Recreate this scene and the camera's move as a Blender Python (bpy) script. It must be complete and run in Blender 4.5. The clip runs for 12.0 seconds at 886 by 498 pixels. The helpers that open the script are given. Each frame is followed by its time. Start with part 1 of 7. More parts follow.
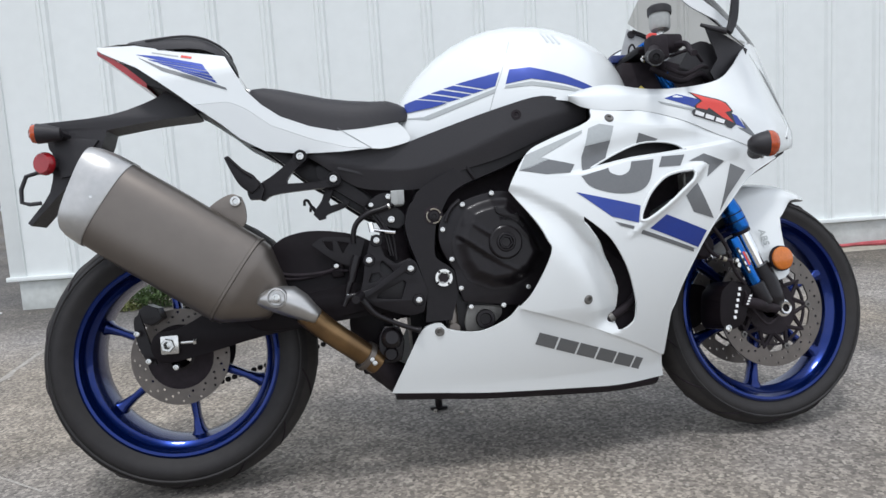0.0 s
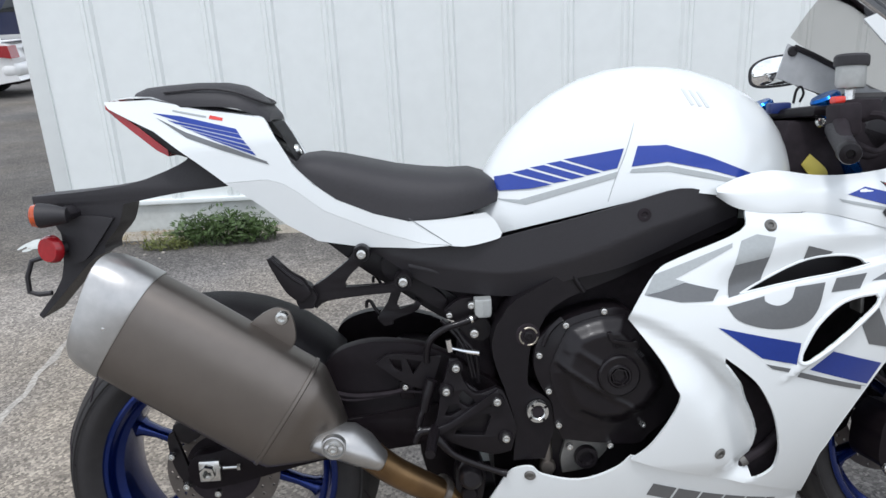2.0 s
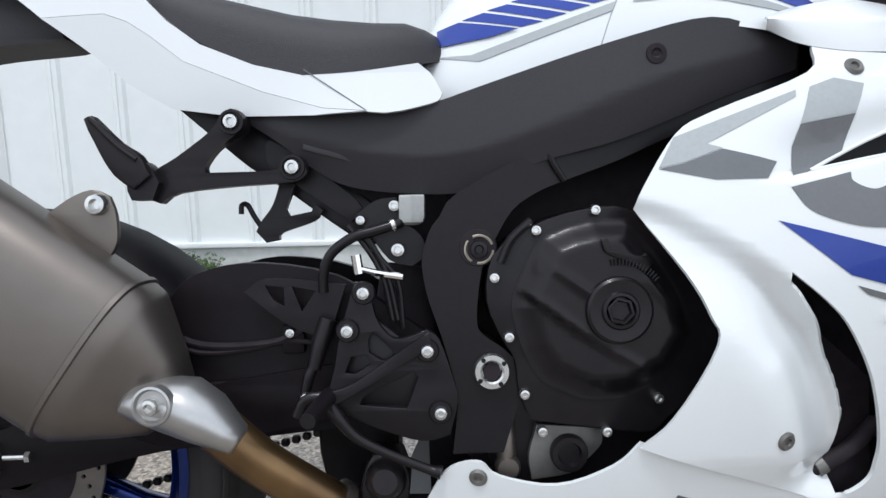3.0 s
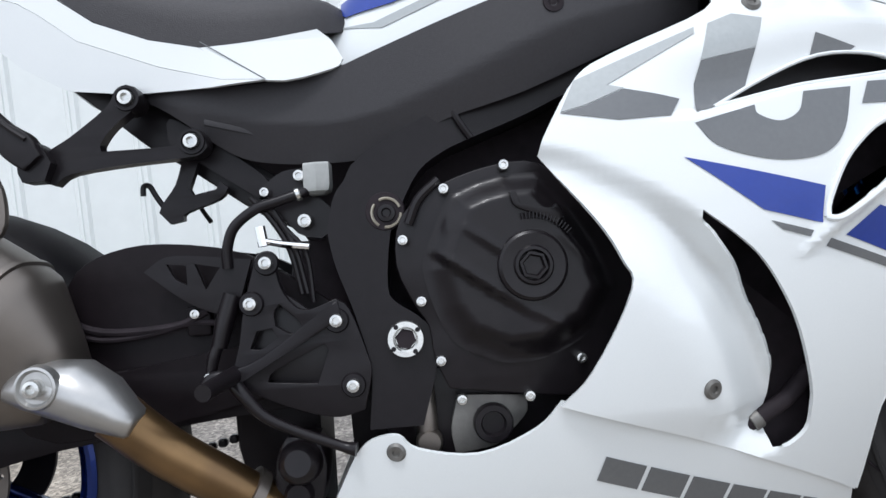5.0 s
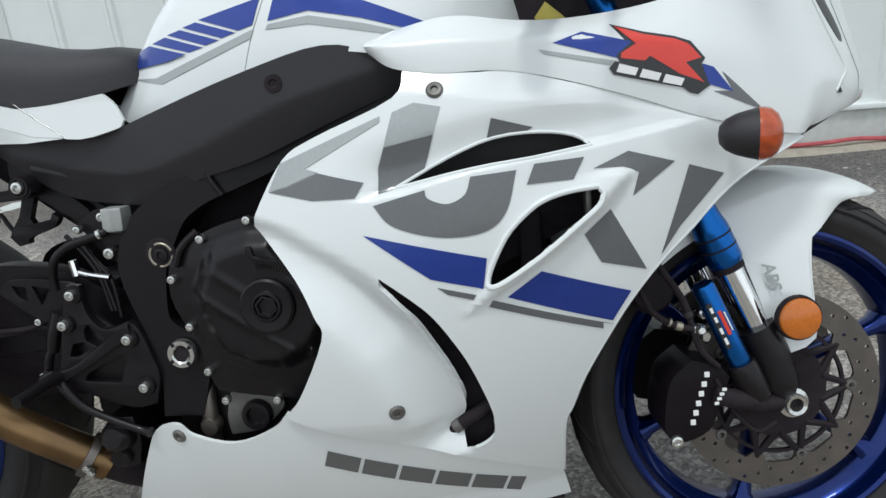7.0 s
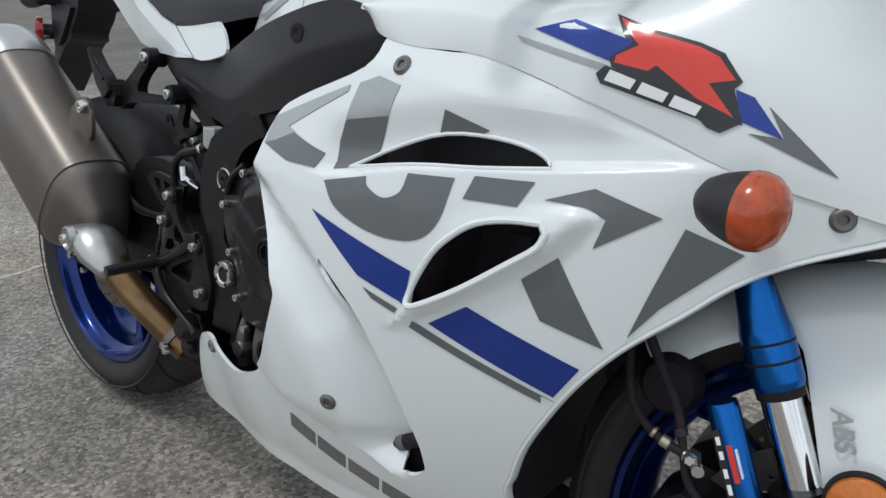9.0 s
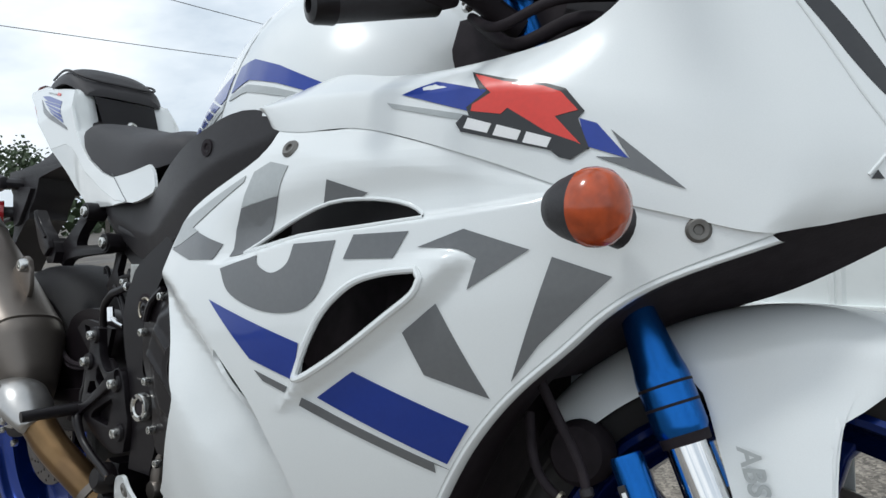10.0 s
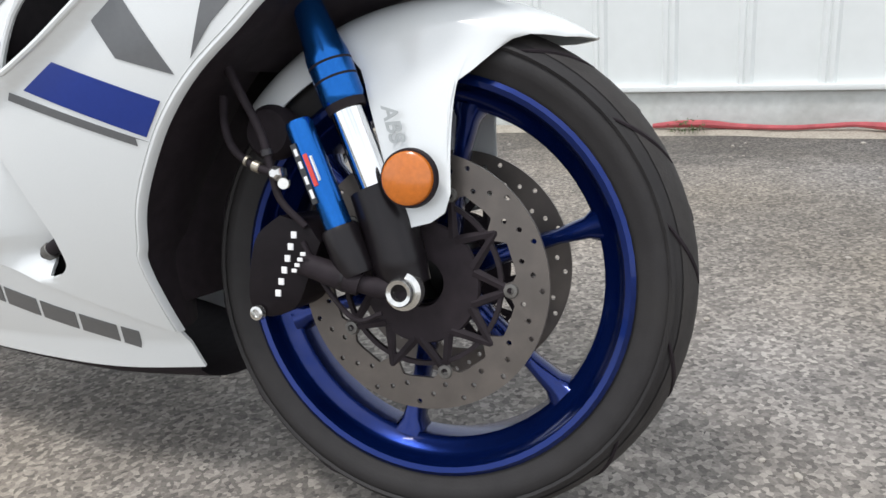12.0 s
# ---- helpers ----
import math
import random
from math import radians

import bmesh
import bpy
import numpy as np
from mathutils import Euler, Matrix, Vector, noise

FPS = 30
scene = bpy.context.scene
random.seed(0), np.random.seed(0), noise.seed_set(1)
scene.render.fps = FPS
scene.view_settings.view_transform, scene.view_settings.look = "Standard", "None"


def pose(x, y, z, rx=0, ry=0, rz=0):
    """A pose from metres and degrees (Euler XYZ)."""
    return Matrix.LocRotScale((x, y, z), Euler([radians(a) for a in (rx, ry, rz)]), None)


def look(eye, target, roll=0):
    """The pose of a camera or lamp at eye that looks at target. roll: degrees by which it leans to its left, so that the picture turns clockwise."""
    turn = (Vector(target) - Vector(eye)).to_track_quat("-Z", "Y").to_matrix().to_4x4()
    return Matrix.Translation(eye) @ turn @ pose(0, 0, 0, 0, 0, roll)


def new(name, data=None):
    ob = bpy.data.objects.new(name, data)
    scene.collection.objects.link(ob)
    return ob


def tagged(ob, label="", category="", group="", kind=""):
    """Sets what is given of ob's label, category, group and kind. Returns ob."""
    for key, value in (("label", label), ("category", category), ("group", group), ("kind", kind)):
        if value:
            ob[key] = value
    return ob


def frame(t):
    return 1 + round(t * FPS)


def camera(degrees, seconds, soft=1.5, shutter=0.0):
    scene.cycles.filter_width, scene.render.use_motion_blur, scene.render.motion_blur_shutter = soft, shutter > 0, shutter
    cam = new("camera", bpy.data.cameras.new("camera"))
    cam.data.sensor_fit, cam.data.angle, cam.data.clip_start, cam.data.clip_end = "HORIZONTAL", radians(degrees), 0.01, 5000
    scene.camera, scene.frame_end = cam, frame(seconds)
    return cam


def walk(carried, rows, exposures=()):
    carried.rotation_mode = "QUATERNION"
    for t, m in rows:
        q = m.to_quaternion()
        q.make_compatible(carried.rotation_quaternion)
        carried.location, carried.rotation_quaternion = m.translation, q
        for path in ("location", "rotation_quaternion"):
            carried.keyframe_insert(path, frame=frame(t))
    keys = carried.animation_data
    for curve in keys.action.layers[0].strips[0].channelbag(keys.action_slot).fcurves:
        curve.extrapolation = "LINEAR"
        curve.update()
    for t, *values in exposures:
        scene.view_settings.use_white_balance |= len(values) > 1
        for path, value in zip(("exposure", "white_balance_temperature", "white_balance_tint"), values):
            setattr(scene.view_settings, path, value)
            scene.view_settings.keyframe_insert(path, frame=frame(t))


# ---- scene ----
from mathutils.bvhtree import BVHTree
from mathutils.geometry import tessellate_polygon

cam = camera(61.1, 12.0)
PATH = [
    (0, (-0.214, -1.748, 0.735), (-0.068, 0.23, 0.485), -3.6),
    (0.5, (-0.2, -1.726, 0.876), (-0.103, 0.238, 0.507), -5.4),
    (1, (-0.262, -1.687, 1.079), (-0.218, 0.235, 0.528), -4.8),
    (1.5, (-0.378, -1.564, 1.193), (-0.452, 0.318, 0.521), -3.8),
    (2, (-0.233, -1.287, 1.18), (-0.259, 0.605, 0.533), -3.0),
    (2.5, (-0.14, -1.015, 0.996), (-0.255, 0.923, 0.518), -1.8),
    (3, (-0.133, -0.928, 0.744), (-0.168, 1.043, 0.41), -1.4),
    (3.2, (-0.103, -0.925, 0.661), (-0.136, 1.057, 0.396), -0.8),
    (4.8, (-0.028, -0.894, 0.622), (-0.073, 1.099, 0.462), -3.0),
    (5, (-0.054, -0.908, 0.64), (-0.04, 1.081, 0.436), -4.3),
    (5.5, (0.045, -0.974, 0.78), (0.06, 0.951, 0.238), -7.7),
    (6, (0.207, -1.026, 0.867), (0.2, 0.877, 0.251), -6.8),
    (6.5, (0.292, -1.01, 0.894), (0.141, 0.877, 0.249), -7.5),
    (7, (0.424, -0.979, 0.909), (0.117, 0.88, 0.238), -6.2),
    (7.2, (0.471, -0.975, 0.946), (0.049, 0.857, 0.263), -5.1),
    (8.8, (0.815, -0.69, 0.959), (-0.426, 0.676, 0.187), -0.2),
    (9, (0.836, -0.641, 0.884), (-0.44, 0.725, 0.174), -1.3),
    (9.5, (0.871, -0.609, 0.733), (-0.46, 0.847, 0.403), -2.4),
    (10, (0.932, -0.597, 0.728), (-0.402, 0.888, 0.594), -4.1),
    (10.5, (0.955, -0.595, 0.725), (-0.339, 0.928, 0.641), -3.9),
    (11, (1.042, -0.621, 0.665), (-0.064, 1.019, 0.368), -3.3),
    (11.5, (1.115, -0.64, 0.636), (0.128, 1.04, 0.183), -3.6),
    (12, (1.142, -0.65, 0.602), (0.19, 0.998, -0.022), -4.5),
]
EXPOSURES = [(0, 0.06, 6050, 11), (1.5, 0.12, 6050, 11), (2.5, 0.17, 5950, 11), (5, 0.28, 5950, 11), (5.5, 0.26, 6050, 10), (6, 0.15, 6100, 8), (7, -0.16, 6100, 6), (9, -0.31, 6050, 7), (10, -0.27, 6050, 7), (10.5, -0.34, 6050, 8), (11, -0.42, 6150, 10), (11.5, -0.1, 6200, 11), (12, 0.34, 6300, 11)]
walk(cam, [(t, look(eye, target, roll)) for t, eye, target, roll in PATH], EXPOSURES)

# ---- world, sun, light ----
SUN_EL, SUN_AZ = radians(69), radians(200)
world = bpy.data.worlds.new("world")
scene.world = world
world.use_nodes = True
wn, wl = world.node_tree.nodes, world.node_tree.links
wn.clear()
w_out = wn.new("ShaderNodeOutputWorld")
w_bg = wn.new("ShaderNodeBackground")
w_sky = wn.new("ShaderNodeTexSky")
w_sky.sky_type, w_sky.sun_disc = "NISHITA", False
w_sky.sun_elevation, w_sky.sun_rotation = SUN_EL, SUN_AZ
w_sky.dust_density, w_sky.air_density = 2.5, 1.0
w_mul = wn.new("ShaderNodeMixRGB")
w_mul.blend_type = "MIX"
w_co = wn.new("ShaderNodeTexCoord")
w_noise = wn.new("ShaderNodeTexNoise")
w_noise.inputs["Scale"].default_value, w_noise.inputs["Detail"].default_value = 2.6, 8.0
w_noise.inputs["Roughness"].default_value = 0.55
w_map = wn.new("ShaderNodeMapping")
w_map.inputs["Scale"].default_value = (1, 1, 2.6)
w_ramp = wn.new("ShaderNodeValToRGB")
w_ramp.color_ramp.elements[0].position, w_ramp.color_ramp.elements[0].color = 0.36, (7.6, 8.2, 8.8, 1)
w_ramp.color_ramp.elements[1].position, w_ramp.color_ramp.elements[1].color = 0.60, (12.8, 12.8, 12.7, 1)
w_mul.inputs[0].default_value = 0.88
wl.new(w_co.outputs["Generated"], w_map.inputs["Vector"])
wl.new(w_map.outputs["Vector"], w_noise.inputs["Vector"])
wl.new(w_noise.outputs["Fac"], w_ramp.inputs["Fac"])
wl.new(w_sky.outputs["Color"], w_mul.inputs[1])
wl.new(w_ramp.outputs["Color"], w_mul.inputs[2])
wl.new(w_mul.outputs["Color"], w_bg.inputs["Color"])
w_bg.inputs["Strength"].default_value = 0.115
wl.new(w_bg.outputs["Background"], w_out.inputs["Surface"])

sun_data = bpy.data.lights.new("sun", "SUN")
sun_data.energy, sun_data.angle, sun_data.color = 1.4, radians(9), (1.0, 0.965, 0.91)
sun = new("sun", sun_data)
sun_dir = Vector((math.sin(SUN_AZ) * math.cos(SUN_EL), math.cos(SUN_AZ) * math.cos(SUN_EL), math.sin(SUN_EL)))
sun.matrix_world = look(sun_dir * 30, (0, 0, 0))


# ---- materials ----
def material(name, colour, rough=0.5, metal=0.0, coat=0.0, vary=0.06, grain=60.0, bump=0.0, bump_scale=200.0, stain=0.0, stain_scale=4.0, stain_colour=(0.1, 0.09, 0.08), ior=1.5):
    m = bpy.data.materials.new(name)
    m.use_nodes = True
    n, l = m.node_tree.nodes, m.node_tree.links
    b = n["Principled BSDF"]
    co = n.new("ShaderNodeTexCoord")
    b.inputs["Metallic"].default_value = metal
    b.inputs["IOR"].default_value = ior
    b.inputs["Coat Weight"].default_value = coat
    b.inputs["Coat Roughness"].default_value = 0.04
    fine = n.new("ShaderNodeTexNoise")
    fine.inputs["Scale"].default_value, fine.inputs["Detail"].default_value = grain, 5.0
    wide = n.new("ShaderNodeTexNoise")
    wide.inputs["Scale"].default_value, wide.inputs["Detail"].default_value = stain_scale, 6.0
    l.new(co.outputs["Object"], fine.inputs["Vector"])
    l.new(co.outputs["Object"], wide.inputs["Vector"])
    ramp = n.new("ShaderNodeValToRGB")
    lo = [c * (1 - vary) for c in colour]
    hi = [min(1.0, c * (1 + vary)) for c in colour]
    ramp.color_ramp.elements[0].position, ramp.color_ramp.elements[0].color = 0.3, (*lo, 1)
    ramp.color_ramp.elements[1].position, ramp.color_ramp.elements[1].color = 0.7, (*hi, 1)
    l.new(fine.outputs["Fac"], ramp.inputs["Fac"])
    mix = n.new("ShaderNodeMixRGB")
    mix.inputs[2].default_value = (*stain_colour, 1)
    l.new(ramp.outputs["Color"], mix.inputs[1])
    if stain:
        cut = n.new("ShaderNodeMapRange")
        cut.inputs["From Min"].default_value, cut.inputs["From Max"].default_value = 0.48, 0.75
        cut.inputs["To Max"].default_value = stain
        l.new(wide.outputs["Fac"], cut.inputs["Value"])
        l.new(cut.outputs["Result"], mix.inputs[0])
    else:
        mix.inputs[0].default_value = 0.0
    l.new(mix.outputs["Color"], b.inputs["Base Color"])
    rr = n.new("ShaderNodeMapRange")
    rr.inputs["To Min"].default_value, rr.inputs["To Max"].default_value = max(0.02, rough * 0.85), min(1.0, rough * 1.15)
    l.new(wide.outputs["Fac"], rr.inputs["Value"])
    l.new(rr.outputs["Result"], b.inputs["Roughness"])
    if bump:
        tex = n.new("ShaderNodeTexNoise")
        tex.inputs["Scale"].default_value, tex.inputs["Detail"].default_value = bump_scale, 4.0
        l.new(co.outputs["Object"], tex.inputs["Vector"])
        bp = n.new("ShaderNodeBump")
        bp.inputs["Strength"].default_value, bp.inputs["Distance"].default_value = bump, 0.002
        l.new(tex.outputs["Fac"], bp.inputs["Height"])
        l.new(bp.outputs["Normal"], b.inputs["Normal"])
    return m


PAINT = material("white_pearl_paint", (0.72, 0.745, 0.745), 0.25, 0.0, 0.7, 0.015, 900)
# a slight purple tint puts the hazy veil over dark areas into these blacks
SATIN = material("black_grained_plastic", (0.0150, 0.0132, 0.0160), 0.5, 0, 0, 0.15, 300, 0.25, 1400)
FRAME = material("black_satin_frame", (0.0085, 0.007, 0.0085), 0.34, 0.0, 0.04, 0.12, 80, 0.08, 700, 0.25, 9, (0.018, 0.015, 0.016), 1.3)
# duller copy of the black, with shade put in, for low and shaded parts
SHADE_BLACK = material("shade_black_paint", (0.0075, 0.0055, 0.0068), 0.42, 0.0, 0.0, 0.15, 80, 0.06, 500, 0.25, 12, (0.014, 0.011, 0.012), 1.22)
ENGINE = material("black_engine_enamel", (0.0085, 0.0068, 0.0082), 0.32, 0.0, 0.04, 0.15, 60, 0.05, 500, 0.2, 14, (0.015, 0.013, 0.013), 1.34)
DARK = material("matt_black", (0.021, 0.0165, 0.0195), 0.65, 0, 0, 0.2, 60, 0.1, 300, ior=1.25)
VINYL = material("black_seat_vinyl", (0.023, 0.021, 0.024), 0.55, 0, 0, 0.1, 200, 0.35, 900)
RUBBER = material("tyre_rubber", (0.023, 0.0215, 0.022), 0.62, 0, 0, 0.12, 40, 0.15, 300, 0.3, 12, (0.04, 0.037, 0.034), 1.35)
TREAD = material("worn_tyre_tread", (0.036, 0.033, 0.032), 0.75, 0, 0, 0.15, 40, 0.2, 300, 0.4, 12, (0.06, 0.055, 0.05), 1.35)
BLUE = material("blue_metallic_paint", (0.0025, 0.017, 0.13), 0.24, 0.8, 0.4, 0.1, 900)
ANODISED = material("blue_anodised_aluminium", (0.015, 0.12, 0.42), 0.24, 0.9, 0.0, 0.06, 300)
TITAN = material("brushed_titanium", (0.175, 0.155, 0.138), 0.4, 0.88, 0.0, 0.03, 40, 0.05, 600)
ALU = material("cast_aluminium", (0.46, 0.455, 0.445), 0.33, 0.9, 0, 0.06, 60, 0.04, 500)
BRONZE = material("heat_tinted_pipe", (0.2, 0.125, 0.06), 0.32, 0.9, 0, 0.25, 14, 0.03, 300, 0.6, 10, (0.16, 0.10, 0.06))
STEEL = material("zinc_steel", (0.62, 0.62, 0.6), 0.2, 0.95, 0, 0.06, 100)
CHROME = material("hard_chrome", (0.8, 0.8, 0.8), 0.08, 1.0, 0, 0.02, 100)
DISC = material("brake_disc_steel", (0.14, 0.125, 0.114), 0.45, 0.8, 0, 0.1, 30, 0.05, 500, 0.3, 30, (0.2, 0.17, 0.15))
D_BLUE = material("blue_decal", (0.009, 0.036, 0.27), 0.3, 0.35, 0.5, 0.04, 200)
D_GREY = material("grey_decal", (0.13, 0.135, 0.14), 0.34, 0.2, 0.4, 0.04, 200)
D_LIGHT = material("silver_decal", (0.36, 0.38, 0.38), 0.34, 0.2, 0.4, 0.04, 200)
D_PALE = material("pale_grey_decal", (0.58, 0.60, 0.60), 0.34, 0.1, 0.4, 0.04, 200)
D_RED = material("red_decal", (0.65, 0.035, 0.02), 0.32, 0, 0.4, 0.04, 200)
D_BLACK = material("black_decal", (0.012, 0.012, 0.014), 0.34, 0, 0.3, 0.1, 200)
D_WHITE = material("white_decal", (0.8, 0.8, 0.8), 0.34, 0, 0.3, 0.02, 200)
AMBER = material("amber_lens", (0.38, 0.055, 0.008), 0.22, 0, 0.4, 0.25, 90)
REFLECTOR = material("orange_reflector", (0.52, 0.14, 0.012), 0.25, 0, 0.3, 0.1, 200)
RED_LENS = material("red_lens", (0.30, 0.010, 0.015), 0.25, 0, 0.4, 0.1, 90)
GREY_CUP = material("grey_plastic_cup", (0.35, 0.36, 0.35), 0.35, 0, 0, 0.08, 100)
BRASS = material("dull_ring_metal", (0.36, 0.33, 0.27), 0.4, 0.8, 0, 0.15, 80)
CASE = material("dusty_cast_case", (0.16, 0.155, 0.145), 0.5, 0.6, 0, 0.15, 60, 0.1, 400, 0.4, 20, (0.06, 0.05, 0.045))
# grey copy of the cowl's white, with the inner side's shade put in
INNER = material("shaded_inner_cowl", (0.42, 0.43, 0.44), 0.45, 0, 0.1, 0.06, 60)
KEY_BLUE = material("blue_key_plastic", (0.012, 0.025, 0.12), 0.4)
TAG = material("pale_tag_paper", (0.62, 0.62, 0.45), 0.7)
YELLOW = material("yellow_tag", (0.5, 0.42, 0.08), 0.5)
MIRROR = material("mirror_glass", (0.9, 0.9, 0.9), 0.02, 1.0)
WALL = material("white_sheet_metal", (0.75, 0.78, 0.77), 0.45, 0, 0, 0.02, 12, 0.02, 30, 0.10, 1.3, (0.5, 0.5, 0.46))
PLINTH = material("painted_concrete", (0.52, 0.54, 0.52), 0.8, 0, 0, 0.08, 30, 0.4, 60, 0.4, 4, (0.25, 0.24, 0.21))
LEAF = material("weed_leaf", (0.06, 0.10, 0.028), 0.6, 0, 0, 0.35, 30)
YOUNG = material("yellow_green_grass", (0.13, 0.15, 0.035), 0.6, 0, 0, 0.35, 30)
DRY = material("dry_straw", (0.28, 0.22, 0.12), 0.8, 0, 0, 0.3, 30)
WOODS = material("tree_leaf", (0.05, 0.075, 0.035), 0.65, 0, 0, 0.4, 3)
BARK = material("tree_bark", (0.13, 0.115, 0.1), 0.9, 0, 0, 0.3, 6, 0.3, 20)
RED_STRIP = material("faded_red_hose", (0.42, 0.08, 0.09), 0.6, 0, 0, 0.2, 20)
CAR_WHITE = material("white_car_paint", (0.78, 0.78, 0.77), 0.25, 0, 0.7, 0.02, 200)
CAR_BLUE = material("dark_blue_car_paint", (0.015, 0.02, 0.06), 0.22, 0, 0.7, 0.05, 100)
CAR_GLASS = material("dark_car_glass", (0.02, 0.024, 0.027), 0.06, 0, 0.4)
SILVER = material("silver_trim_paint", (0.45, 0.45, 0.44), 0.4, 0.3)
PAVE = material("concrete_kerb", (0.36, 0.33, 0.29), 0.9, 0, 0, 0.12, 20, 0.3, 60)


def asphalt():
    m = bpy.data.materials.new("worn_aggregate_asphalt")
    m.use_nodes = True
    n, l = m.node_tree.nodes, m.node_tree.links
    b = n["Principled BSDF"]
    co = n.new("ShaderNodeTexCoord")
    def tex(kind, scale, detail=4.0):
        t = n.new(kind)
        t.inputs["Scale"].default_value = scale
        if kind == "ShaderNodeTexNoise":
            t.inputs["Detail"].default_value = detail
        l.new(co.outputs["Object"], t.inputs["Vector"])
        return t
    stones = tex("ShaderNodeTexVoronoi", 130.0)
    grit = tex("ShaderNodeTexNoise", 260.0, 3)
    patch = tex("ShaderNodeTexNoise", 1.1, 7)
    mid = tex("ShaderNodeTexNoise", 9.0, 6)
    ramp = n.new("ShaderNodeValToRGB")
    e = ramp.color_ramp.elements
    e[0].position, e[0].color = 0.2, (0.10, 0.092, 0.085, 1)
    e[1].position, e[1].color = 0.85, (0.44, 0.41, 0.37, 1)
    k = e.new(0.5)
    k.color = (0.215, 0.198, 0.182, 1)
    rgb = n.new("ShaderNodeRGBToBW")
    l.new(stones.outputs["Color"], rgb.inputs["Color"])
    mixg = n.new("ShaderNodeMixRGB")
    mixg.inputs[0].default_value = 0.35
    l.new(rgb.outputs["Val"], mixg.inputs[1])
    l.new(grit.outputs["Fac"], mixg.inputs[2])
    l.new(mixg.outputs["Color"], ramp.inputs["Fac"])
    tone = n.new("ShaderNodeMapRange")
    tone.inputs["From Min"].default_value, tone.inputs["From Max"].default_value = 0.3, 0.7
    tone.inputs["To Min"].default_value, tone.inputs["To Max"].default_value = 0.68, 1.28
    l.new(patch.outputs["Fac"], tone.inputs["Value"])
    tone2 = n.new("ShaderNodeMapRange")
    tone2.inputs["From Min"].default_value, tone2.inputs["From Max"].default_value = 0.3, 0.7
    tone2.inputs["To Min"].default_value, tone2.inputs["To Max"].default_value = 0.85, 1.12
    l.new(mid.outputs["Fac"], tone2.inputs["Value"])
    mm = n.new("ShaderNodeMath")
    mm.operation = "MULTIPLY"
    l.new(tone.outputs["Result"], mm.inputs[0])
    l.new(tone2.outputs["Result"], mm.inputs[1])
    # darker asphalt begins beyond the building's line, with an uneven edge
    sep = n.new("ShaderNodeSeparateXYZ")
    l.new(co.outputs["Object"], sep.inputs["Vector"])
    edge = n.new("ShaderNodeMath")
    edge.operation = "MULTIPLY_ADD"
    edge.inputs[1].default_value = 1.1
    l.new(mid.outputs["Fac"], edge.inputs[0])
    l.new(sep.outputs["Y"], edge.inputs[2])
    dark = n.new("ShaderNodeMapRange")
    dark.inputs["From Min"].default_value, dark.inputs["From Max"].default_value = 2.45, 2.75
    dark.inputs["To Min"].default_value, dark.inputs["To Max"].default_value = 1.0, 0.54
    l.new(edge.outputs["Value"], dark.inputs["Value"])
    mm2 = n.new("ShaderNodeMath")
    mm2.operation = "MULTIPLY"
    l.new(mm.outputs["Value"], mm2.inputs[0])
    l.new(dark.outputs["Result"], mm2.inputs[1])
    fin = n.new("ShaderNodeVectorMath")
    fin.operation = "SCALE"
    l.new(ramp.outputs["Color"], fin.inputs[0])
    l.new(mm2.outputs["Value"], fin.inputs["Scale"])
    # brownish and cooler areas of old surfacing
    wide = tex("ShaderNodeTexNoise", 0.7, 5)
    tint = n.new("ShaderNodeValToRGB")
    tint.color_ramp.elements[0].position, tint.color_ramp.elements[0].color = 0.36, (0.86, 0.87, 0.90, 1)
    tint.color_ramp.elements[1].position, tint.color_ramp.elements[1].color = 0.62, (1.0, 0.94, 0.84, 1)
    l.new(wide.outputs["Fac"], tint.inputs["Fac"])
    hue = n.new("ShaderNodeVectorMath")
    hue.operation = "MULTIPLY"
    l.new(fin.outputs["Vector"], hue.inputs[0])
    l.new(tint.outputs["Color"], hue.inputs[1])
    gain = n.new("ShaderNodeVectorMath")
    gain.operation = "SCALE"
    gain.inputs["Scale"].default_value = 1.03
    l.new(hue.outputs["Vector"], gain.inputs[0])
    l.new(gain.outputs["Vector"], b.inputs["Base Color"])
    b.inputs["Roughness"].default_value = 0.9
    bp = n.new("ShaderNodeBump")
    bp.inputs["Strength"].default_value, bp.inputs["Distance"].default_value = 0.6, 0.004
    l.new(mixg.outputs["Color"], bp.inputs["Height"])
    l.new(bp.outputs["Normal"], b.inputs["Normal"])
    return m


def glass(name, tint, rough=0.02):
    m = bpy.data.materials.new(name)
    m.use_nodes = True
    n, l = m.node_tree.nodes, m.node_tree.links
    n.clear()
    out = n.new("ShaderNodeOutputMaterial")
    mix = n.new("ShaderNodeMixShader")
    tr = n.new("ShaderNodeBsdfTransparent")
    gl = n.new("ShaderNodeBsdfGlossy")
    fr = n.new("ShaderNodeFresnel")
    tr.inputs["Color"].default_value = (*tint, 1)
    gl.inputs["Roughness"].default_value = rough
    fr.inputs["IOR"].default_value = 1.45
    l.new(fr.outputs["Fac"], mix.inputs["Fac"])
    l.new(tr.outputs["BSDF"], mix.inputs[1])
    l.new(gl.outputs["BSDF"], mix.inputs[2])
    l.new(mix.outputs["Shader"], out.inputs["Surface"])
    return m


ASPHALT = asphalt()
SMOKE = glass("smoked_screen", (0.62, 0.6, 0.58))


# ---- mesh helpers ----
def lin(a, b, n):
    return [a + (b - a) * k / (n - 1) for k in range(n)]


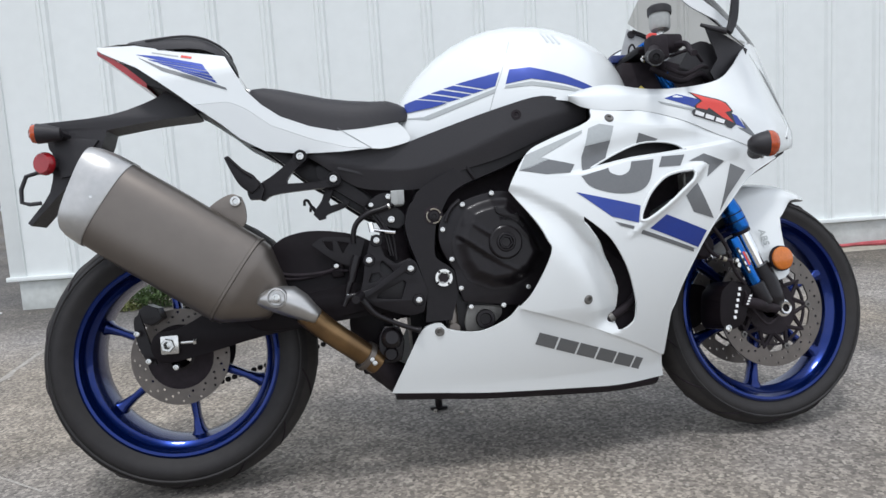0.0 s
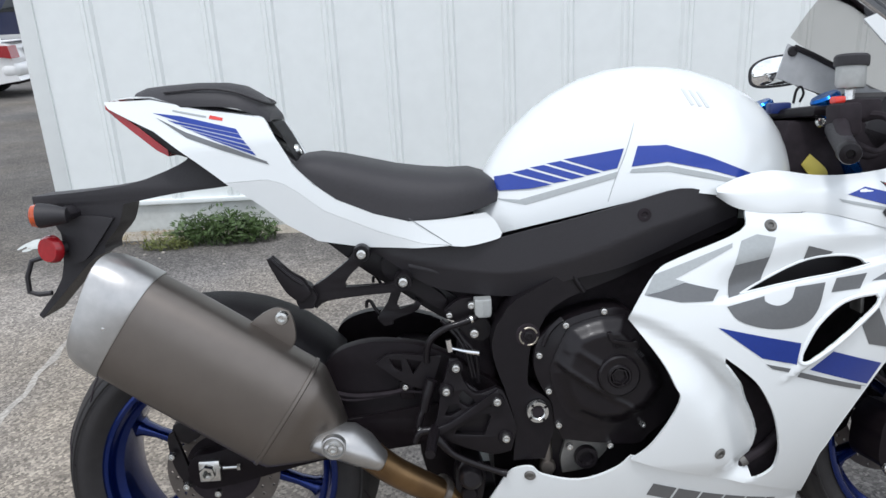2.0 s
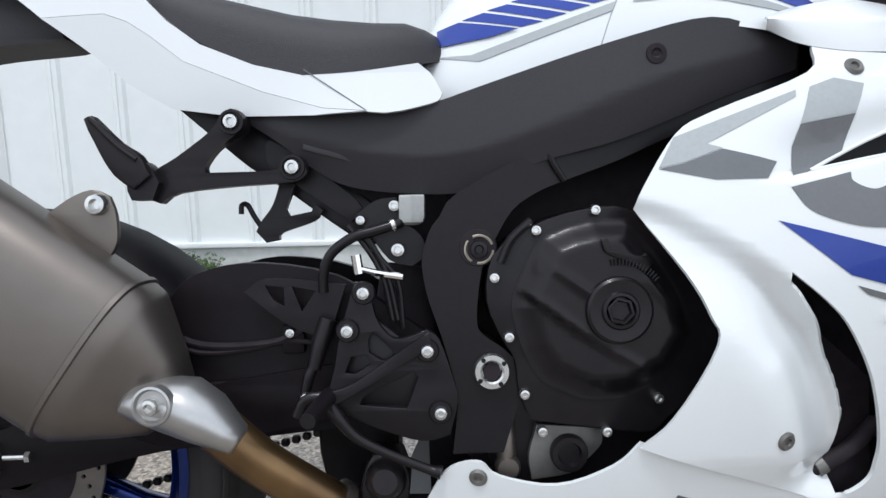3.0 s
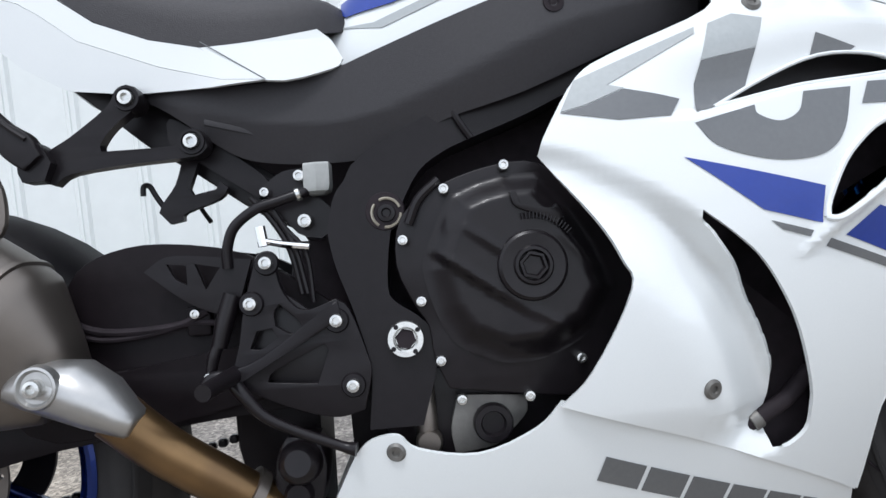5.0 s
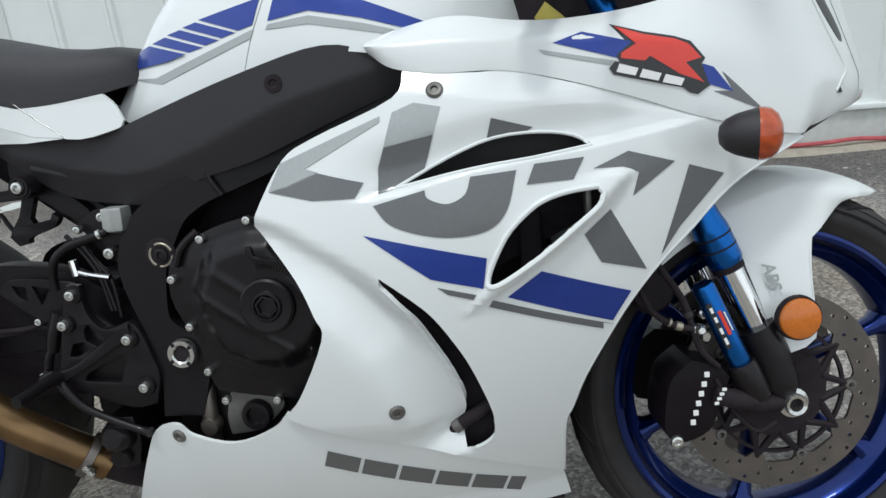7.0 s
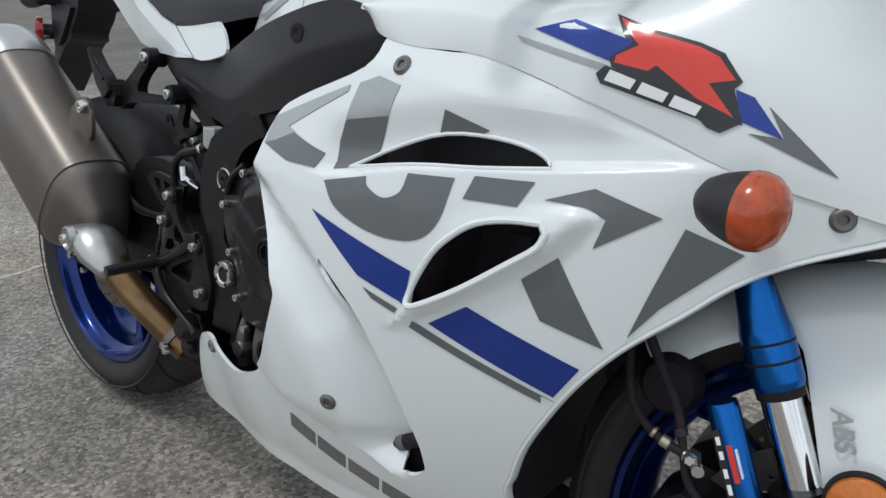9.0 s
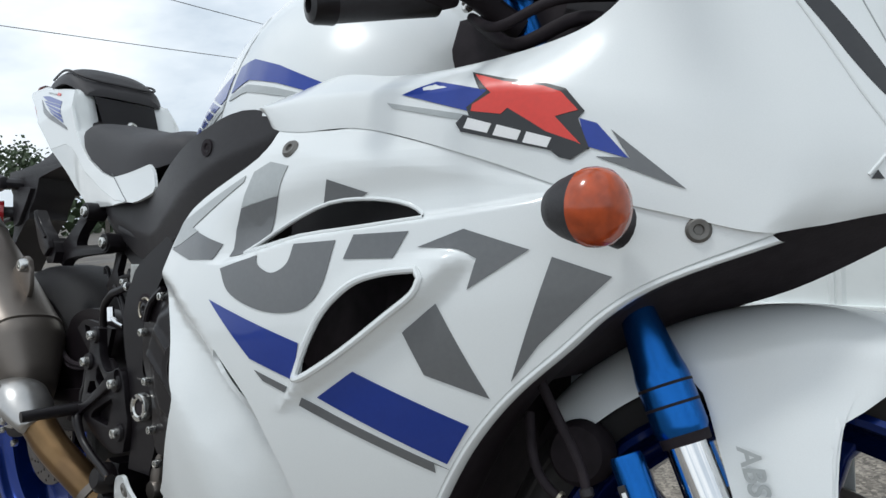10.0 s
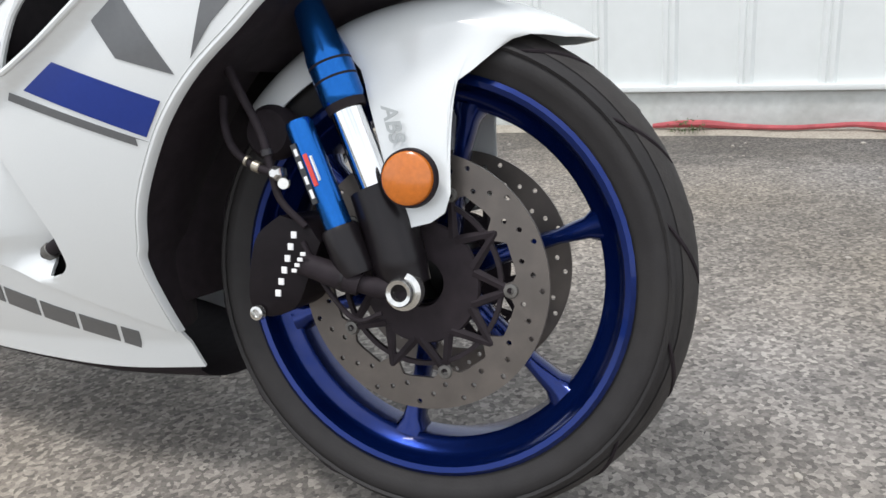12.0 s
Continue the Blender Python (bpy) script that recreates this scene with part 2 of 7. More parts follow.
def part(name, bm, mat, parent=None, label="", turn=None, sharp=38):
    """Links a bmesh as one mesh object under a thing or part."""
    if callable(turn):
        for v in bm.verts:
            v.co = turn(v.co)
    elif turn is not None:
        bmesh.ops.transform(bm, matrix=turn, verts=bm.verts)
    bmesh.ops.recalc_face_normals(bm, faces=bm.faces)
    me = bpy.data.meshes.new(name)
    bm.to_mesh(me)
    bm.free()
    me.materials.append(mat)
    me.polygons.foreach_set("use_smooth", [True] * len(me.polygons))
    me.set_sharp_from_angle(angle=radians(sharp))
    ob = new(name, me)
    if parent is not None:
        ob.parent = parent
    if label:
        ob["label"] = label
    return ob


def rounded(points, n=4, corner=48):
    """A closed outline, smoothed between its corners."""
    out, k = [], len(points)
    P = [Vector(p) for p in points]
    def is_corner(i):
        a, b, c = P[i - 1], P[i], P[(i + 1) % k]
        return (b - a).angle(c - b, 0) > radians(corner)
    for i in range(k):
        p0, p1, p2, p3 = P[i - 1], P[i], P[(i + 1) % k], P[(i + 2) % k]
        if is_corner(i):
            p0 = 2 * p1 - p2
        if is_corner((i + 1) % k):
            p3 = 2 * p2 - p1
        for j in range(n):
            t = j / n
            out.append(0.5 * (2 * p1 + (p2 - p0) * t + (2 * p0 - 5 * p1 + 4 * p2 - p3) * t * t + (3 * p1 - p0 - 3 * p2 + p3) * t * t * t))
    return out


def spline(points, n=6):
    """An open smooth line through 3D points."""
    P = [Vector(p) for p in points]
    out = []
    for i in range(len(P) - 1):
        p1, p2 = P[i], P[i + 1]
        p0 = P[i - 1] if i else 2 * p1 - p2
        p3 = P[i + 2] if i + 2 < len(P) else 2 * p2 - p1
        for j in range(n):
            t = j / n
            out.append(0.5 * (2 * p1 + (p2 - p0) * t + (2 * p0 - 5 * p1 + 4 * p2 - p3) * t * t + (3 * p1 - p0 - 3 * p2 + p3) * t * t * t))
    return out + [P[-1]]


def sheet(outline, holes=(), step=0.02):
    """A flat mesh in the x-z plane inside an outline, cut into small cells."""
    loops = [[Vector((p[0], p[1], 0)) for p in lo] for lo in (outline, *holes)]
    flat = [v for lo in loops for v in lo]
    bm = bmesh.new()
    vs = [bm.verts.new((v.x, 0, v.y)) for v in flat]
    for tri in tessellate_polygon(loops):
        if len(set(tri)) == 3:
            try:
                bm.faces.new([vs[i] for i in tri])
            except ValueError:
                pass
    bmesh.ops.remove_doubles(bm, verts=bm.verts, dist=1e-5)
    lo = Vector((min(v.x for v in flat), min(v.y for v in flat)))
    hi = Vector((max(v.x for v in flat), max(v.y for v in flat)))
    for axis, a, b in ((0, lo.x, hi.x), (2, lo.y, hi.y)):
        k = math.floor(a / step) + 1
        while k * step < b:
            co, no = [0, 0, 0], [0, 0, 0]
            co[axis], no[axis] = k * step, 1
            bmesh.ops.bisect_plane(bm, geom=bm.verts[:] + bm.edges[:] + bm.faces[:], dist=1e-5, plane_co=co, plane_no=no)
            k += 1
    return bm


def thicken(bm, t):
    bmesh.ops.recalc_face_normals(bm, faces=bm.faces)
    avg = sum((f.normal for f in bm.faces), Vector())
    if avg.y > 0:
        bmesh.ops.reverse_faces(bm, faces=bm.faces)
    bmesh.ops.solidify(bm, geom=bm.faces[:], thickness=t)


def skin(outline, width, holes=(), thick=0.004, step=0.018, smooth=True):
    """A curved panel on the right side: its y is minus width(x, z)."""
    if smooth:
        outline, holes = rounded(outline), [rounded(h) for h in holes]
    bm = sheet(outline, holes, step)
    for v in bm.verts:
        v.co.y = -width(v.co.x, v.co.z)
    thicken(bm, thick)
    return bm


def flip(bm):
    bmesh.ops.transform(bm, matrix=Matrix.Diagonal((1, -1, 1, 1)), verts=bm.verts)
    return bm


def prism(outline, y_out, y_in, bevel=0.003, smooth=True, holes=()):
    """A plate in the x-z plane between two y, with rounded outer edges."""
    if smooth:
        outline, holes = rounded(outline, 3), [rounded(h, 3) for h in holes]
    loops = [[Vector((p[0], p[1], 0)) for p in lo] for lo in (outline, *holes)]
    flat = [v for lo in loops for v in lo]
    bm = bmesh.new()
    vs = [bm.verts.new((v.x, y_out, v.y)) for v in flat]
    faces = []
    for tri in tessellate_polygon(loops):
        if len(set(tri)) == 3:
            faces.append(bm.faces.new([vs[i] for i in tri]))
    rim = [e for e in bm.edges if len(e.link_faces) == 1]
    ring = bmesh.ops.extrude_face_region(bm, geom=bm.faces[:])
    for v in (g for g in ring["geom"] if isinstance(g, bmesh.types.BMVert)):
        v.co.y = y_in
    if bevel:
        sel = [e for e in bm.edges if abs(e.verts[0].co.y - y_out) < 1e-6 and abs(e.verts[1].co.y - y_out) < 1e-6 and e.calc_face_angle(0) > 1.0]
        bmesh.ops.bevel(bm, geom=sel, offset=bevel, segments=2, profile=0.5, affect="EDGES", clamp_overlap=True)
    return bm


def tube(points, r, n=10, smooth=5):
    """A round bar along 3D points; r is one radius or one for each point."""
    rs = r if isinstance(r, (list, tuple)) else [r] * len(points)
    P = spline([(*p, q) [:3] for p, q in zip(points, rs)], smooth) if smooth > 1 else [Vector(p) for p in points]
    R = [float(np.interp(i / (len(P) - 1) * (len(rs) - 1), range(len(rs)), rs)) for i in range(len(P))]
    bm = bmesh.new()
    rings, side = [], None
    for i, p in enumerate(P):
        d = (P[min(i + 1, len(P) - 1)] - P[max(i - 1, 0)]).normalized()
        if side is None:
            side = d.orthogonal().normalized()
        side = (side - d * side.dot(d)).normalized()
        up = d.cross(side)
        rings.append([bm.verts.new(p + R[i] * (math.cos(a) * side + math.sin(a) * up)) for a in (2 * math.pi * k / n for k in range(n))])
    for a, b in zip(rings, rings[1:]):
        for k in range(n):
            bm.faces.new((a[k], a[(k + 1) % n], b[(k + 1) % n], b[k]))
    bm.faces.new(rings[0][::-1])
    bm.faces.new(rings[-1])
    return bm


def lathe(profile, origin=(0, 0, 0), axis=(0, 1, 0), seg=40, closed=False):
    """Turns (radius, along) pairs round an axis."""
    axis, o = Vector(axis).normalized(), Vector(origin)
    u = axis.orthogonal().normalized()
    w = axis.cross(u)
    bm = bmesh.new()
    rings = []
    for r, a in profile:
        if r < 1e-6:
            rings.append([bm.verts.new(o + axis * a)])
        else:
            rings.append([bm.verts.new(o + axis * a + r * (math.cos(t) * u + math.sin(t) * w)) for t in (2 * math.pi * k / seg for k in range(seg))])
    pairs = list(zip(rings, rings[1:])) + ([(rings[-1], rings[0])] if closed else [])
    for a, b in pairs:
        for k in range(seg):
            q = (k + 1) % seg
            if len(a) == 1 and len(b) > 1:
                bm.faces.new((a[0], b[q], b[k]))
            elif len(b) == 1 and len(a) > 1:
                bm.faces.new((a[k], a[q], b[0]))
            elif len(a) > 1:
                bm.faces.new((a[k], a[q], b[q], b[k]))
    return bm


def loft(rings, caps=True, closed=True):
    bm = bmesh.new()
    R = [[bm.verts.new(p) for p in ring] for ring in rings]
    n = len(R[0])
    for a, b in zip(R, R[1:]):
        for k in range(n if closed else n - 1):
            bm.faces.new((a[k], a[(k + 1) % n], b[(k + 1) % n], b[k]))
    if caps and closed:
        bm.faces.new(R[0][::-1])
        bm.faces.new(R[-1])
    return bm


def box(x0, x1, y0, y1, z0, z1, bevel=0.004, seg=2):
    bm = bmesh.new()
    bmesh.ops.create_cube(bm, size=1)
    for v in bm.verts:
        v.co = Vector(((x0 + x1) / 2 + v.co.x * (x1 - x0), (y0 + y1) / 2 + v.co.y * (y1 - y0), (z0 + z1) / 2 + v.co.z * (z1 - z0)))
    if bevel:
        bmesh.ops.bevel(bm, geom=bm.edges[:], offset=bevel, segments=seg, profile=0.5, affect="EDGES", clamp_overlap=True)
    return bm


def join(*bms):
    """Moves several bmeshes into one."""
    out = bmesh.new()
    for b in bms:
        me = bpy.data.meshes.new("tmp")
        b.to_mesh(me)
        b.free()
        out.from_mesh(me)
        bpy.data.meshes.remove(me)
    return out


def thing(name, label, category, m=None, group="", kind=""):
    ob = new(name)
    if m is not None:
        ob.matrix_world = m
    return tagged(ob, label, category, group, kind)


def tree_of(*obs):
    verts, polys = [], []
    for ob in obs:
        k = len(verts)
        verts += [v.co.copy() for v in ob.data.vertices]
        polys += [[k + i for i in p.vertices] for p in ob.data.polygons]
    return BVHTree.FromPolygons(verts, polys)


def decal(outline, tree, mat, parent, lift=0.0011, smooth=False, step=0.012, name="decal", label="", holes=()):
    """A thin film laid on a body: seen from the right, it takes the body's surface."""
    pts = rounded(outline, 5, 60) if smooth else [Vector(p) for p in outline]
    bm = sheet(pts, [rounded(h, 5, 60) if smooth else h for h in holes], step)
    lost = []
    for v in bm.verts:
        hit = tree.ray_cast(Vector((v.co.x, -1, v.co.z)), Vector((0, 1, 0)))[0]
        if hit is None:
            lost.append(v)
        else:
            v.co.y = hit.y - lift
    if lost:
        bmesh.ops.delete(bm, geom=lost, context="VERTS")
    bmesh.ops.recalc_face_normals(bm, faces=bm.faces)
    if sum((f.normal.y for f in bm.faces), 0.0) > 0:
        bmesh.ops.reverse_faces(bm, faces=bm.faces)
    ret = bmesh.ops.solidify(bm, geom=bm.faces[:], thickness=0.0006)
    return part(name, bm, mat, parent, label)


def polyline(table, x):
    return float(np.interp(x, [p[0] for p in table], [p[1] for p in table]))


# ---- ground, wall, distance ----
def build_ground():
    bm = bmesh.new()
    bmesh.ops.create_grid(bm, x_segments=2, y_segments=2, size=400)
    g = part("ground", bm, ASPHALT)
    tagged(g, "worn grey asphalt yard with exposed pale aggregate", "ground", kind="structure")


WALL_Y, RIB0, RIB = 2.67, -2.01, 0.3015


def build_wall():
    xs = []
    x = RIB0
    while x < 9:
        xs += [(x - 0.034, 0), (x - 0.022, 0.018), (x - 0.006, 0.018), (x - 0.003, 0.012), (x + 0.003, 0.012), (x + 0.006, 0.018), (x + 0.022, 0.018), (x + 0.034, 0)]
        x += RIB
    prof = [(-2.34, 0.0)] + xs + [(9.2, 0.0)]
    bm = bmesh.new()
    lo = [bm.verts.new((a, WALL_Y - d, 0.19)) for a, d in prof]
    hi = [bm.verts.new((a, WALL_Y - d, 4.2)) for a, d in prof]
    for i in range(len(prof) - 1):
        bm.faces.new((lo[i], lo[i + 1], hi[i + 1], hi[i]))
    w = part("wall_front", bm, WALL, sharp=20)
    tagged(w, "white ribbed sheet metal wall of a low building", "wall", kind="structure")
    core = part("wall_core", box(-2.33, 9.2, WALL_Y + 0.006, WALL_Y + 0.12, 0.16, 4.2, 0), WALL)
    tagged(core, "white sheet metal wall, inner side", "wall", kind="structure")
    side = part("wall_side", box(-2.355, -2.24, WALL_Y + 0.125, 9.0, 0.19, 4.2, 0.002), WALL)
    tagged(side, "white sheet metal end wall of the building", "wall", kind="structure")
    trim = part("corner_trim", box(-2.365, -2.275, WALL_Y - 0.012, WALL_Y + 0.12, 0.185, 4.2, 0.004), WALL)
    tagged(trim, "white folded metal corner trim on the wall", "trim", kind="structure")
    lip = part("base_trim", box(-2.38, 9.2, WALL_Y - 0.03, WALL_Y + 0.004, 0.168, 0.192, 0.003), WALL)
    tagged(lip, "white drip edge along the foot of the wall", "trim", kind="structure")
    bm = box(-2.32, 9.2, WALL_Y - 0.01, WALL_Y + 0.2, -0.1, 0.166, 0.006)
    base = part("plinth", bm, PLINTH)
    tagged(base, "weathered pale concrete plinth under the wall", "plinth", kind="structure")
    roof = part("roof", box(-2.44, 9.4, WALL_Y - 0.25, 9.2, 4.2, 4.3, 0.01), WALL)
    tagged(roof, "flat metal roof edge of the building", "roof", kind="structure")
    back = part("wall_back", box(-2.29, 9.2, 8.9, 9.0, 0, 4.2, 0), WALL)
    tagged(back, "plain back wall of the building", "wall", kind="structure")
    end = part("wall_end", box(9.1, 9.2, WALL_Y + 0.2, 8.9, 0, 4.2, 0), WALL)
    tagged(end, "plain end wall of the building", "wall", kind="structure")


build_ground()
build_wall()

# ---- motorcycle ----
bike = thing("motorcycle", "white and blue sport motorcycle leaning on its side stand", "motorcycle", pose(0, 0.012, 0, 0, 0, 2) @ pose(0, 0, 0, -8, 0, 0))
STEER_AT, STEER_AXIS = Vector((0.688, 0, 0.288)), Vector((-0.394, 0, 0.919))
STEER = Matrix.Translation(STEER_AT) @ Matrix.Rotation(radians(8.0), 4, STEER_AXIS) @ Matrix.Translation(-STEER_AT)


def ramp01(a, b, x):
    t = min(1.0, max(0.0, (x - a) / (b - a)))
    return t * t * (3 - 2 * t)


RIDGE = [(0.2, 0.642), (0.321, 0.668), (0.462, 0.683), (0.602, 0.703), (0.7, 0.69)]
CREASE = [(0.0, 0.76), (0.22, 0.77), (0.359, 0.747), (0.47, 0.733), (0.595, 0.706), (0.7, 0.68)]


def base_width(x, z):
    q = z - 0.5
    return 0.2475 + 0.2235 * x + 0.0117 * q - 0.5975 * x * x + 0.4147 * x * q - 0.7796 * q * q


CREST = [(0.02, 0.648), (0.054, 0.636), (0.088, 0.624), (0.123, 0.603), (0.158, 0.582), (0.197, 0.551), (0.226, 0.520), (0.252, 0.492), (0.278, 0.446), (0.294, 0.407), (0.308, 0.36), (0.309, 0.335), (0.305, 0.314), (0.285, 0.288), (0.02, 0.285)]


def inside_of(BULGE, x, z):
    """Whether a place is inside an outline, and how far from its edge; its last side is open."""
    p, inside, best = Vector((x, z)), False, 1.0
    n = len(BULGE)
    for i in range(n):
        a, c = Vector(BULGE[i]), Vector(BULGE[(i + 1) % n])
        if (a.y > z) != (c.y > z) and x < (c.x - a.x) * (z - a.y) / (c.y - a.y) + a.x:
            inside = not inside
        if i < n - 1:
            t = min(1.0, max(0.0, (p - a).dot(c - a) / (c - a).length_squared))
            best = min(best, (p - a - (c - a) * t).length)
    return inside, best


CREST_LINE = [Vector((p.x, p.z)) for p in spline([(x, 0, z) for x, z in CREST[:13]], 4)]


def crest_gap(x, z):
    """How far a place lies from the smooth crest in front of the scoop."""
    p, best = Vector((x, z)), 1.0
    for a, c in zip(CREST_LINE, CREST_LINE[1:]):
        t = min(1.0, max(0.0, (p - a).dot(c - a) / (c - a).length_squared))
        best = min(best, (p - a - (c - a) * t).length)
    return best


def side_width(x, z):
    """Half the width of the side fairing."""
    w = base_width(x, z)
    over = z - polyline(RIDGE, x)
    if x > 0.16:
        w -= 0.014 * ramp01(0.0, 0.010, over) * (1 - ramp01(0.02, 0.075, over)) * ramp01(0.16, 0.24, x) * (1 - ramp01(0.5, 0.62, x))
    w -= 0.30 * max(0.0, z - polyline(CREASE, x))
    # the panel behind the scoop comes out from under the crest
    if x < 0.33 and 0.28 < z < 0.66:
        inside, d = inside_of(CREST, x, z)
        if inside:
            e = crest_gap(x, z)
            deep = 0.012 + 0.026 * ramp01(0.13, 0.25, x)
            w -= deep * ramp01(0.0, 0.026, e) * (1 - ramp01(0.012, 0.115, e)) * ramp01(0.285, 0.33, z)
            w += 0.010 * ramp01(0.03, 0.09, e) * ramp01(0.03, 0.12, x) * ramp01(0.30, 0.36, z)
    # raised rim round the vent
    if 0.29 < x < 0.52 and 0.49 < z < 0.67:
        inside, d = inside_of(VENT_RIM, x, z)
        if inside:
            w += 0.012 * ramp01(0.0, 0.013, d) * (0.12 + 0.88 * ramp01(-0.025, 0.02, (x - 0.40) * 0.6 - (z - 0.59) * 0.8))
    return w


VENT_RIM = [(0.296, 0.491), (0.318, 0.522), (0.348, 0.585), (0.37, 0.628), (0.40, 0.648), (0.432, 0.656), (0.495, 0.663), (0.512, 0.654), (0.507, 0.640), (0.478, 0.608), (0.428, 0.570), (0.372, 0.532), (0.297, 0.4905)]


def belly_width(x, z):
    return base_width(x, max(z, 0.2)) - 0.0055 * ramp01(-0.02, 0.05, x) - 0.35 * max(0, 0.2 - z) + 0.02 * ramp01(-0.1, -0.24, x)


def scoop_edge():
    """The rear edge of the scoop: the crest, set back by a gap that widens downwards."""
    edge = []
    for i in range(1, len(CREST_LINE) - 1):
        p = CREST_LINE[i]
        if 0.305 < p.y < 0.548:
            along_it = (CREST_LINE[i + 1] - CREST_LINE[i - 1]).normalized()
            back = Vector((along_it.y, -along_it.x))
            gap = 0.004 + 0.013 * ramp01(0.548, 0.46, p.y) + 0.012 * ramp01(0.40, 0.315, p.y)
            edge.append(tuple(p + back * gap))
    return edge[::-1]


SCOOP = [(0.203, 0.552), (0.237, 0.524), (0.264, 0.496), (0.291, 0.45), (0.307, 0.41), (0.321, 0.36), (0.323, 0.335), (0.32, 0.312), (0.301, 0.297), (0.283, 0.296)] + scoop_edge()
VENT = [(0.331, 0.535), (0.336, 0.553), (0.356, 0.59), (0.378, 0.613), (0.402, 0.629), (0.433, 0.637), (0.467, 0.640), (0.473, 0.632), (0.467, 0.618), (0.443, 0.599), (0.397, 0.565), (0.354, 0.539), (0.338, 0.533)]
SLIT = [(0.231, 0.656), (0.296, 0.687), (0.35, 0.705), (0.402, 0.707), (0.441, 0.7), (0.462, 0.687), (0.394, 0.679), (0.321, 0.672)]
SIDE = [(0.249, 0.792), (0.276, 0.786), (0.335, 0.781), (0.368, 0.781), (0.407, 0.771), (0.498, 0.743), (0.595, 0.707), (0.66, 0.69), (0.735, 0.672), (0.658, 0.637), (0.617, 0.61), (0.583, 0.577), (0.538, 0.535), (0.502, 0.492), (0.472, 0.446), (0.442, 0.392), (0.424, 0.345), (0.414, 0.316), (0.409, 0.22), (0.335, 0.257), (0.19, 0.319), (0.052, 0.366), (0.083, 0.400), (0.125, 0.479), (0.119, 0.509), (0.098, 0.553), (0.049, 0.621), (0.058, 0.643), (0.095, 0.699), (0.136, 0.722), (0.235, 0.76)]
BELLY = [(-0.232, 0.192), (-0.176, 0.30), (-0.158, 0.330), (-0.14, 0.342), (-0.116, 0.344), (-0.096, 0.328), (-0.034, 0.32), (0.027, 0.343), (0.054, 0.370), (0.19, 0.322), (0.335, 0.260), (0.409, 0.223), (0.42, 0.165), (0.3, 0.16), (0.163, 0.168), (-0.034, 0.178)]


def build_fairing():
    side = part("side_fairing", skin(SIDE, side_width, [SCOOP, VENT, SLIT], 0.005, 0.008), PAINT, bike, "white side fairing panel", sharp=68)
    part("side_fairing", flip(skin(SIDE, side_width, [], 0.005, 0.03)), PAINT, bike, "white side fairing panel")
    belly = part("belly_pan", skin(BELLY, belly_width, [], 0.005, 0.02), PAINT, bike, "white lower belly fairing")
    part("belly_pan", flip(skin(BELLY, belly_width, [], 0.005, 0.03)), PAINT, bike, "white lower belly fairing")
    # the sump floor closes the belly
    rows = []
    for x in lin(-0.22, 0.41, 16):
        zb = polyline([(-0.232, 0.195), (-0.034, 0.18), (0.163, 0.17), (0.3, 0.162), (0.42, 0.167)], x)
        w = belly_width(x, zb) - 0.004
        rows.append([Vector((x, -w * math.cos(a), zb - 0.035 * math.sin(a))) for a in lin(0, math.pi, 13)])
    part("sump_cover", loft(rows, closed=False), DARK, bike)
    # raised lips of the vents
    for lo, r in ((VENT, 0.0036), (SLIT, 0.0022)):
        pts = rounded(lo, 3)
        ring = [(p.x, -side_width(p.x, p.y) - 0.0005, p.y) for p in pts]
        part("vent_lip", tube(ring + [ring[0]], r, 8, 1), PAINT, side)
    # the turned lip along the wheel arch
    arch = spline([(0.735, 0, 0.668), (0.658, 0, 0.635), (0.617, 0, 0.608), (0.583, 0, 0.575), (0.538, 0, 0.533), (0.502, 0, 0.49), (0.472, 0, 0.444), (0.442, 0, 0.39), (0.424, 0, 0.343), (0.414, 0, 0.315), (0.410, 0, 0.222)], 4)
    rows = []
    for p in arch:
        w = side_width(p.x, p.z)
        rows.append([Vector((p.x - 0.006, -w + 0.002, p.z + 0.005)), Vector((p.x + 0.0005, -w + 0.0002, p.z - 0.0002)), Vector((p.x + 0.002, -w + 0.0008, p.z - 0.0015)), Vector((p.x + 0.0035, -w + 0.004, p.z - 0.0025)), Vector((p.x + 0.003, -w + 0.013, p.z - 0.002))])
    part("arch_lip", loft(rows, closed=False), PAINT, side)
    # dark liner between the arch and the radiator
    rows = []
    for p in arch:
        w = side_width(p.x, p.z)
        rows.append([Vector((p.x - 0.004 - 0.05 * t * t, -w + 0.012 + (w - 0.05) * t, p.z - 0.002)) for t in lin(0, 1, 7)])
    part("arch_liner", loft(rows, closed=False), DARK, bike, "dark plastic liner inside the wheel arch")
    part("arch_liner", flip(loft(rows, closed=False)), DARK, bike, "dark plastic liner inside the wheel arch")
    # dark ducts behind the openings
    part("duct", prism([(0.31, 0.51), (0.33, 0.66), (0.49, 0.66), (0.49, 0.60)], -0.13, -0.12, 0, False), DARK, side)
    part("duct", prism([(0.21, 0.63), (0.22, 0.72), (0.48, 0.72), (0.48, 0.67)], -0.18, -0.17, 0, False), SATIN, side)
    part("duct", prism([(0.19, 0.56), (0.34, 0.42), (0.34, 0.27), (0.24, 0.27), (0.25, 0.4)], -0.17, -0.16, 0, False), DARK, side)
    part("duct_edge", box(0.453, 0.460, -0.224, -0.19, 0.600, 0.634, 0.002), CASE, side)
    part("coolant_hose", tube([(0.222, -0.166, 0.296), (0.246, -0.178, 0.309), (0.268, -0.186, 0.322), (0.305, -0.188, 0.343), (0.34, -0.183, 0.372)], 0.0095, 12), DARK, side)
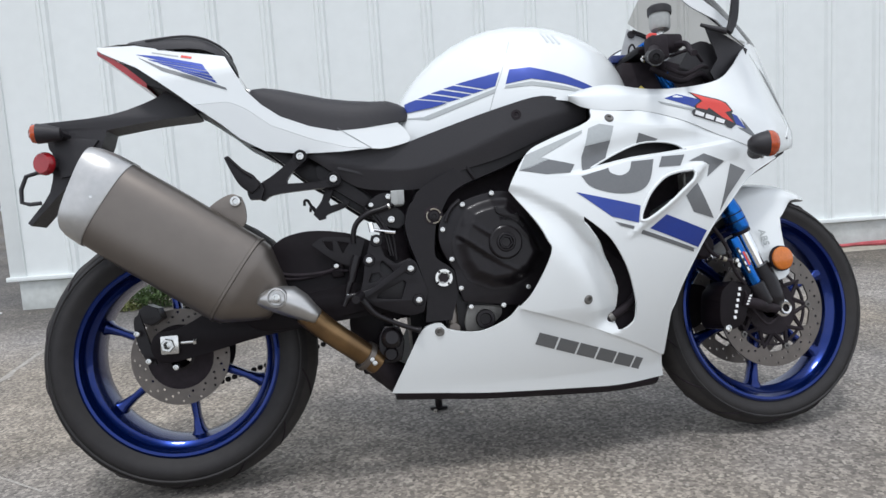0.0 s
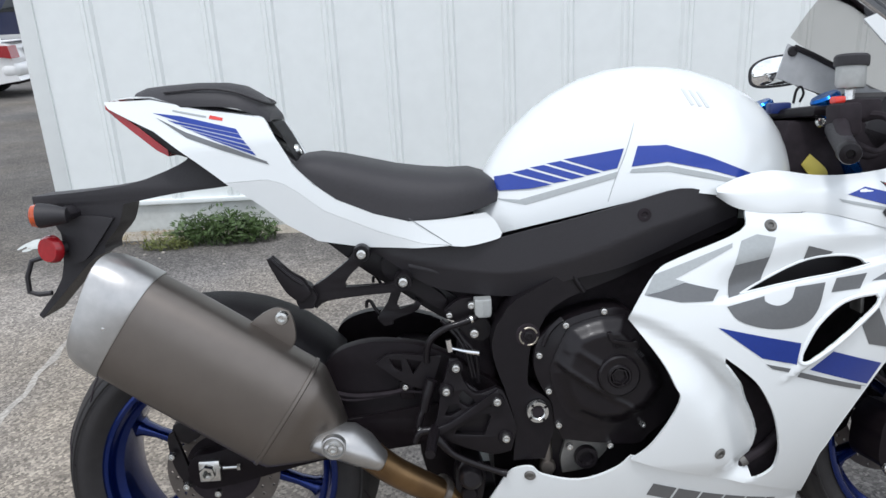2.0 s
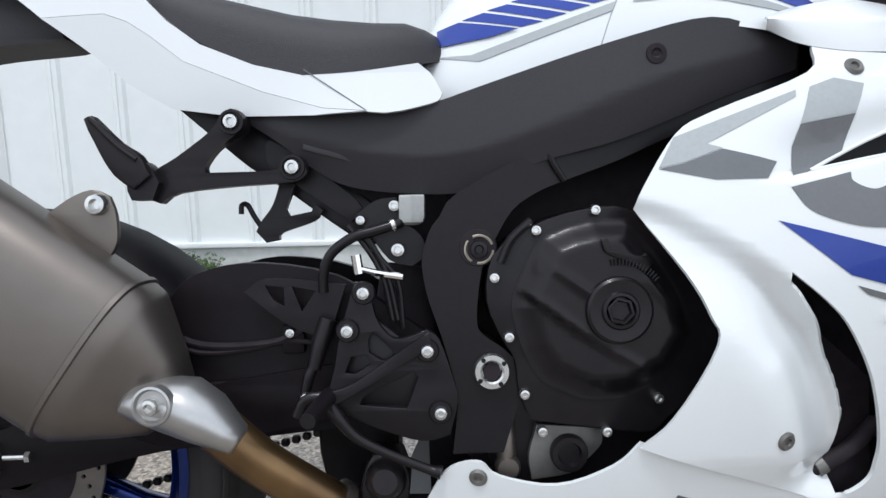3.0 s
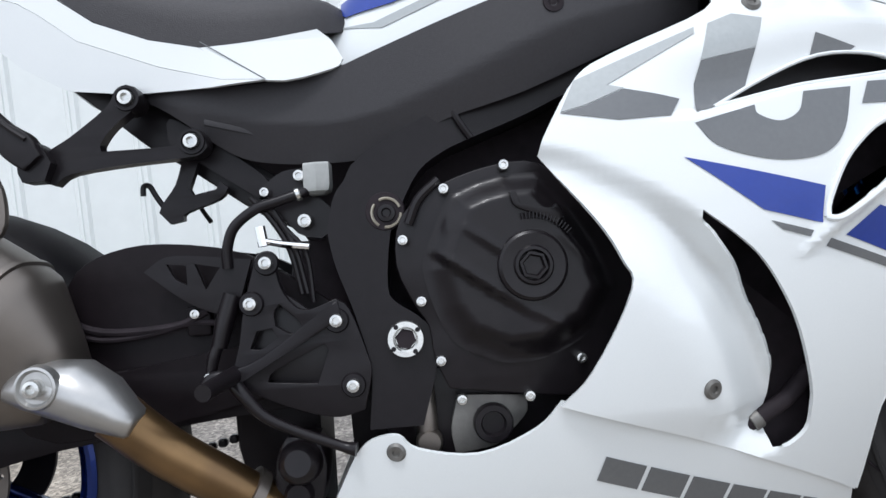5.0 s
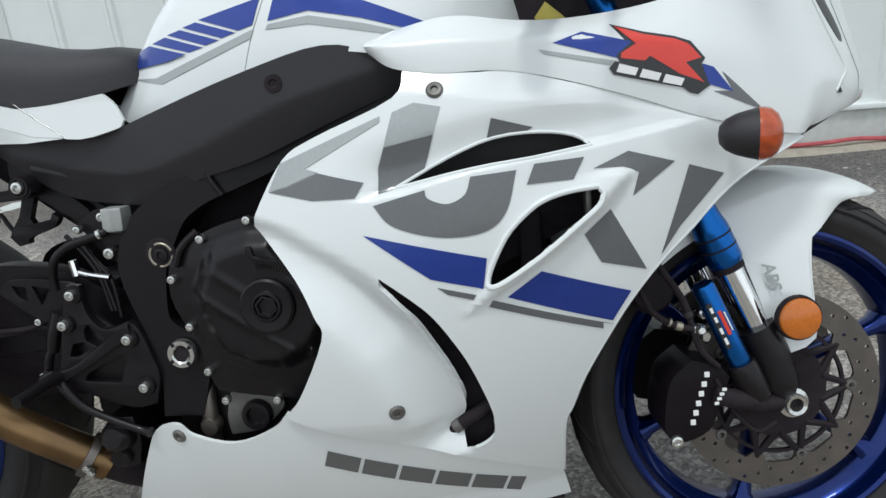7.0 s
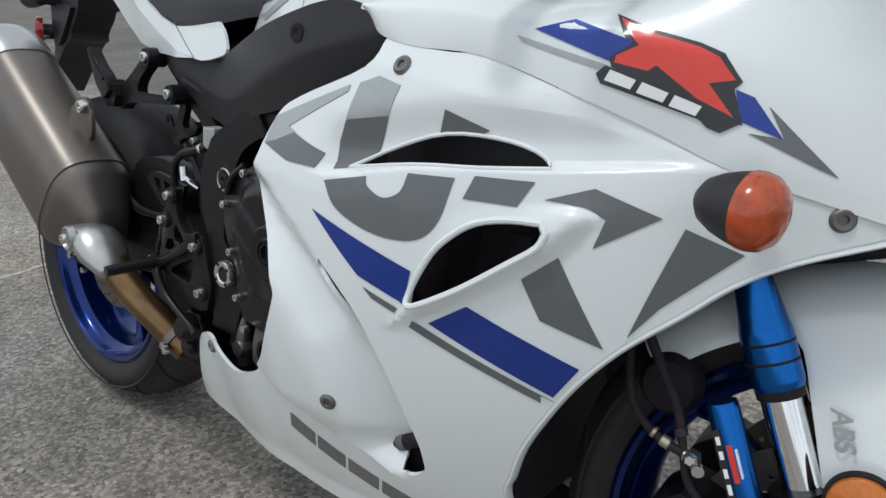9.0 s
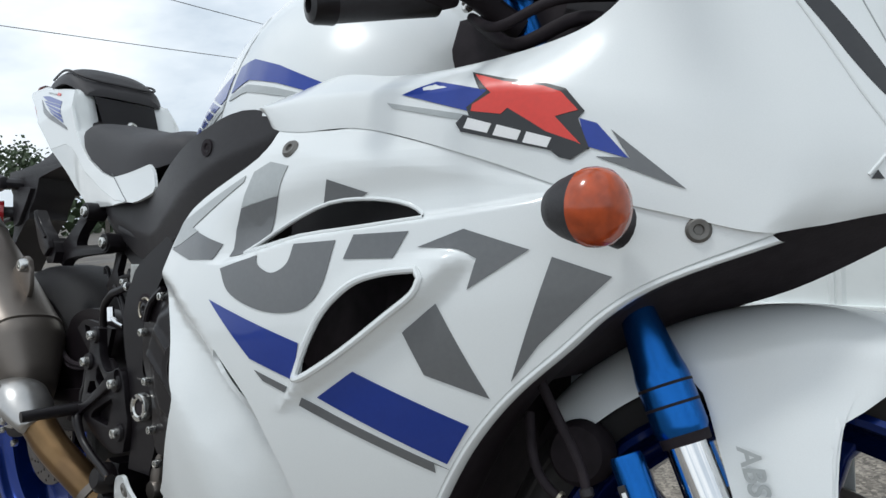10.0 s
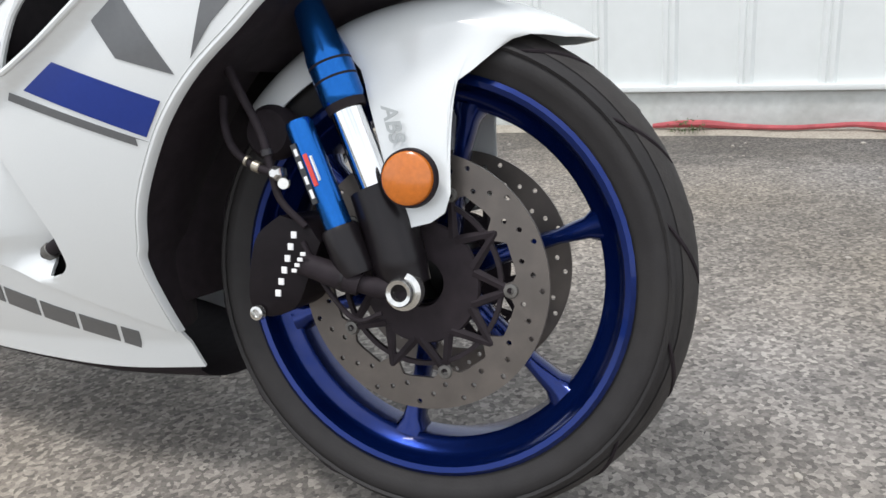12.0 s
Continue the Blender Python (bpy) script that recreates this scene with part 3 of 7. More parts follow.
    part("hose_clamp", lathe([(0.0098, -0.006), (0.0112, -0.005), (0.0112, 0.005), (0.0098, 0.006)], (0.272, -0.1865, 0.324), (0.85, -0.05, 0.5), 18), CASE, side)
    return side, belly


# upper cowl: lower seam, crease and upper edge from the tank to the nose
LOW = [(0.207, -0.222, 0.818), (0.237, -0.232, 0.798), (0.29, -0.237, 0.788), (0.36, -0.235, 0.785), (0.42, -0.226, 0.772), (0.51, -0.205, 0.743), (0.595, -0.178, 0.711), (0.67, -0.145, 0.69), (0.735, -0.108, 0.676), (0.8, -0.06, 0.69), (0.846, 0.0, 0.70)]
MID = [(0.204, -0.222, 0.822), (0.24, -0.226, 0.82), (0.30, -0.225, 0.82), (0.37, -0.222, 0.815), (0.43, -0.217, 0.812), (0.52, -0.205, 0.802), (0.60, -0.185, 0.785), (0.68, -0.15, 0.765), (0.755, -0.105, 0.745), (0.82, -0.05, 0.74), (0.854, 0.0, 0.74)]
UPP = [(0.206, -0.21, 0.828), (0.25, -0.195, 0.842), (0.31, -0.19, 0.85), (0.383, -0.188, 0.838), (0.45, -0.182, 0.835), (0.53, -0.17, 0.842), (0.59, -0.158, 0.857), (0.63, -0.147, 0.888), (0.668, -0.125, 0.928), (0.715, -0.075, 0.958), (0.775, 0.0, 0.968)]


def build_cowl():
    a, b, c = spline(LOW, 5), spline(MID, 5), spline(UPP, 5)
    for p in a:
        if p.x < 0.74:
            p.y = -side_width(p.x, p.z) - 0.0035
            p.z -= 0.004
    rows = []
    for p, q, r in zip(a, b, c):
        row = []
        for v in lin(0, 1, 13):
            s = (1 - v) ** 2 * p + 2 * v * (1 - v) * (2 * q - 0.5 * (p + r)) + v * v * r
            t = p.lerp(q, v * 2) if v < 0.5 else q.lerp(r, v * 2 - 1)
            row.append(0.45 * s + 0.55 * t)
        rows.append(row)
    bm = loft(rows, closed=False)
    thicken(bm, 0.004)
    cowl = part("nose_cowl", bm, PAINT, bike, "white upper nose cowl", sharp=60)
    bm = loft(rows, closed=False)
    thicken(bm, 0.004)
    part("nose_cowl", flip(bm), PAINT, bike, "white upper nose cowl", sharp=60)
    part("seam", tube([p + Vector((0.0002, -0.0002, 0)) for p in rows[-4][2:12]], 0.0006, 6, 2), D_LIGHT, cowl)
    # the black tray under the nose
    rows = []
    for p, zc in zip(spline([(0.848, -0.004, 0.697), (0.80, -0.058, 0.685), (0.735, -0.103, 0.668), (0.658, -0.140, 0.634), (0.617, -0.155, 0.605), (0.583, -0.165, 0.572), (0.538, -0.172, 0.53)], 4), spline([(0.684, 0, 0), (0.655, 0, 0), (0.622, 0, 0), (0.595, 0, 0), (0.575, 0, 0), (0.555, 0, 0), (0.53, 0, 0)], 4)):
        rows.append([Vector((p.x - 0.008 - 0.012 * (1 - k * k), p.y * 0.94 * k, zc.x + 0.006 + (p.z - zc.x) * abs(k))) for k in lin(-1, 1, 11)])
    part("nose_tray", loft(rows, closed=False), DARK, bike, "black tray under the nose")
    # ram-air slot beside the headlamp: a black film paints its shaded depth
    slot = [(0.732, 0.890), (0.742, 0.872), (0.761, 0.843), (0.779, 0.814), (0.800, 0.785), (0.808, 0.781), (0.806, 0.794), (0.788, 0.827), (0.759, 0.871), (0.737, 0.891)]
    tr = tree_of(cowl)
    decal(slot, tr, D_BLACK, cowl, 0.0008, True, 0.006, "slot_film")
    ridge = []
    for x, z in ((0.70, 0.925), (0.72, 0.902), (0.740, 0.868), (0.76, 0.833), (0.784, 0.789), (0.807, 0.748), (0.800, 0.733), (0.791, 0.719)):
        h = tr.ray_cast(Vector((x, -1, z)), Vector((0, 1, 0)))[0]
        if h:
            ridge.append((x, h.y, z))
    part("cowl_ridge", tube(ridge, 0.0016, 8, 4), PAINT, cowl)
    # black film paints the shade of a small recess
    decal([(0.793, 0.716), (0.797, 0.723), (0.801, 0.716)], tr, D_BLACK, cowl, 0.002, False, 0.01, "recess_film")
    seam = []
    for x, z in ((0.63, 0.703), (0.66, 0.693), (0.70, 0.682), (0.735, 0.6745)):
        seam.append((x, -side_width(x, z) - 0.0025, z))
    part("seam", tube(seam, 0.0007, 6, 3), D_GREY, cowl)
    # windscreen
    rows = []
    edge = spline([(0.775, 0.0, 0.969), (0.715, -0.075, 0.960), (0.67, -0.118, 0.955), (0.61, -0.138, 1.01), (0.545, -0.143, 1.05), (0.49, -0.13, 1.085)], 4)
    top = spline([(0.775, 0.0, 0.970), (0.745, 0.0, 0.992), (0.70, 0.0, 1.04), (0.64, 0.0, 1.10), (0.58, 0.0, 1.15), (0.53, 0.0, 1.18)], 4)
    for e, t in zip(edge, top):
        rows.append([Vector((t.x + (e.x - t.x) * k * k, e.y * k, t.z + (e.z - t.z) * abs(k) ** 2.2)) for k in lin(-1, 1, 17)])
    part("windscreen", loft(rows, closed=False), SMOKE, bike, "smoked clear windscreen")
    return cowl


def ring_section(x, w, zb, zt, power_y=0.75, power_z=0.85, n=15, lower=0.0):
    out = []
    for a in lin(0, math.pi, n):
        c, s = math.cos(a), math.sin(a)
        out.append(Vector((x, -w * math.copysign(abs(c) ** power_y, c), zb + (zt - zb) * s ** power_z)))
    return out


TANK_TOP = [(-0.19, 0.80), (-0.172, 0.846), (-0.155, 0.878), (-0.128, 0.916), (-0.092, 0.954), (-0.044, 0.992), (0.012, 1.021), (0.07, 1.037), (0.135, 1.043), (0.213, 1.033), (0.29, 1.006), (0.343, 0.972), (0.378, 0.935), (0.396, 0.895), (0.404, 0.86)]
TANK_LOW = [(-0.19, 0.77), (-0.158, 0.752), (0.043, 0.802), (0.147, 0.826), (0.211, 0.815), (0.3, 0.80), (0.41, 0.81)]
TANK_W = [(-0.19, 0.085), (-0.15, 0.105), (-0.05, 0.14), (0.05, 0.172), (0.15, 0.2), (0.25, 0.203), (0.33, 0.160), (0.38, 0.115), (0.404, 0.07)]


def build_tank():
    rows = []
    for x in (-0.19, -0.178, -0.16, -0.145, -0.125, -0.1, -0.07, -0.03, 0.02, 0.07, 0.12, 0.17, 0.22, 0.26, 0.3, 0.325, 0.345, 0.363, 0.38, 0.393, 0.404):
        zb, zt, w = polyline(TANK_LOW, x), polyline(TANK_TOP, x), polyline(TANK_W, x)
        rows.append(ring_section(x, w, zb, zt, 0.86, 1.16, 31))
    bm = loft(rows, closed=False)
    bmesh.ops.smooth_vert(bm, verts=[v for v in bm.verts if not v.is_boundary], factor=0.5, use_axis_x=True, use_axis_y=True, use_axis_z=True)
    tank = part("fuel_tank", bm, PAINT, bike, "white fuel tank with blue stripes", sharp=60)
    tr = tree_of(tank)
    # a blue band cut by slanted white lines behind the seam, one long band ahead of it
    lo = [(-0.150, 0.831), (-0.112, 0.830), (-0.03, 0.846), (0.053, 0.866)]
    hi = [(-0.146, 0.855), (-0.10, 0.868), (-0.03, 0.884), (0.066, 0.899)]
    def band(u, v):
        x = -0.150 + (0.053 + 0.150) * u
        p, q = Vector((x, polyline(lo, x))), Vector((x + 0.013 * u, polyline(hi, x + 0.013 * u)))
        return p.lerp(q, v)
    cuts = [0.0, 0.13, 0.27, 0.40, 0.53]
    for k, u in enumerate(cuts):
        nxt = cuts[k + 1] if k + 1 < len(cuts) else 1.0
        left = [band(u + 0.015, 1.0), band(min(1, u + 0.36), 0.03)] if k else [band(0.0, 1.0), band(0.0, 0.2), band(0.03, 0.0), band(0.30, 0.0)]
        if k + 1 < len(cuts):
            shape = left + [band(min(1, nxt + 0.34), 0.0), band(nxt - 0.005, 0.96)]
        else:
            shape = left + [band(1.0, 0.0), band(1.0, 1.0)]
        decal(shape, tr, D_BLUE, tank, 0.0012 if k else 0.0032, step=0.012 if k else 0.006, name="stripe")
    decal([(0.076, 0.868), (0.088, 0.902), (0.134, 0.902), (0.2, 0.88), (0.276, 0.847), (0.262, 0.838), (0.2, 0.858), (0.133, 0.874)], tr, D_BLUE, tank, 0.0012, name="stripe")
    decal([(0.072, 0.858), (0.076, 0.864), (0.133, 0.868), (0.2, 0.852), (0.255, 0.836), (0.248, 0.832), (0.133, 0.858)], tr, D_LIGHT, tank, 0.0012, name="stripe")
    decal([(-0.16, 0.818), (-0.11, 0.815), (0.055, 0.861), (0.05, 0.85), (-0.1, 0.806)], tr, D_LIGHT, tank, 0.0012, name="stripe")
    seam = [(0.10, 0.975), (0.085, 0.935), (0.069, 0.893), (0.05, 0.85), (0.036, 0.81)]
    line = []
    for x, z in seam:
        h = tr.ray_cast(Vector((x, -1, z)), Vector((0, 1, 0)))[0]
        if h:
            line.append((x, h.y - 0.0002, z))
    part("seam", tube(line, 0.0007, 6, 4), D_LIGHT, tank)
    # plain grey marks where the maker's emblem sits on the shoulder
    for k in range(3):
        x = 0.176 + 0.013 * k
        decal([(x, 0.994 - 0.003 * k), (x + 0.006, 0.995 - 0.003 * k), (x + 0.016, 0.966 - 0.003 * k), (x + 0.010, 0.965 - 0.003 * k)], tr, D_PALE, tank, 0.0012, step=0.008, name="emblem_bar")
    return tank


def build_seat():
    top = [(-0.513, 0.895), (-0.495, 0.915), (-0.45, 0.912), (-0.402, 0.900), (-0.324, 0.880), (-0.244, 0.868), (-0.18, 0.868), (-0.15, 0.852), (-0.138, 0.825)]
    low = [(-0.513, 0.88), (-0.476, 0.862), (-0.431, 0.834), (-0.364, 0.802), (-0.304, 0.785), (-0.204, 0.797), (-0.138, 0.815)]
    wid = [(-0.513, 0.085), (-0.49, 0.108), (-0.43, 0.116), (-0.3, 0.128), (-0.22, 0.128), (-0.17, 0.112), (-0.138, 0.085)]
    rows = [ring_section(x, polyline(wid, x), polyline(low, x), polyline(top, x), 0.5, 0.55, 21) for x in (-0.513, -0.509, -0.498, -0.47, -0.43, -0.38, -0.33, -0.28, -0.23, -0.19, -0.165, -0.15, -0.142, -0.138)]
    bm = loft(rows, closed=False)
    bmesh.ops.holes_fill(bm, edges=[e for e in bm.edges if e.is_boundary])
    part("seat", bm, VINYL, bike, "black grained vinyl rider seat", turn=tail_turn)
    # pillion pad: a domed cushion that overhangs the plate below it
    rows = []
    for x, w, zt, zb in ((-0.765, 0.030, 1.030, 1.020), (-0.76, 0.045, 1.040, 1.014), (-0.74, 0.06, 1.046, 1.008), (-0.70, 0.078, 1.045, 1.010), (-0.65, 0.092, 1.042, 1.006), (-0.60, 0.102, 1.036, 1.000), (-0.57, 0.105, 1.028, 0.994), (-0.545, 0.103, 1.012, 0.984), (-0.528, 0.097, 0.994, 0.972), (-0.516, 0.085, 0.978, 0.966)):
        ring = []
        for a in lin(0, math.pi, 15):
            c, s = math.cos(a), math.sin(a)
            ring.append(Vector((x, -w * math.copysign(abs(c) ** 0.7, c), zb - 0.008 * c * c + (zt - zb) * s ** 0.75)))
        for a in lin(0.2, 0.8, 5):
            ring.append(Vector((x, w * (1 - 2 * a) * 0.9, zb - 0.004)))
        rows.append(ring)
    pad = part("pillion_seat", loft(rows), VINYL, bike, "black vinyl pillion pad", turn=pad_turn)
    welt = [Vector((x, -w, z)) for x, w, z in ((-0.70, 0.070, 1.030), (-0.62, 0.089, 1.025), (-0.57, 0.095, 1.014), (-0.54, 0.087, 1.000), (-0.526, 0.056, 0.993), (-0.522, 0.0, 0.992))]
    part("stitching", tube(welt + [Vector((p.x, -p.y, p.z)) for p in welt[-2::-1]], 0.0025, 6, 4), VINYL, pad, turn=pad_turn)
    bm = loft([[Vector((x, y * w, z)) for y in lin(-1, 1, 7)] for x, w, z in ((-0.545, 0.062, 0.975), (-0.53, 0.060, 0.95), (-0.512, 0.058, 0.915), (-0.50, 0.058, 0.88))], closed=False)
    bmesh.ops.solidify(bm, geom=bm.faces[:], thickness=0.02)
    backs = part("seat_back", bm, SATIN, bike, "black plastic plate under the pillion pad", turn=tail_turn)
    part("bolt", lathe([(0, 0.003), (0.004, 0.003), (0.005, 0.007), (0.010, 0.006), (0.012, 0.001), (0.012, -0.004), (0, -0.004)], (-0.514, 0, 0.918), (0.92, 0, 0.36), 16), STEEL, backs, turn=tail_turn)


TAIL_CREASE = [(-0.64, 0.877), (-0.553, 0.876), (-0.525, 0.866), (-0.50, 0.850), (-0.456, 0.815), (-0.36, 0.774), (-0.287, 0.751), (-0.2, 0.74)]


def tail_width(x, z):
    w = 0.095 + 0.045 * (x + 0.86) - 0.35 * max(0, z - 0.945)
    w += 0.12 * max(0, 0.79 - z) * ramp01(-0.36, -0.25, x) + 0.020 * ramp01(-0.52, -0.24, x)
    return w - 0.15 * max(0, polyline(TAIL_CREASE, x) - z) * (1 - ramp01(-0.34, -0.26, x))


def tail_turn(p):
    """The tail tapers slightly towards its end."""
    k = ramp01(-0.05, -0.8, p.x)
    r = ramp01(-0.5, -0.85, p.x) * (1 - 0.6 * ramp01(-0.87, -0.95, p.x))
    q = ramp01(-0.6, -0.85, p.x)
    f = (0.02 * k + 0.035 * r + 0.012 * q) / 1.65
    x, z = p.x + (p.x + 0.26) * 0.02 * k + 0.026 * r - 0.032 * q, p.z + (p.z - 0.75) * 0.02 * k - 0.010 * r - 0.003 * q
    return Vector((x - (x + 0.25) * f, p.y, z - (z - 0.75) * f))


def pad_turn(p):
    q = tail_turn(p)
    return Vector((q.x + (q.x + 0.53) * 0.06 - 0.030, q.y * 0.88, q.z + 0.016))


def carrier_turn(p):
    return Vector((p.x - (p.x + 0.25) * 0.022, p.y - 0.036, p.z - (p.z - 0.75) * 0.022))


def build_tail():
    out = [(-0.848, 1.045), (-0.763, 1.041), (-0.671, 1.009), (-0.60, 0.993), (-0.552, 0.982), (-0.529, 0.94), (-0.506, 0.897), (-0.475, 0.864), (-0.435, 0.834), (-0.37, 0.806), (-0.312, 0.791), (-0.237, 0.746), (-0.287, 0.751), (-0.36, 0.774), (-0.456, 0.815), (-0.50, 0.850), (-0.525, 0.866), (-0.553, 0.876), (-0.637, 0.877), (-0.683, 0.918), (-0.758, 0.984), (-0.839, 1.032)]
    low = [(-0.637, 0.8765), (-0.553, 0.8755), (-0.525, 0.8655), (-0.50, 0.8495), (-0.456, 0.8145), (-0.36, 0.7735), (-0.287, 0.7505), (-0.238, 0.7455), (-0.30, 0.743), (-0.395, 0.747), (-0.474, 0.760), (-0.528, 0.792), (-0.569, 0.827)]
    tail = part("tail_panel", skin(out, tail_width, [], 0.005, 0.011, False), PAINT, bike, "white tail side panel", sharp=40, turn=tail_turn)
    part("tail_facet", skin(low, tail_width, [], 0.005, 0.011, False), PAINT, tail, "white lower facet of the tail", sharp=40, turn=tail_turn)
    part("tail_facet", flip(skin(low, tail_width, [], 0.005, 0.03, False)), PAINT, tail, "white lower facet of the tail", sharp=40, turn=tail_turn)
    part("tail_panel", flip(skin(out, tail_width, [], 0.005, 0.03)), PAINT, bike, "white tail side panel", sharp=50, turn=tail_turn)
    mid = [(-0.3105, 0.7905), (-0.25, 0.792), (-0.174, 0.800), (-0.158, 0.785), (-0.147, 0.763), (-0.16, 0.752), (-0.2345, 0.7445)]
    part("seat_cowl", skin(mid, tail_width, [], 0.005, 0.016), PAINT, bike, "white panel below the seat", sharp=50, turn=tail_turn)
    part("seat_cowl", flip(skin(mid, tail_width, [], 0.005, 0.03)), PAINT, bike, "white panel below the seat", sharp=50, turn=tail_turn)
    part("seam", tube([(-0.309, -tail_width(-0.309, 0.797) - 0.0008, 0.797), (-0.272, -tail_width(-0.272, 0.771) - 0.0008, 0.771), (-0.236, -tail_width(-0.236, 0.746) - 0.0004, 0.746)], 0.0006, 6, 3), D_GREY, tail, turn=tail_turn)
    rows = []
    for x, w, z in ((-0.850, 0.03, 1.044), (-0.84, 0.055, 1.046), (-0.80, 0.066, 1.047), (-0.763, 0.068, 1.043), (-0.70, 0.076, 1.02), (-0.60, 0.085, 0.99)):
        rows.append([Vector((x, y * w, z + 0.006 * (1 - y * y))) for y in lin(-1, 1, 9)])
    part("tail_top", loft(rows, closed=False), PAINT, bike, "white top of the tail", turn=tail_turn)
    tr = tree_of(tail)
    # blue slashes on the tail
    decal([(-0.75, 1.002), (-0.70, 0.994), (-0.602, 0.967), (-0.596, 0.958), (-0.70, 0.984)], tr, D_BLUE, tail, name="stripe")
    for k in range(4):
        u = 0.155 + 0.20 * k
        a, b = Vector((-0.742, 0.997)).lerp(Vector((-0.628, 0.943)), u), Vector((-0.602, 0.965)).lerp(Vector((-0.566, 0.914)), u)
        c, d = Vector((-0.742, 0.997)).lerp(Vector((-0.628, 0.943)), u + 0.13), Vector((-0.602, 0.965)).lerp(Vector((-0.566, 0.914)), u + 0.15)
        decal([a, b, d, c], tr, D_BLUE, tail, 0.0013, name="stripe")
    decal([(-0.745, 0.994), (-0.69, 0.965), (-0.618, 0.937), (-0.552, 0.908), (-0.548, 0.902), (-0.625, 0.930), (-0.69, 0.956)], tr, D_GREY, tail, 0.0012, name="stripe")
    decal([(-0.715, 1.006), (-0.655, 0.992), (-0.655, 0.989), (-0.715, 1.003)], tr, D_LIGHT, tail, name="small_emblem")
    decal([(-0.648, 0.993), (-0.625, 0.987), (-0.626, 0.982), (-0.65, 0.987)], tr, D_RED, tail, name="small_emblem")
    # white shoulders between the side panels and the pads
    edge = spline([(-0.76, 0, 1.038), (-0.671, 0, 1.007), (-0.60, 0, 0.991), (-0.554, 0, 0.980), (-0.531, 0, 0.94), (-0.508, 0, 0.896), (-0.437, 0, 0.833)], 5)
    for s in (-1, 1):
        rows = []
        for p in edge:
            w = tail_width(p.x, p.z) - 0.002
            inner = polyline([(-0.76, 0.03), (-0.585, 0.056), (-0.50, 0.056), (-0.44, 0.10)], p.x)
            rows.append([Vector((p.x - 0.012 * t, s * (w + (inner - w) * t), p.z + 0.006 * math.sin(t * 3.0))) for t in lin(0, 1, 6)])
        part("tail_shoulder", loft(rows, closed=False), PAINT, bike, "white shoulder of the tail", turn=tail_turn)
    light = loft([[Vector((x, y, z + dz)) for y, dz in ((-w, 0.006), (-w, -h), (0, -h * 1.2), (w, -h), (w, 0.006), (0, 0.012))] for x, z, w, h in ((-0.852, 1.036, 0.045, 0.004), (-0.82, 1.016, 0.066, 0.009), (-0.785, 0.987, 0.074, 0.012), (-0.758, 0.960, 0.077, 0.011), (-0.740, 0.942, 0.074, 0.006))])
    part("tail_lamp", light, RED_LENS, bike, "red tail lamp", turn=tail_turn)
    part("tail_core", prism([(-0.80, 1.0), (-0.6, 0.975), (-0.42, 0.83), (-0.22, 0.76), (-0.4, 0.768), (-0.52, 0.806), (-0.645, 0.885), (-0.70, 0.925), (-0.745, 0.945)], -0.072, 0.072, 0.004, False), SATIN, bike, turn=tail_turn)
    # number-plate carrier
    arm = [(-1.018, 0.866), (-0.98, 0.867), (-0.84, 0.878), (-0.738, 0.910), (-0.71, 0.932), (-0.669, 0.908), (-0.643, 0.873), (-0.65, 0.865), (-0.748, 0.857), (-0.850, 0.842), (-0.864, 0.802), (-0.893, 0.770), (-0.896, 0.751), (-0.93, 0.732), (-1.033, 0.629), (-1.040, 0.636), (-0.986, 0.705), (-0.974, 0.785), (-0.982, 0.807), (-0.985, 0.845), (-1.018, 0.846)]
    carrier = part("plate_carrier", prism(arm, -0.006, 0.078, 0.007), SATIN, bike, "black plastic number plate carrier", turn=carrier_turn)
    # moulded rib and lamp foot on the carrier's side
    part("carrier_rib", prism([(-0.965, 0.826), (-0.90, 0.824), (-0.868, 0.818), (-0.90, 0.776), (-0.93, 0.742), (-0.955, 0.735), (-0.962, 0.78)], -0.016, 0.0, 0.006), SATIN, carrier, turn=carrier_turn)
    part("number_plate_frame", tube([(-0.974, -0.012, 0.752), (-1.034, -0.012, 0.744), (-1.047, -0.012, 0.684), (-1.005, -0.012, 0.680)], 0.005, 8, 2), SATIN, carrier, turn=carrier_turn)
    bm = lathe([(0, 0.016), (0.022, 0.015), (0.026, 0.010), (0.027, 0.0), (0, 0)], (-0.982, -0.028, 0.768), (-0.35, -0.93, 0), 28)
    part("rear_reflector", bm, RED_LENS, carrier, "round red reflector", turn=carrier_turn)
    part("reflector_mount", tube([(-0.98, -0.03, 0.768), (-0.965, 0.0, 0.768)], 0.013, 12, 1), SATIN, carrier, turn=carrier_turn)
    for s in (-1, 1):
        stalk = part("rear_indicator", join(tube([(-0.925, s * 0.03, 0.84), (-0.925, s * 0.08, 0.84)], [0.014, 0.012], 10), lathe([(0, -0.045), (0.014, -0.04), (0.021, -0.018), (0.023, 0.0), (0, 0.0)], (-0.957, s * 0.085, 0.84), (-1, s * 0.1, 0), 20)), SATIN, bike, "black indicator with an amber lens", turn=tail_turn)
        part("lens", lathe([(0.0225, 0.0), (0.020, 0.010), (0.010, 0.016), (0, 0.017)], (-0.957, s * 0.085, 0.84), (-1, s * 0.1, 0), 20), AMBER, stalk, turn=tail_turn)


COVER_CREASE = [(-0.5, 0.765), (-0.4, 0.748), (-0.32, 0.722), (-0.24, 0.70), (-0.16, 0.690), (-0.1, 0.697), (-0.02, 0.722), (0.1, 0.768), (0.26, 0.81)]


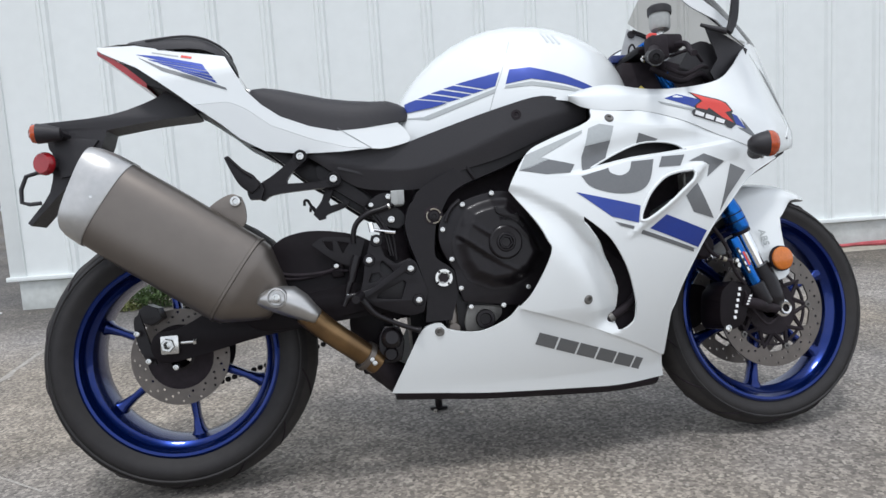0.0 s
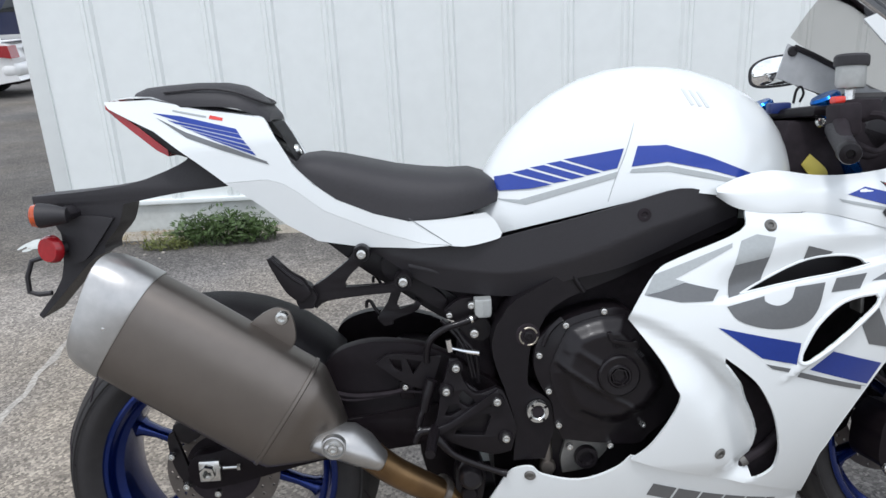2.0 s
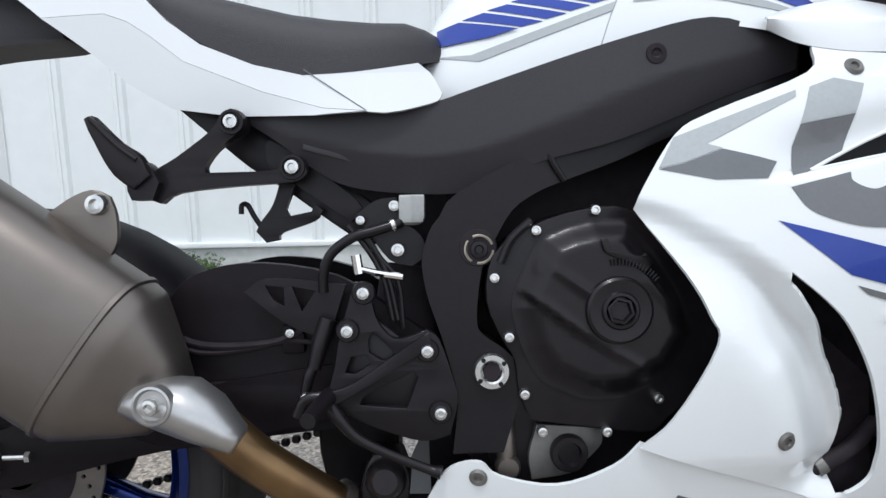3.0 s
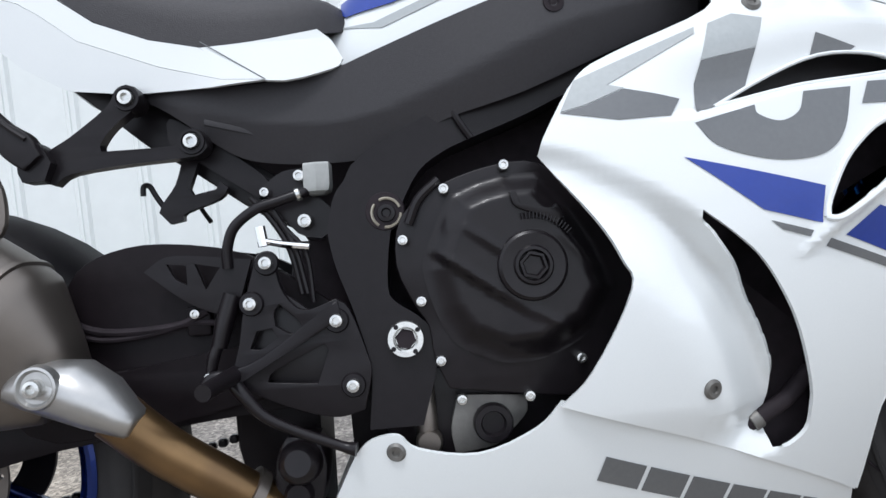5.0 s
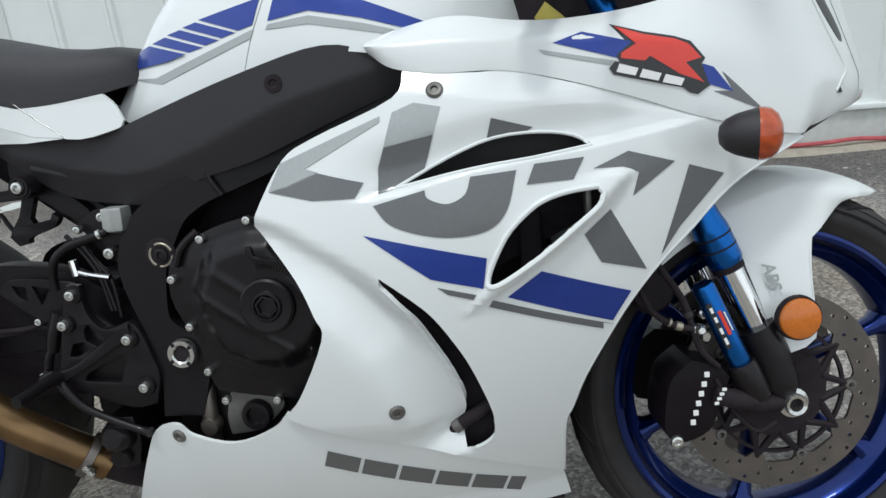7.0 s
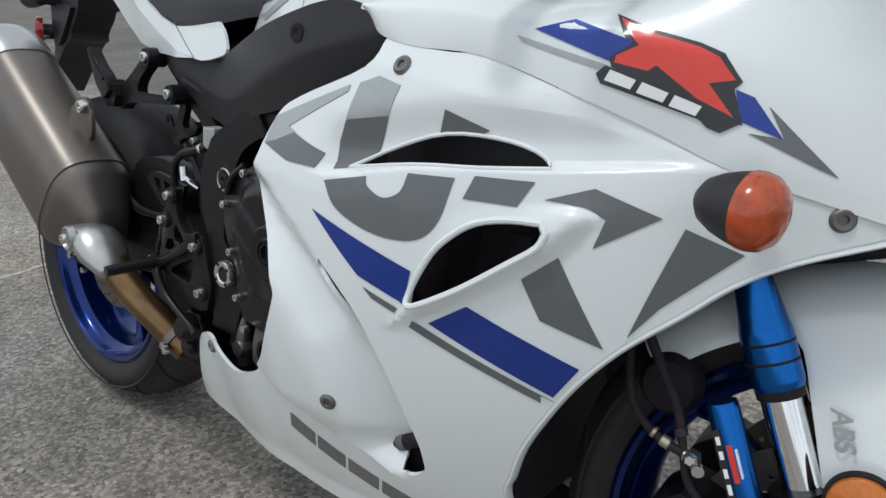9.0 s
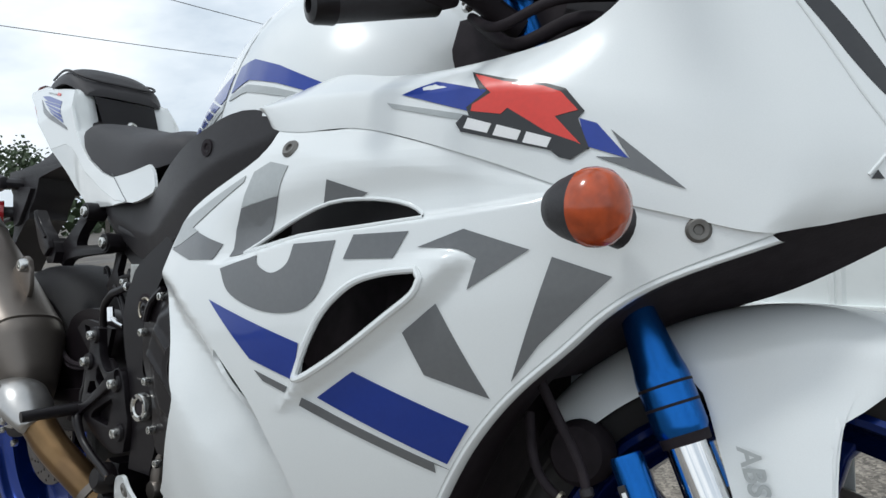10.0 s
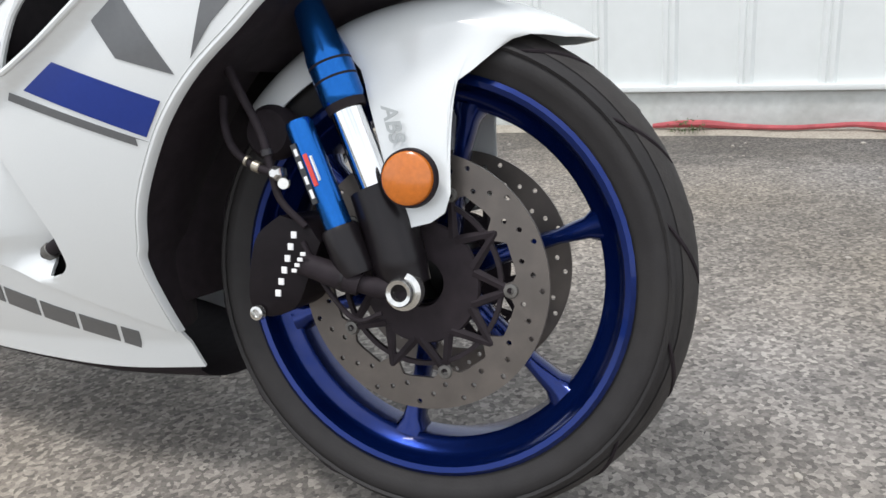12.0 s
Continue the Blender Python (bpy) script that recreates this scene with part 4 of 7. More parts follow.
def cover_width(x, z):
    w = 0.122 + 0.091 * ramp01(-0.3, 0.08, x) - 0.02 * ramp01(0.1, 0.26, x) - 0.034 * ramp01(-0.32, -0.48, x)
    return w - 0.30 * max(0, polyline(COVER_CREASE, x) - z) - 0.06 * max(0, z - polyline(COVER_CREASE, x))


def build_frame():
    cov = [(-0.425, 0.762), (-0.395, 0.760), (-0.30, 0.749), (-0.237, 0.748), (-0.158, 0.754), (-0.11, 0.766), (0.045, 0.807), (0.15, 0.83), (0.215, 0.815), (0.252, 0.80), (0.253, 0.775), (0.16, 0.742), (0.05, 0.70), (-0.04, 0.678), (-0.118, 0.649), (-0.192, 0.649), (-0.263, 0.660), (-0.303, 0.681), (-0.342, 0.712), (-0.376, 0.735)]
    cover = part("side_cover", skin(cov, cover_width, [], 0.006, 0.014), SATIN, bike, "black grained plastic side cover")
    part("side_cover", flip(skin(cov, cover_width, [], 0.006, 0.04)), SATIN, bike, "black grained plastic side cover")
    part("screw", lathe([(0, 0.001), (0.004, 0.0), (0.006, 0.002), (0.011, 0.002), (0.012, -0.003), (0, -0.003)], (0.086, -cover_width(0.086, 0.79), 0.79), (0, -1, 0), 20), DARK, cover)
    # plain raised bar where the cover carries moulded letters
    part("moulded_bar", prism([(-0.315, 0.712), (-0.24, 0.690), (-0.242, 0.684), (-0.316, 0.705)], -cover_width(-0.28, 0.70) - 0.001, -cover_width(-0.28, 0.70) + 0.004, 0.001, False), SATIN, cover)
    spar = [(-0.175, 0.575), (-0.166, 0.604), (-0.154, 0.620), (-0.132, 0.647), (-0.031, 0.698), (0.098, 0.755), (0.2, 0.80), (0.26, 0.80), (0.256, 0.758), (0.114, 0.705), (0.05, 0.678), (-0.016, 0.655), (-0.045, 0.643), (-0.072, 0.624), (-0.094, 0.588), (-0.108, 0.558), (-0.115, 0.50), (-0.106, 0.482), (-0.084, 0.466), (-0.066, 0.441), (-0.070, 0.405), (-0.088, 0.348), (-0.146, 0.348), (-0.141, 0.387), (-0.139, 0.413), (-0.144, 0.44), (-0.156, 0.484), (-0.169, 0.524), (-0.175, 0.555)]
    frame_ob = part("frame_spar", prism(spar, -0.178, -0.11, 0.008), FRAME, bike, "black aluminium beam frame")
    part("frame_spar", flip(prism(spar, -0.178, -0.11, 0.008)), FRAME, bike, "black aluminium beam frame")
    part("weld_bead", tube([(-0.03, -0.181, 0.688), (-0.022, -0.182, 0.672), (-0.012, -0.181, 0.656)], 0.004, 8), FRAME, frame_ob)
    # castellated pivot nut; dark discs paint its shaded hexagon socket and notches
    nut = part("pivot_nut", lathe([(0.0, -0.006), (0.011, -0.006), (0.0115, 0.004), (0.0135, 0.006), (0.0190, 0.006), (0.0205, 0.003), (0.0205, -0.005), (0.0, -0.008)], (-0.1, -0.186, 0.443), (0, -1, 0), 36), STEEL, frame_ob, "zinc pivot nut")
    part("socket_shade", lathe([(0, 0.0006), (0.0112, 0.0006), (0.0112, -0.002), (0, -0.002)], (-0.1, -0.188, 0.443), (0, -1, 0), 6), DARK, frame_ob)
    for k in range(4):
        a = radians(35 + 90 * k)
        c = Vector((-0.1 + 0.0165 * math.cos(a), -0.1915, 0.443 + 0.0165 * math.sin(a)))
        part("notch_shade", lathe([(0, 0.0012), (0.0028, 0.0012), (0.0028, -0.001), (0, -0.001)], c, (0, -1, 0), 8), FRAME, frame_ob)
    # engine mount with a thin broken ring; a flat black disc paints its shaded recess
    part("recess_disc", lathe([(0, 0.0012), (0.0205, 0.0012), (0.022, -0.001), (0, -0.001)], (-0.112, -0.178, 0.583), (0, -1, 0), 32), DARK, frame_ob)
    for k in range(3):
        arc = [radians(20 + 120 * k + 12 * i) for i in range(9)]
        part("mount_ring", tube([(-0.1105 + 0.0158 * math.cos(a), -0.180, 0.581 + 0.0158 * math.sin(a)) for a in arc], 0.0017, 6, 1), BRASS, frame_ob)
    part("mount_bolt", lathe([(0, 0.002), (0.004, 0.002), (0.0055, 0.0045), (0.0095, 0.004), (0.0105, 0.001), (0, 0.001)], (-0.1105, -0.178, 0.581), (0, -1, 0), 20), ENGINE, frame_ob)
    # the dark core behind everything
    part("engine_core", prism([(-0.14, 0.62), (0.1, 0.74), (0.4, 0.72), (0.42, 0.45), (0.36, 0.25), (-0.05, 0.22), (-0.14, 0.34)], -0.10, 0.10, 0.01, False), DARK, bike)
    part("subframe_core", prism([(-0.45, 0.79), (-0.2, 0.77), (0.1, 0.80), (0.1, 0.70), (-0.12, 0.665), (-0.25, 0.675), (-0.33, 0.725)], -0.085, 0.085, 0.01, False), DARK, bike)


DOME = [(-0.068, 0.545), (-0.054, 0.574), (-0.040, 0.596), (-0.012, 0.607), (0.016, 0.613), (0.058, 0.613), (0.091, 0.574), (0.114, 0.537), (0.133, 0.481), (0.104, 0.438), (0.053, 0.412), (0.005, 0.409), (-0.043, 0.431), (-0.064, 0.466), (-0.076, 0.515)]
DOME_RIDGES = [((-0.028, 0.557), (0.012, 0.528), 0.0045, 0.005), ((0.038, 0.464), (0.077, 0.440), 0.0035, 0.004), ((0.073, 0.543), (0.108, 0.506), 0.003, 0.005), ((-0.044, 0.596), (-0.046, 0.558), 0.003, 0.006)]


def dome_width(x, z):
    """Half the width of the clutch housing: a bulge, one lower facet and a few ridges."""
    inside, d = inside_of(DOME + DOME[:1], x, z)
    w = 0.189 + (0.021 * ramp01(0.0, 0.030, d) if inside else 0.0)
    # the lower facet lies behind the long slanting step
    under = (x + 0.066) * -0.60 - (z - 0.537) * 0.80
    w -= 0.008 * ramp01(0.0, 0.006, under) * (1 - ramp01(0.0, 0.05, x)) * ramp01(0.0, 0.02, d)
    w += 0.0025 * math.exp(-(under / 0.005) ** 2) * (1 - ramp01(-0.01, 0.02, x)) * ramp01(0.0, 0.015, d)
    for a, c, high, wide in DOME_RIDGES:
        a, c, p = Vector(a), Vector(c), Vector((x, z))
        t = min(1.0, max(0.0, (p - a).dot(c - a) / (c - a).length_squared))
        w += high * (0.4 + 0.6 * t) * math.exp(-((p - a - (c - a) * t).length / wide) ** 2)
    return w


def build_engine():
    cov = [(-0.095, 0.575), (-0.052, 0.606), (0.009, 0.624), (0.06, 0.622), (0.10, 0.58), (0.17, 0.50), (0.18, 0.47), (0.14, 0.42), (0.10, 0.385), (0.07, 0.368), (-0.057, 0.386), (-0.07, 0.419), (-0.074, 0.455), (-0.088, 0.48), (-0.104, 0.523)]
    eng = part("engine_cover", prism(cov, -0.186, -0.12, 0.008), ENGINE, bike, "glossy black engine side cover")
    # bulged clutch housing with its ridges and round cap
    dome = part("clutch_dome", skin(DOME, dome_width, [], 0.006, 0.004), ENGINE, bike, "black cast clutch housing", sharp=60)
    part("clutch_cap", lathe([(0.039, -0.008), (0.0365, 0.0035), (0.0335, 0.0055), (0.0215, 0.0045), (0.0195, 0.0075), (0.0165, 0.0078), (0.0152, 0.005), (0.0150, 0.002)], (0.040, -0.2125, 0.511), (0, -1, 0), 44), ENGINE, dome)
    part("cap_socket", lathe([(0, 0.0015), (0.0105, 0.0015), (0.0125, 0.0068), (0.0154, 0.0066), (0.0154, 0.0)], (0.040, -0.2125, 0.511), (0, -1, 0), 6), ENGINE, dome)
    part("dome_boss", prism([(0.021, 0.590), (0.028, 0.590), (0.031, 0.577), (0.05, 0.573), (0.064, 0.571), (0.069, 0.574), (0.075, 0.569), (0.076, 0.561), (0.069, 0.552), (0.055, 0.562), (0.034, 0.570), (0.024, 0.577)], -0.2150, -0.19, 0.002), ENGINE, dome)
    strips = []
    for k in range(15):
        a = radians(98 - 4.2 * k)
        c = Vector((0.040 + 0.053 * math.cos(a), -0.2145, 0.511 + 0.053 * math.sin(a)))
        strips.append(tube([c + Vector((-0.0035 * math.cos(a), 0, -0.0035 * math.sin(a))), c + Vector((0.0035 * math.cos(a), 0, 0.0035 * math.sin(a)))], 0.0011, 6, 1))
    part("knurled_strip", join(*strips), ENGINE, dome)
    part("hose_loop", tube([(-0.052, -0.186, 0.612), (-0.075, -0.19, 0.592), (-0.088, -0.19, 0.566)], 0.005, 8), ENGINE, eng)
    for x, z in ((0.02, 0.622), (-0.047, 0.601), (-0.095, 0.549), (-0.08, 0.482), (-0.064, 0.417), (-0.045, 0.374), (0.028, 0.372), (0.087, 0.408)):
        bolt((x, -0.19, z), 0.0062, eng)
    part("oil_sump", prism([(-0.10, 0.41), (0.11, 0.39), (0.09, 0.33), (0.03, 0.29), (-0.05, 0.29), (-0.1, 0.32)], -0.155, 0.12, 0.012), ENGINE, bike)
    part("sump_case", prism([(-0.048, 0.376), (0.026, 0.370), (0.027, 0.352), (0.008, 0.332), (-0.01, 0.318), (-0.055, 0.312), (-0.058, 0.34)], -0.168, -0.15, 0.006), CASE, bike, "bare aluminium oil filler housing")
    part("filler_cap", lathe([(0.0, 0.004), (0.012, 0.004), (0.014, 0.012), (0.02, 0.012), (0.022, 0.006), (0.022, -0.005), (0, -0.005)], (-0.012, -0.168, 0.343), (0, -1, 0), 24), ENGINE, bike)
    part("coolant_joint", join(tube([(-0.085, -0.16, 0.39), (-0.084, -0.165, 0.345), (-0.085, -0.16, 0.3)], 0.012), lathe([(0, 0.008), (0.012, 0.008), (0.015, 0.003), (0.015, -0.01), (0, -0.01)], (-0.083, -0.17, 0.328), (0, -1, 0), 16)), TITAN, bike)
    part("radiator", box(0.37, 0.40, -0.15, 0.15, 0.25, 0.60, 0.006), DARK, bike, "black radiator behind the front wheel")


def bolt(at, r, parent, axis=(0, -1, 0), mat=None):
    return part("bolt", lathe([(0, 0.35 * r), (0.42 * r, 0.35 * r), (0.5 * r, 0.9 * r), (0.85 * r, 0.85 * r), (r, 0.4 * r), (r, -0.6 * r), (0, -0.6 * r)], at, axis, 14), mat or STEEL, parent)


def build_hangers():
    # pillion foot peg bracket: two arms that meet at the peg
    br = [(-0.408, 0.748), (-0.396, 0.754), (-0.385, 0.749), (-0.381, 0.737), (-0.388, 0.726), (-0.414, 0.706), (-0.428, 0.688), (-0.428, 0.679), (-0.347, 0.680), (-0.338, 0.690), (-0.324, 0.694), (-0.312, 0.688), (-0.309, 0.676), (-0.318, 0.668), (-0.336, 0.665), (-0.40, 0.662), (-0.462, 0.656), (-0.482, 0.644), (-0.497, 0.650), (-0.49, 0.680), (-0.462, 0.698), (-0.42, 0.729)]
    b = part("pillion_bracket", prism(br, -0.137, -0.118, 0.004), FRAME, bike, "black cast pillion peg bracket")
    for x, z in ((-0.396, 0.738), (-0.326, 0.683)):
        part("boss", lathe([(0.0105, -0.002), (0.0115, 0.003), (0.0145, 0.003), (0.016, -0.004), (0.016, -0.03), (0, -0.03)], (x, -0.137, z), (0, -1, 0), 24), FRAME, b)
        bolt((x, -0.1365, z), 0.0095, b)
    peg = part("pillion_peg", join(prism([(-0.559, 0.742), (-0.550, 0.746), (-0.521, 0.716), (-0.498, 0.700), (-0.486, 0.676), (-0.505, 0.660), (-0.527, 0.677), (-0.543, 0.704)], -0.160, -0.140, 0.005), prism([(-0.505, 0.695), (-0.49, 0.69), (-0.478, 0.668), (-0.486, 0.648), (-0.51, 0.648), (-0.515, 0.665)], -0.152, -0.125, 0.006)), FRAME, b, "folded black pillion peg")
    part("peg_edge", tube([(-0.551, -0.160, 0.741), (-0.522, -0.161, 0.711), (-0.50, -0.161, 0.694)], 0.003, 6, 3), FRAME, peg)
    # flat subframe rails running up under the tail
    rail = [(-0.532, 0.800), (-0.492, 0.777), (-0.43, 0.724), (-0.39, 0.689), (-0.342, 0.657), (-0.265, 0.600), (-0.235, 0.588), (-0.215, 0.610), (-0.235, 0.640), (-0.31, 0.690), (-0.376, 0.740), (-0.424, 0.765), (-0.48, 0.79)]
    r = part("subframe_rail", prism(rail, -0.080, -0.06, 0.004), FRAME, bike, "black flat subframe rail")
    part("rail_inset", prism([(-0.365, 0.714), (-0.35, 0.716), (-0.265, 0.653), (-0.247, 0.632), (-0.262, 0.617), (-0.345, 0.676), (-0.362, 0.69)], -0.100, -0.078, 0.003), FRAME, r)
    part("subframe_rail", flip(prism(rail, -0.080, -0.06, 0.004)), FRAME, bike, "black flat subframe rail")
    # forked bracket with a small hook below the rail
    hk = part("lower_bracket", prism([(-0.346, 0.672), (-0.329, 0.664), (-0.341, 0.634), (-0.337, 0.626), (-0.310, 0.631), (-0.305, 0.640), (-0.296, 0.632), (-0.307, 0.619), (-0.346, 0.606), (-0.350, 0.597), (-0.366, 0.594), (-0.378, 0.608), (-0.372, 0.620), (-0.357, 0.640)], -0.106, -0.094, 0.002), FRAME, bike, "black forked bracket with a hook")
    part("hook", tube([(-0.372, -0.1, 0.612), (-0.382, -0.1, 0.628), (-0.389, -0.1, 0.641), (-0.396, -0.1, 0.641), (-0.397, -0.1, 0.630)], 0.0034, 8, 3), FRAME, hk)
    part("hook", tube([(-0.372, 0.1, 0.612), (-0.382, 0.1, 0.628), (-0.389, 0.1, 0.641), (-0.396, 0.1, 0.641), (-0.397, 0.1, 0.630)], 0.0034, 8, 3), FRAME, hk)
    # rider foot peg plate with cut-outs and a raised arm
    pl = [(-0.252, 0.548), (-0.236, 0.546), (-0.230, 0.51), (-0.216, 0.488), (-0.200, 0.483), (-0.172, 0.492), (-0.158, 0.480), (-0.143, 0.433), (-0.139, 0.410), (-0.149, 0.372), (-0.175, 0.366), (-0.204, 0.372), (-0.255, 0.393), (-0.287, 0.418), (-0.277, 0.452), (-0.27, 0.489)]
    hole_a = [(-0.250, 0.409), (-0.241, 0.421), (-0.188, 0.445), (-0.183, 0.439), (-0.195, 0.408), (-0.203, 0.404)]
    hole_b = [(-0.266, 0.446), (-0.258, 0.464), (-0.242, 0.466), (-0.236, 0.455), (-0.254, 0.445)]
    hole_c = [(-0.238, 0.483), (-0.232, 0.491), (-0.213, 0.472), (-0.209, 0.461), (-0.223, 0.459), (-0.238, 0.468)]
    p = part("foot_peg_plate", prism(pl, -0.186, -0.172, 0.003, True, [hole_a, hole_b, hole_c]), FRAME, bike, "black cast foot peg plate with cut-outs")
    # added dark sheet behind the cut-outs stands in for the shade seen through them
    part("cutout_backing", prism([(-0.27, 0.50), (-0.225, 0.50), (-0.15, 0.44), (-0.16, 0.38), (-0.26, 0.40)], -0.172, -0.165, 0.001, False), ENGINE, p)
    part("plate_arm", prism([(-0.290, 0.424), (-0.280, 0.410), (-0.262, 0.420), (-0.166, 0.472), (-0.170, 0.490), (-0.190, 0.478), (-0.255, 0.436)], -0.193, -0.18, 0.004), FRAME, p)
    for x, z in ((-0.242, 0.536), (-0.261, 0.494), (-0.172, 0.469), (-0.159, 0.399)):
        part("boss", lathe([(0, 0.004), (0.012, 0.004), (0.0135, 0.0), (0, 0)], (x, -0.187, z), (0, -1, 0), 20), FRAME, p)
        bolt((x, -0.192, z), 0.0078, p)
    peg = part("foot_peg", tube([(-0.283, -0.18, 0.420), (-0.288, -0.21, 0.418), (-0.295, -0.27, 0.414)], [0.010, 0.0095, 0.0085], 12), ENGINE, p, "black foot peg")
    part("heel_lever", tube([(-0.285, -0.19, 0.412), (-0.275, -0.195, 0.40), (-0.255, -0.195, 0.376), (-0.222, -0.195, 0.357), (-0.175, -0.195, 0.337), (-0.160, -0.197, 0.333)], [0.008, 0.0075, 0.006, 0.0055, 0.0055, 0.008], 10), ENGINE, p, "black rear brake lever")
    part("master_cylinder", join(tube([(-0.314, -0.17, 0.42), (-0.309, -0.17, 0.44), (-0.303, -0.17, 0.452)], [0.006, 0.007, 0.006], 10), tube([(-0.303, -0.168, 0.449), (-0.296, -0.166, 0.475), (-0.285, -0.163, 0.505)], [0.0085, 0.0105, 0.011], 12)), ENGINE, bike, "black rear brake master cylinder")
    bolt((-0.311, -0.183, 0.419), 0.006, p)
    bolt((-0.334, -0.14, 0.487), 0.006, p)
    part("pivot_link", tube([(-0.322, -0.185, 0.398), (-0.311, -0.185, 0.417), (-0.29, -0.185, 0.42)], [0.006, 0.007, 0.007], 10), ENGINE, p)
    # brake fluid cup on its bracket
    hb = part("cup_bracket", prism([(-0.255, 0.622), (-0.247, 0.63), (-0.228, 0.642), (-0.205, 0.645), (-0.203, 0.618), (-0.178, 0.60), (-0.168, 0.575), (-0.188, 0.562), (-0.215, 0.57), (-0.24, 0.605)], -0.13, -0.115, 0.004), ENGINE, bike, "black bracket of the brake fluid cup")
    cup = part("brake_reservoir", loft([[Vector((x + a, -0.14 + c, z + b)) for a, c, b in ((-0.0145 * k, -0.016 * k, 0), (0.0, -0.019 * k, 0), (0.0145 * k, -0.016 * k, 0), (0.0155 * k, 0.01, 0), (-0.0155 * k, 0.01, 0))] for x, z, k in ((-0.187, 0.611, 0.5), (-0.187, 0.614, 0.9), (-0.1865, 0.62, 1.0), (-0.186, 0.644, 1.0), (-0.186, 0.646, 0.96))]), GREY_CUP, bike, "translucent grey rear brake fluid cup", sharp=20)
    part("brake_hose", tube([(-0.2, -0.15, 0.614), (-0.206, -0.155, 0.612), (-0.231, -0.157, 0.605), (-0.256, -0.157, 0.598), (-0.281, -0.155, 0.580), (-0.291, -0.152, 0.556), (-0.292, -0.15, 0.535)], 0.0062, 10), ENGINE, bike)
    part("hose_clip", lathe([(0.0066, -0.003), (0.0078, -0.002), (0.0078, 0.002), (0.0066, 0.003)], (-0.208, -0.155, 0.6115), (0.93, 0.05, 0.3), 14), STEEL, bike)
    for pts in (((-0.262, 0.612), (-0.24, 0.585), (-0.222, 0.55), (-0.212, 0.50)), ((-0.25, 0.607), (-0.23, 0.582), (-0.216, 0.55), (-0.206, 0.50)), ((-0.24, 0.60), (-0.226, 0.575), (-0.205, 0.545), (-0.20, 0.49))):
        part("cable", tube([(x, -0.15, z) for x, z in pts], 0.0034, 8), ENGINE, bike)
    part("brake_switch", join(tube([(-0.249, -0.16, 0.562), (-0.225, -0.163, 0.556), (-0.198, -0.165, 0.5515)], [0.0035, 0.004, 0.0042], 8), tube([(-0.252, -0.16, 0.578), (-0.249, -0.16, 0.556)], 0.006, 8)), CHROME, bike, "bright metal brake switch fitting")
    part("shock_body", tube([(-0.19, -0.06, 0.56), (-0.2, -0.06, 0.46), (-0.21, -0.05, 0.36)], [0.04, 0.045, 0.04], 20), DARK, bike, "black rear shock absorber")
    # dark block added to close the gap between rail and spar
    part("dark_fill", prism([(-0.30, 0.668), (-0.15, 0.668), (-0.13, 0.60), (-0.145, 0.52), (-0.19, 0.53), (-0.215, 0.57), (-0.245, 0.605)], -0.075, 0.075, 0.004, False), DARK, bike, "dark filler block between the subframe rail and the spar")
    for x, z, r in ((-0.204, 0.582, 0.0088), (-0.247, 0.618, 0.006), (-0.207, 0.634, 0.0072)):
        bolt((x, -0.142, z), r, bike)


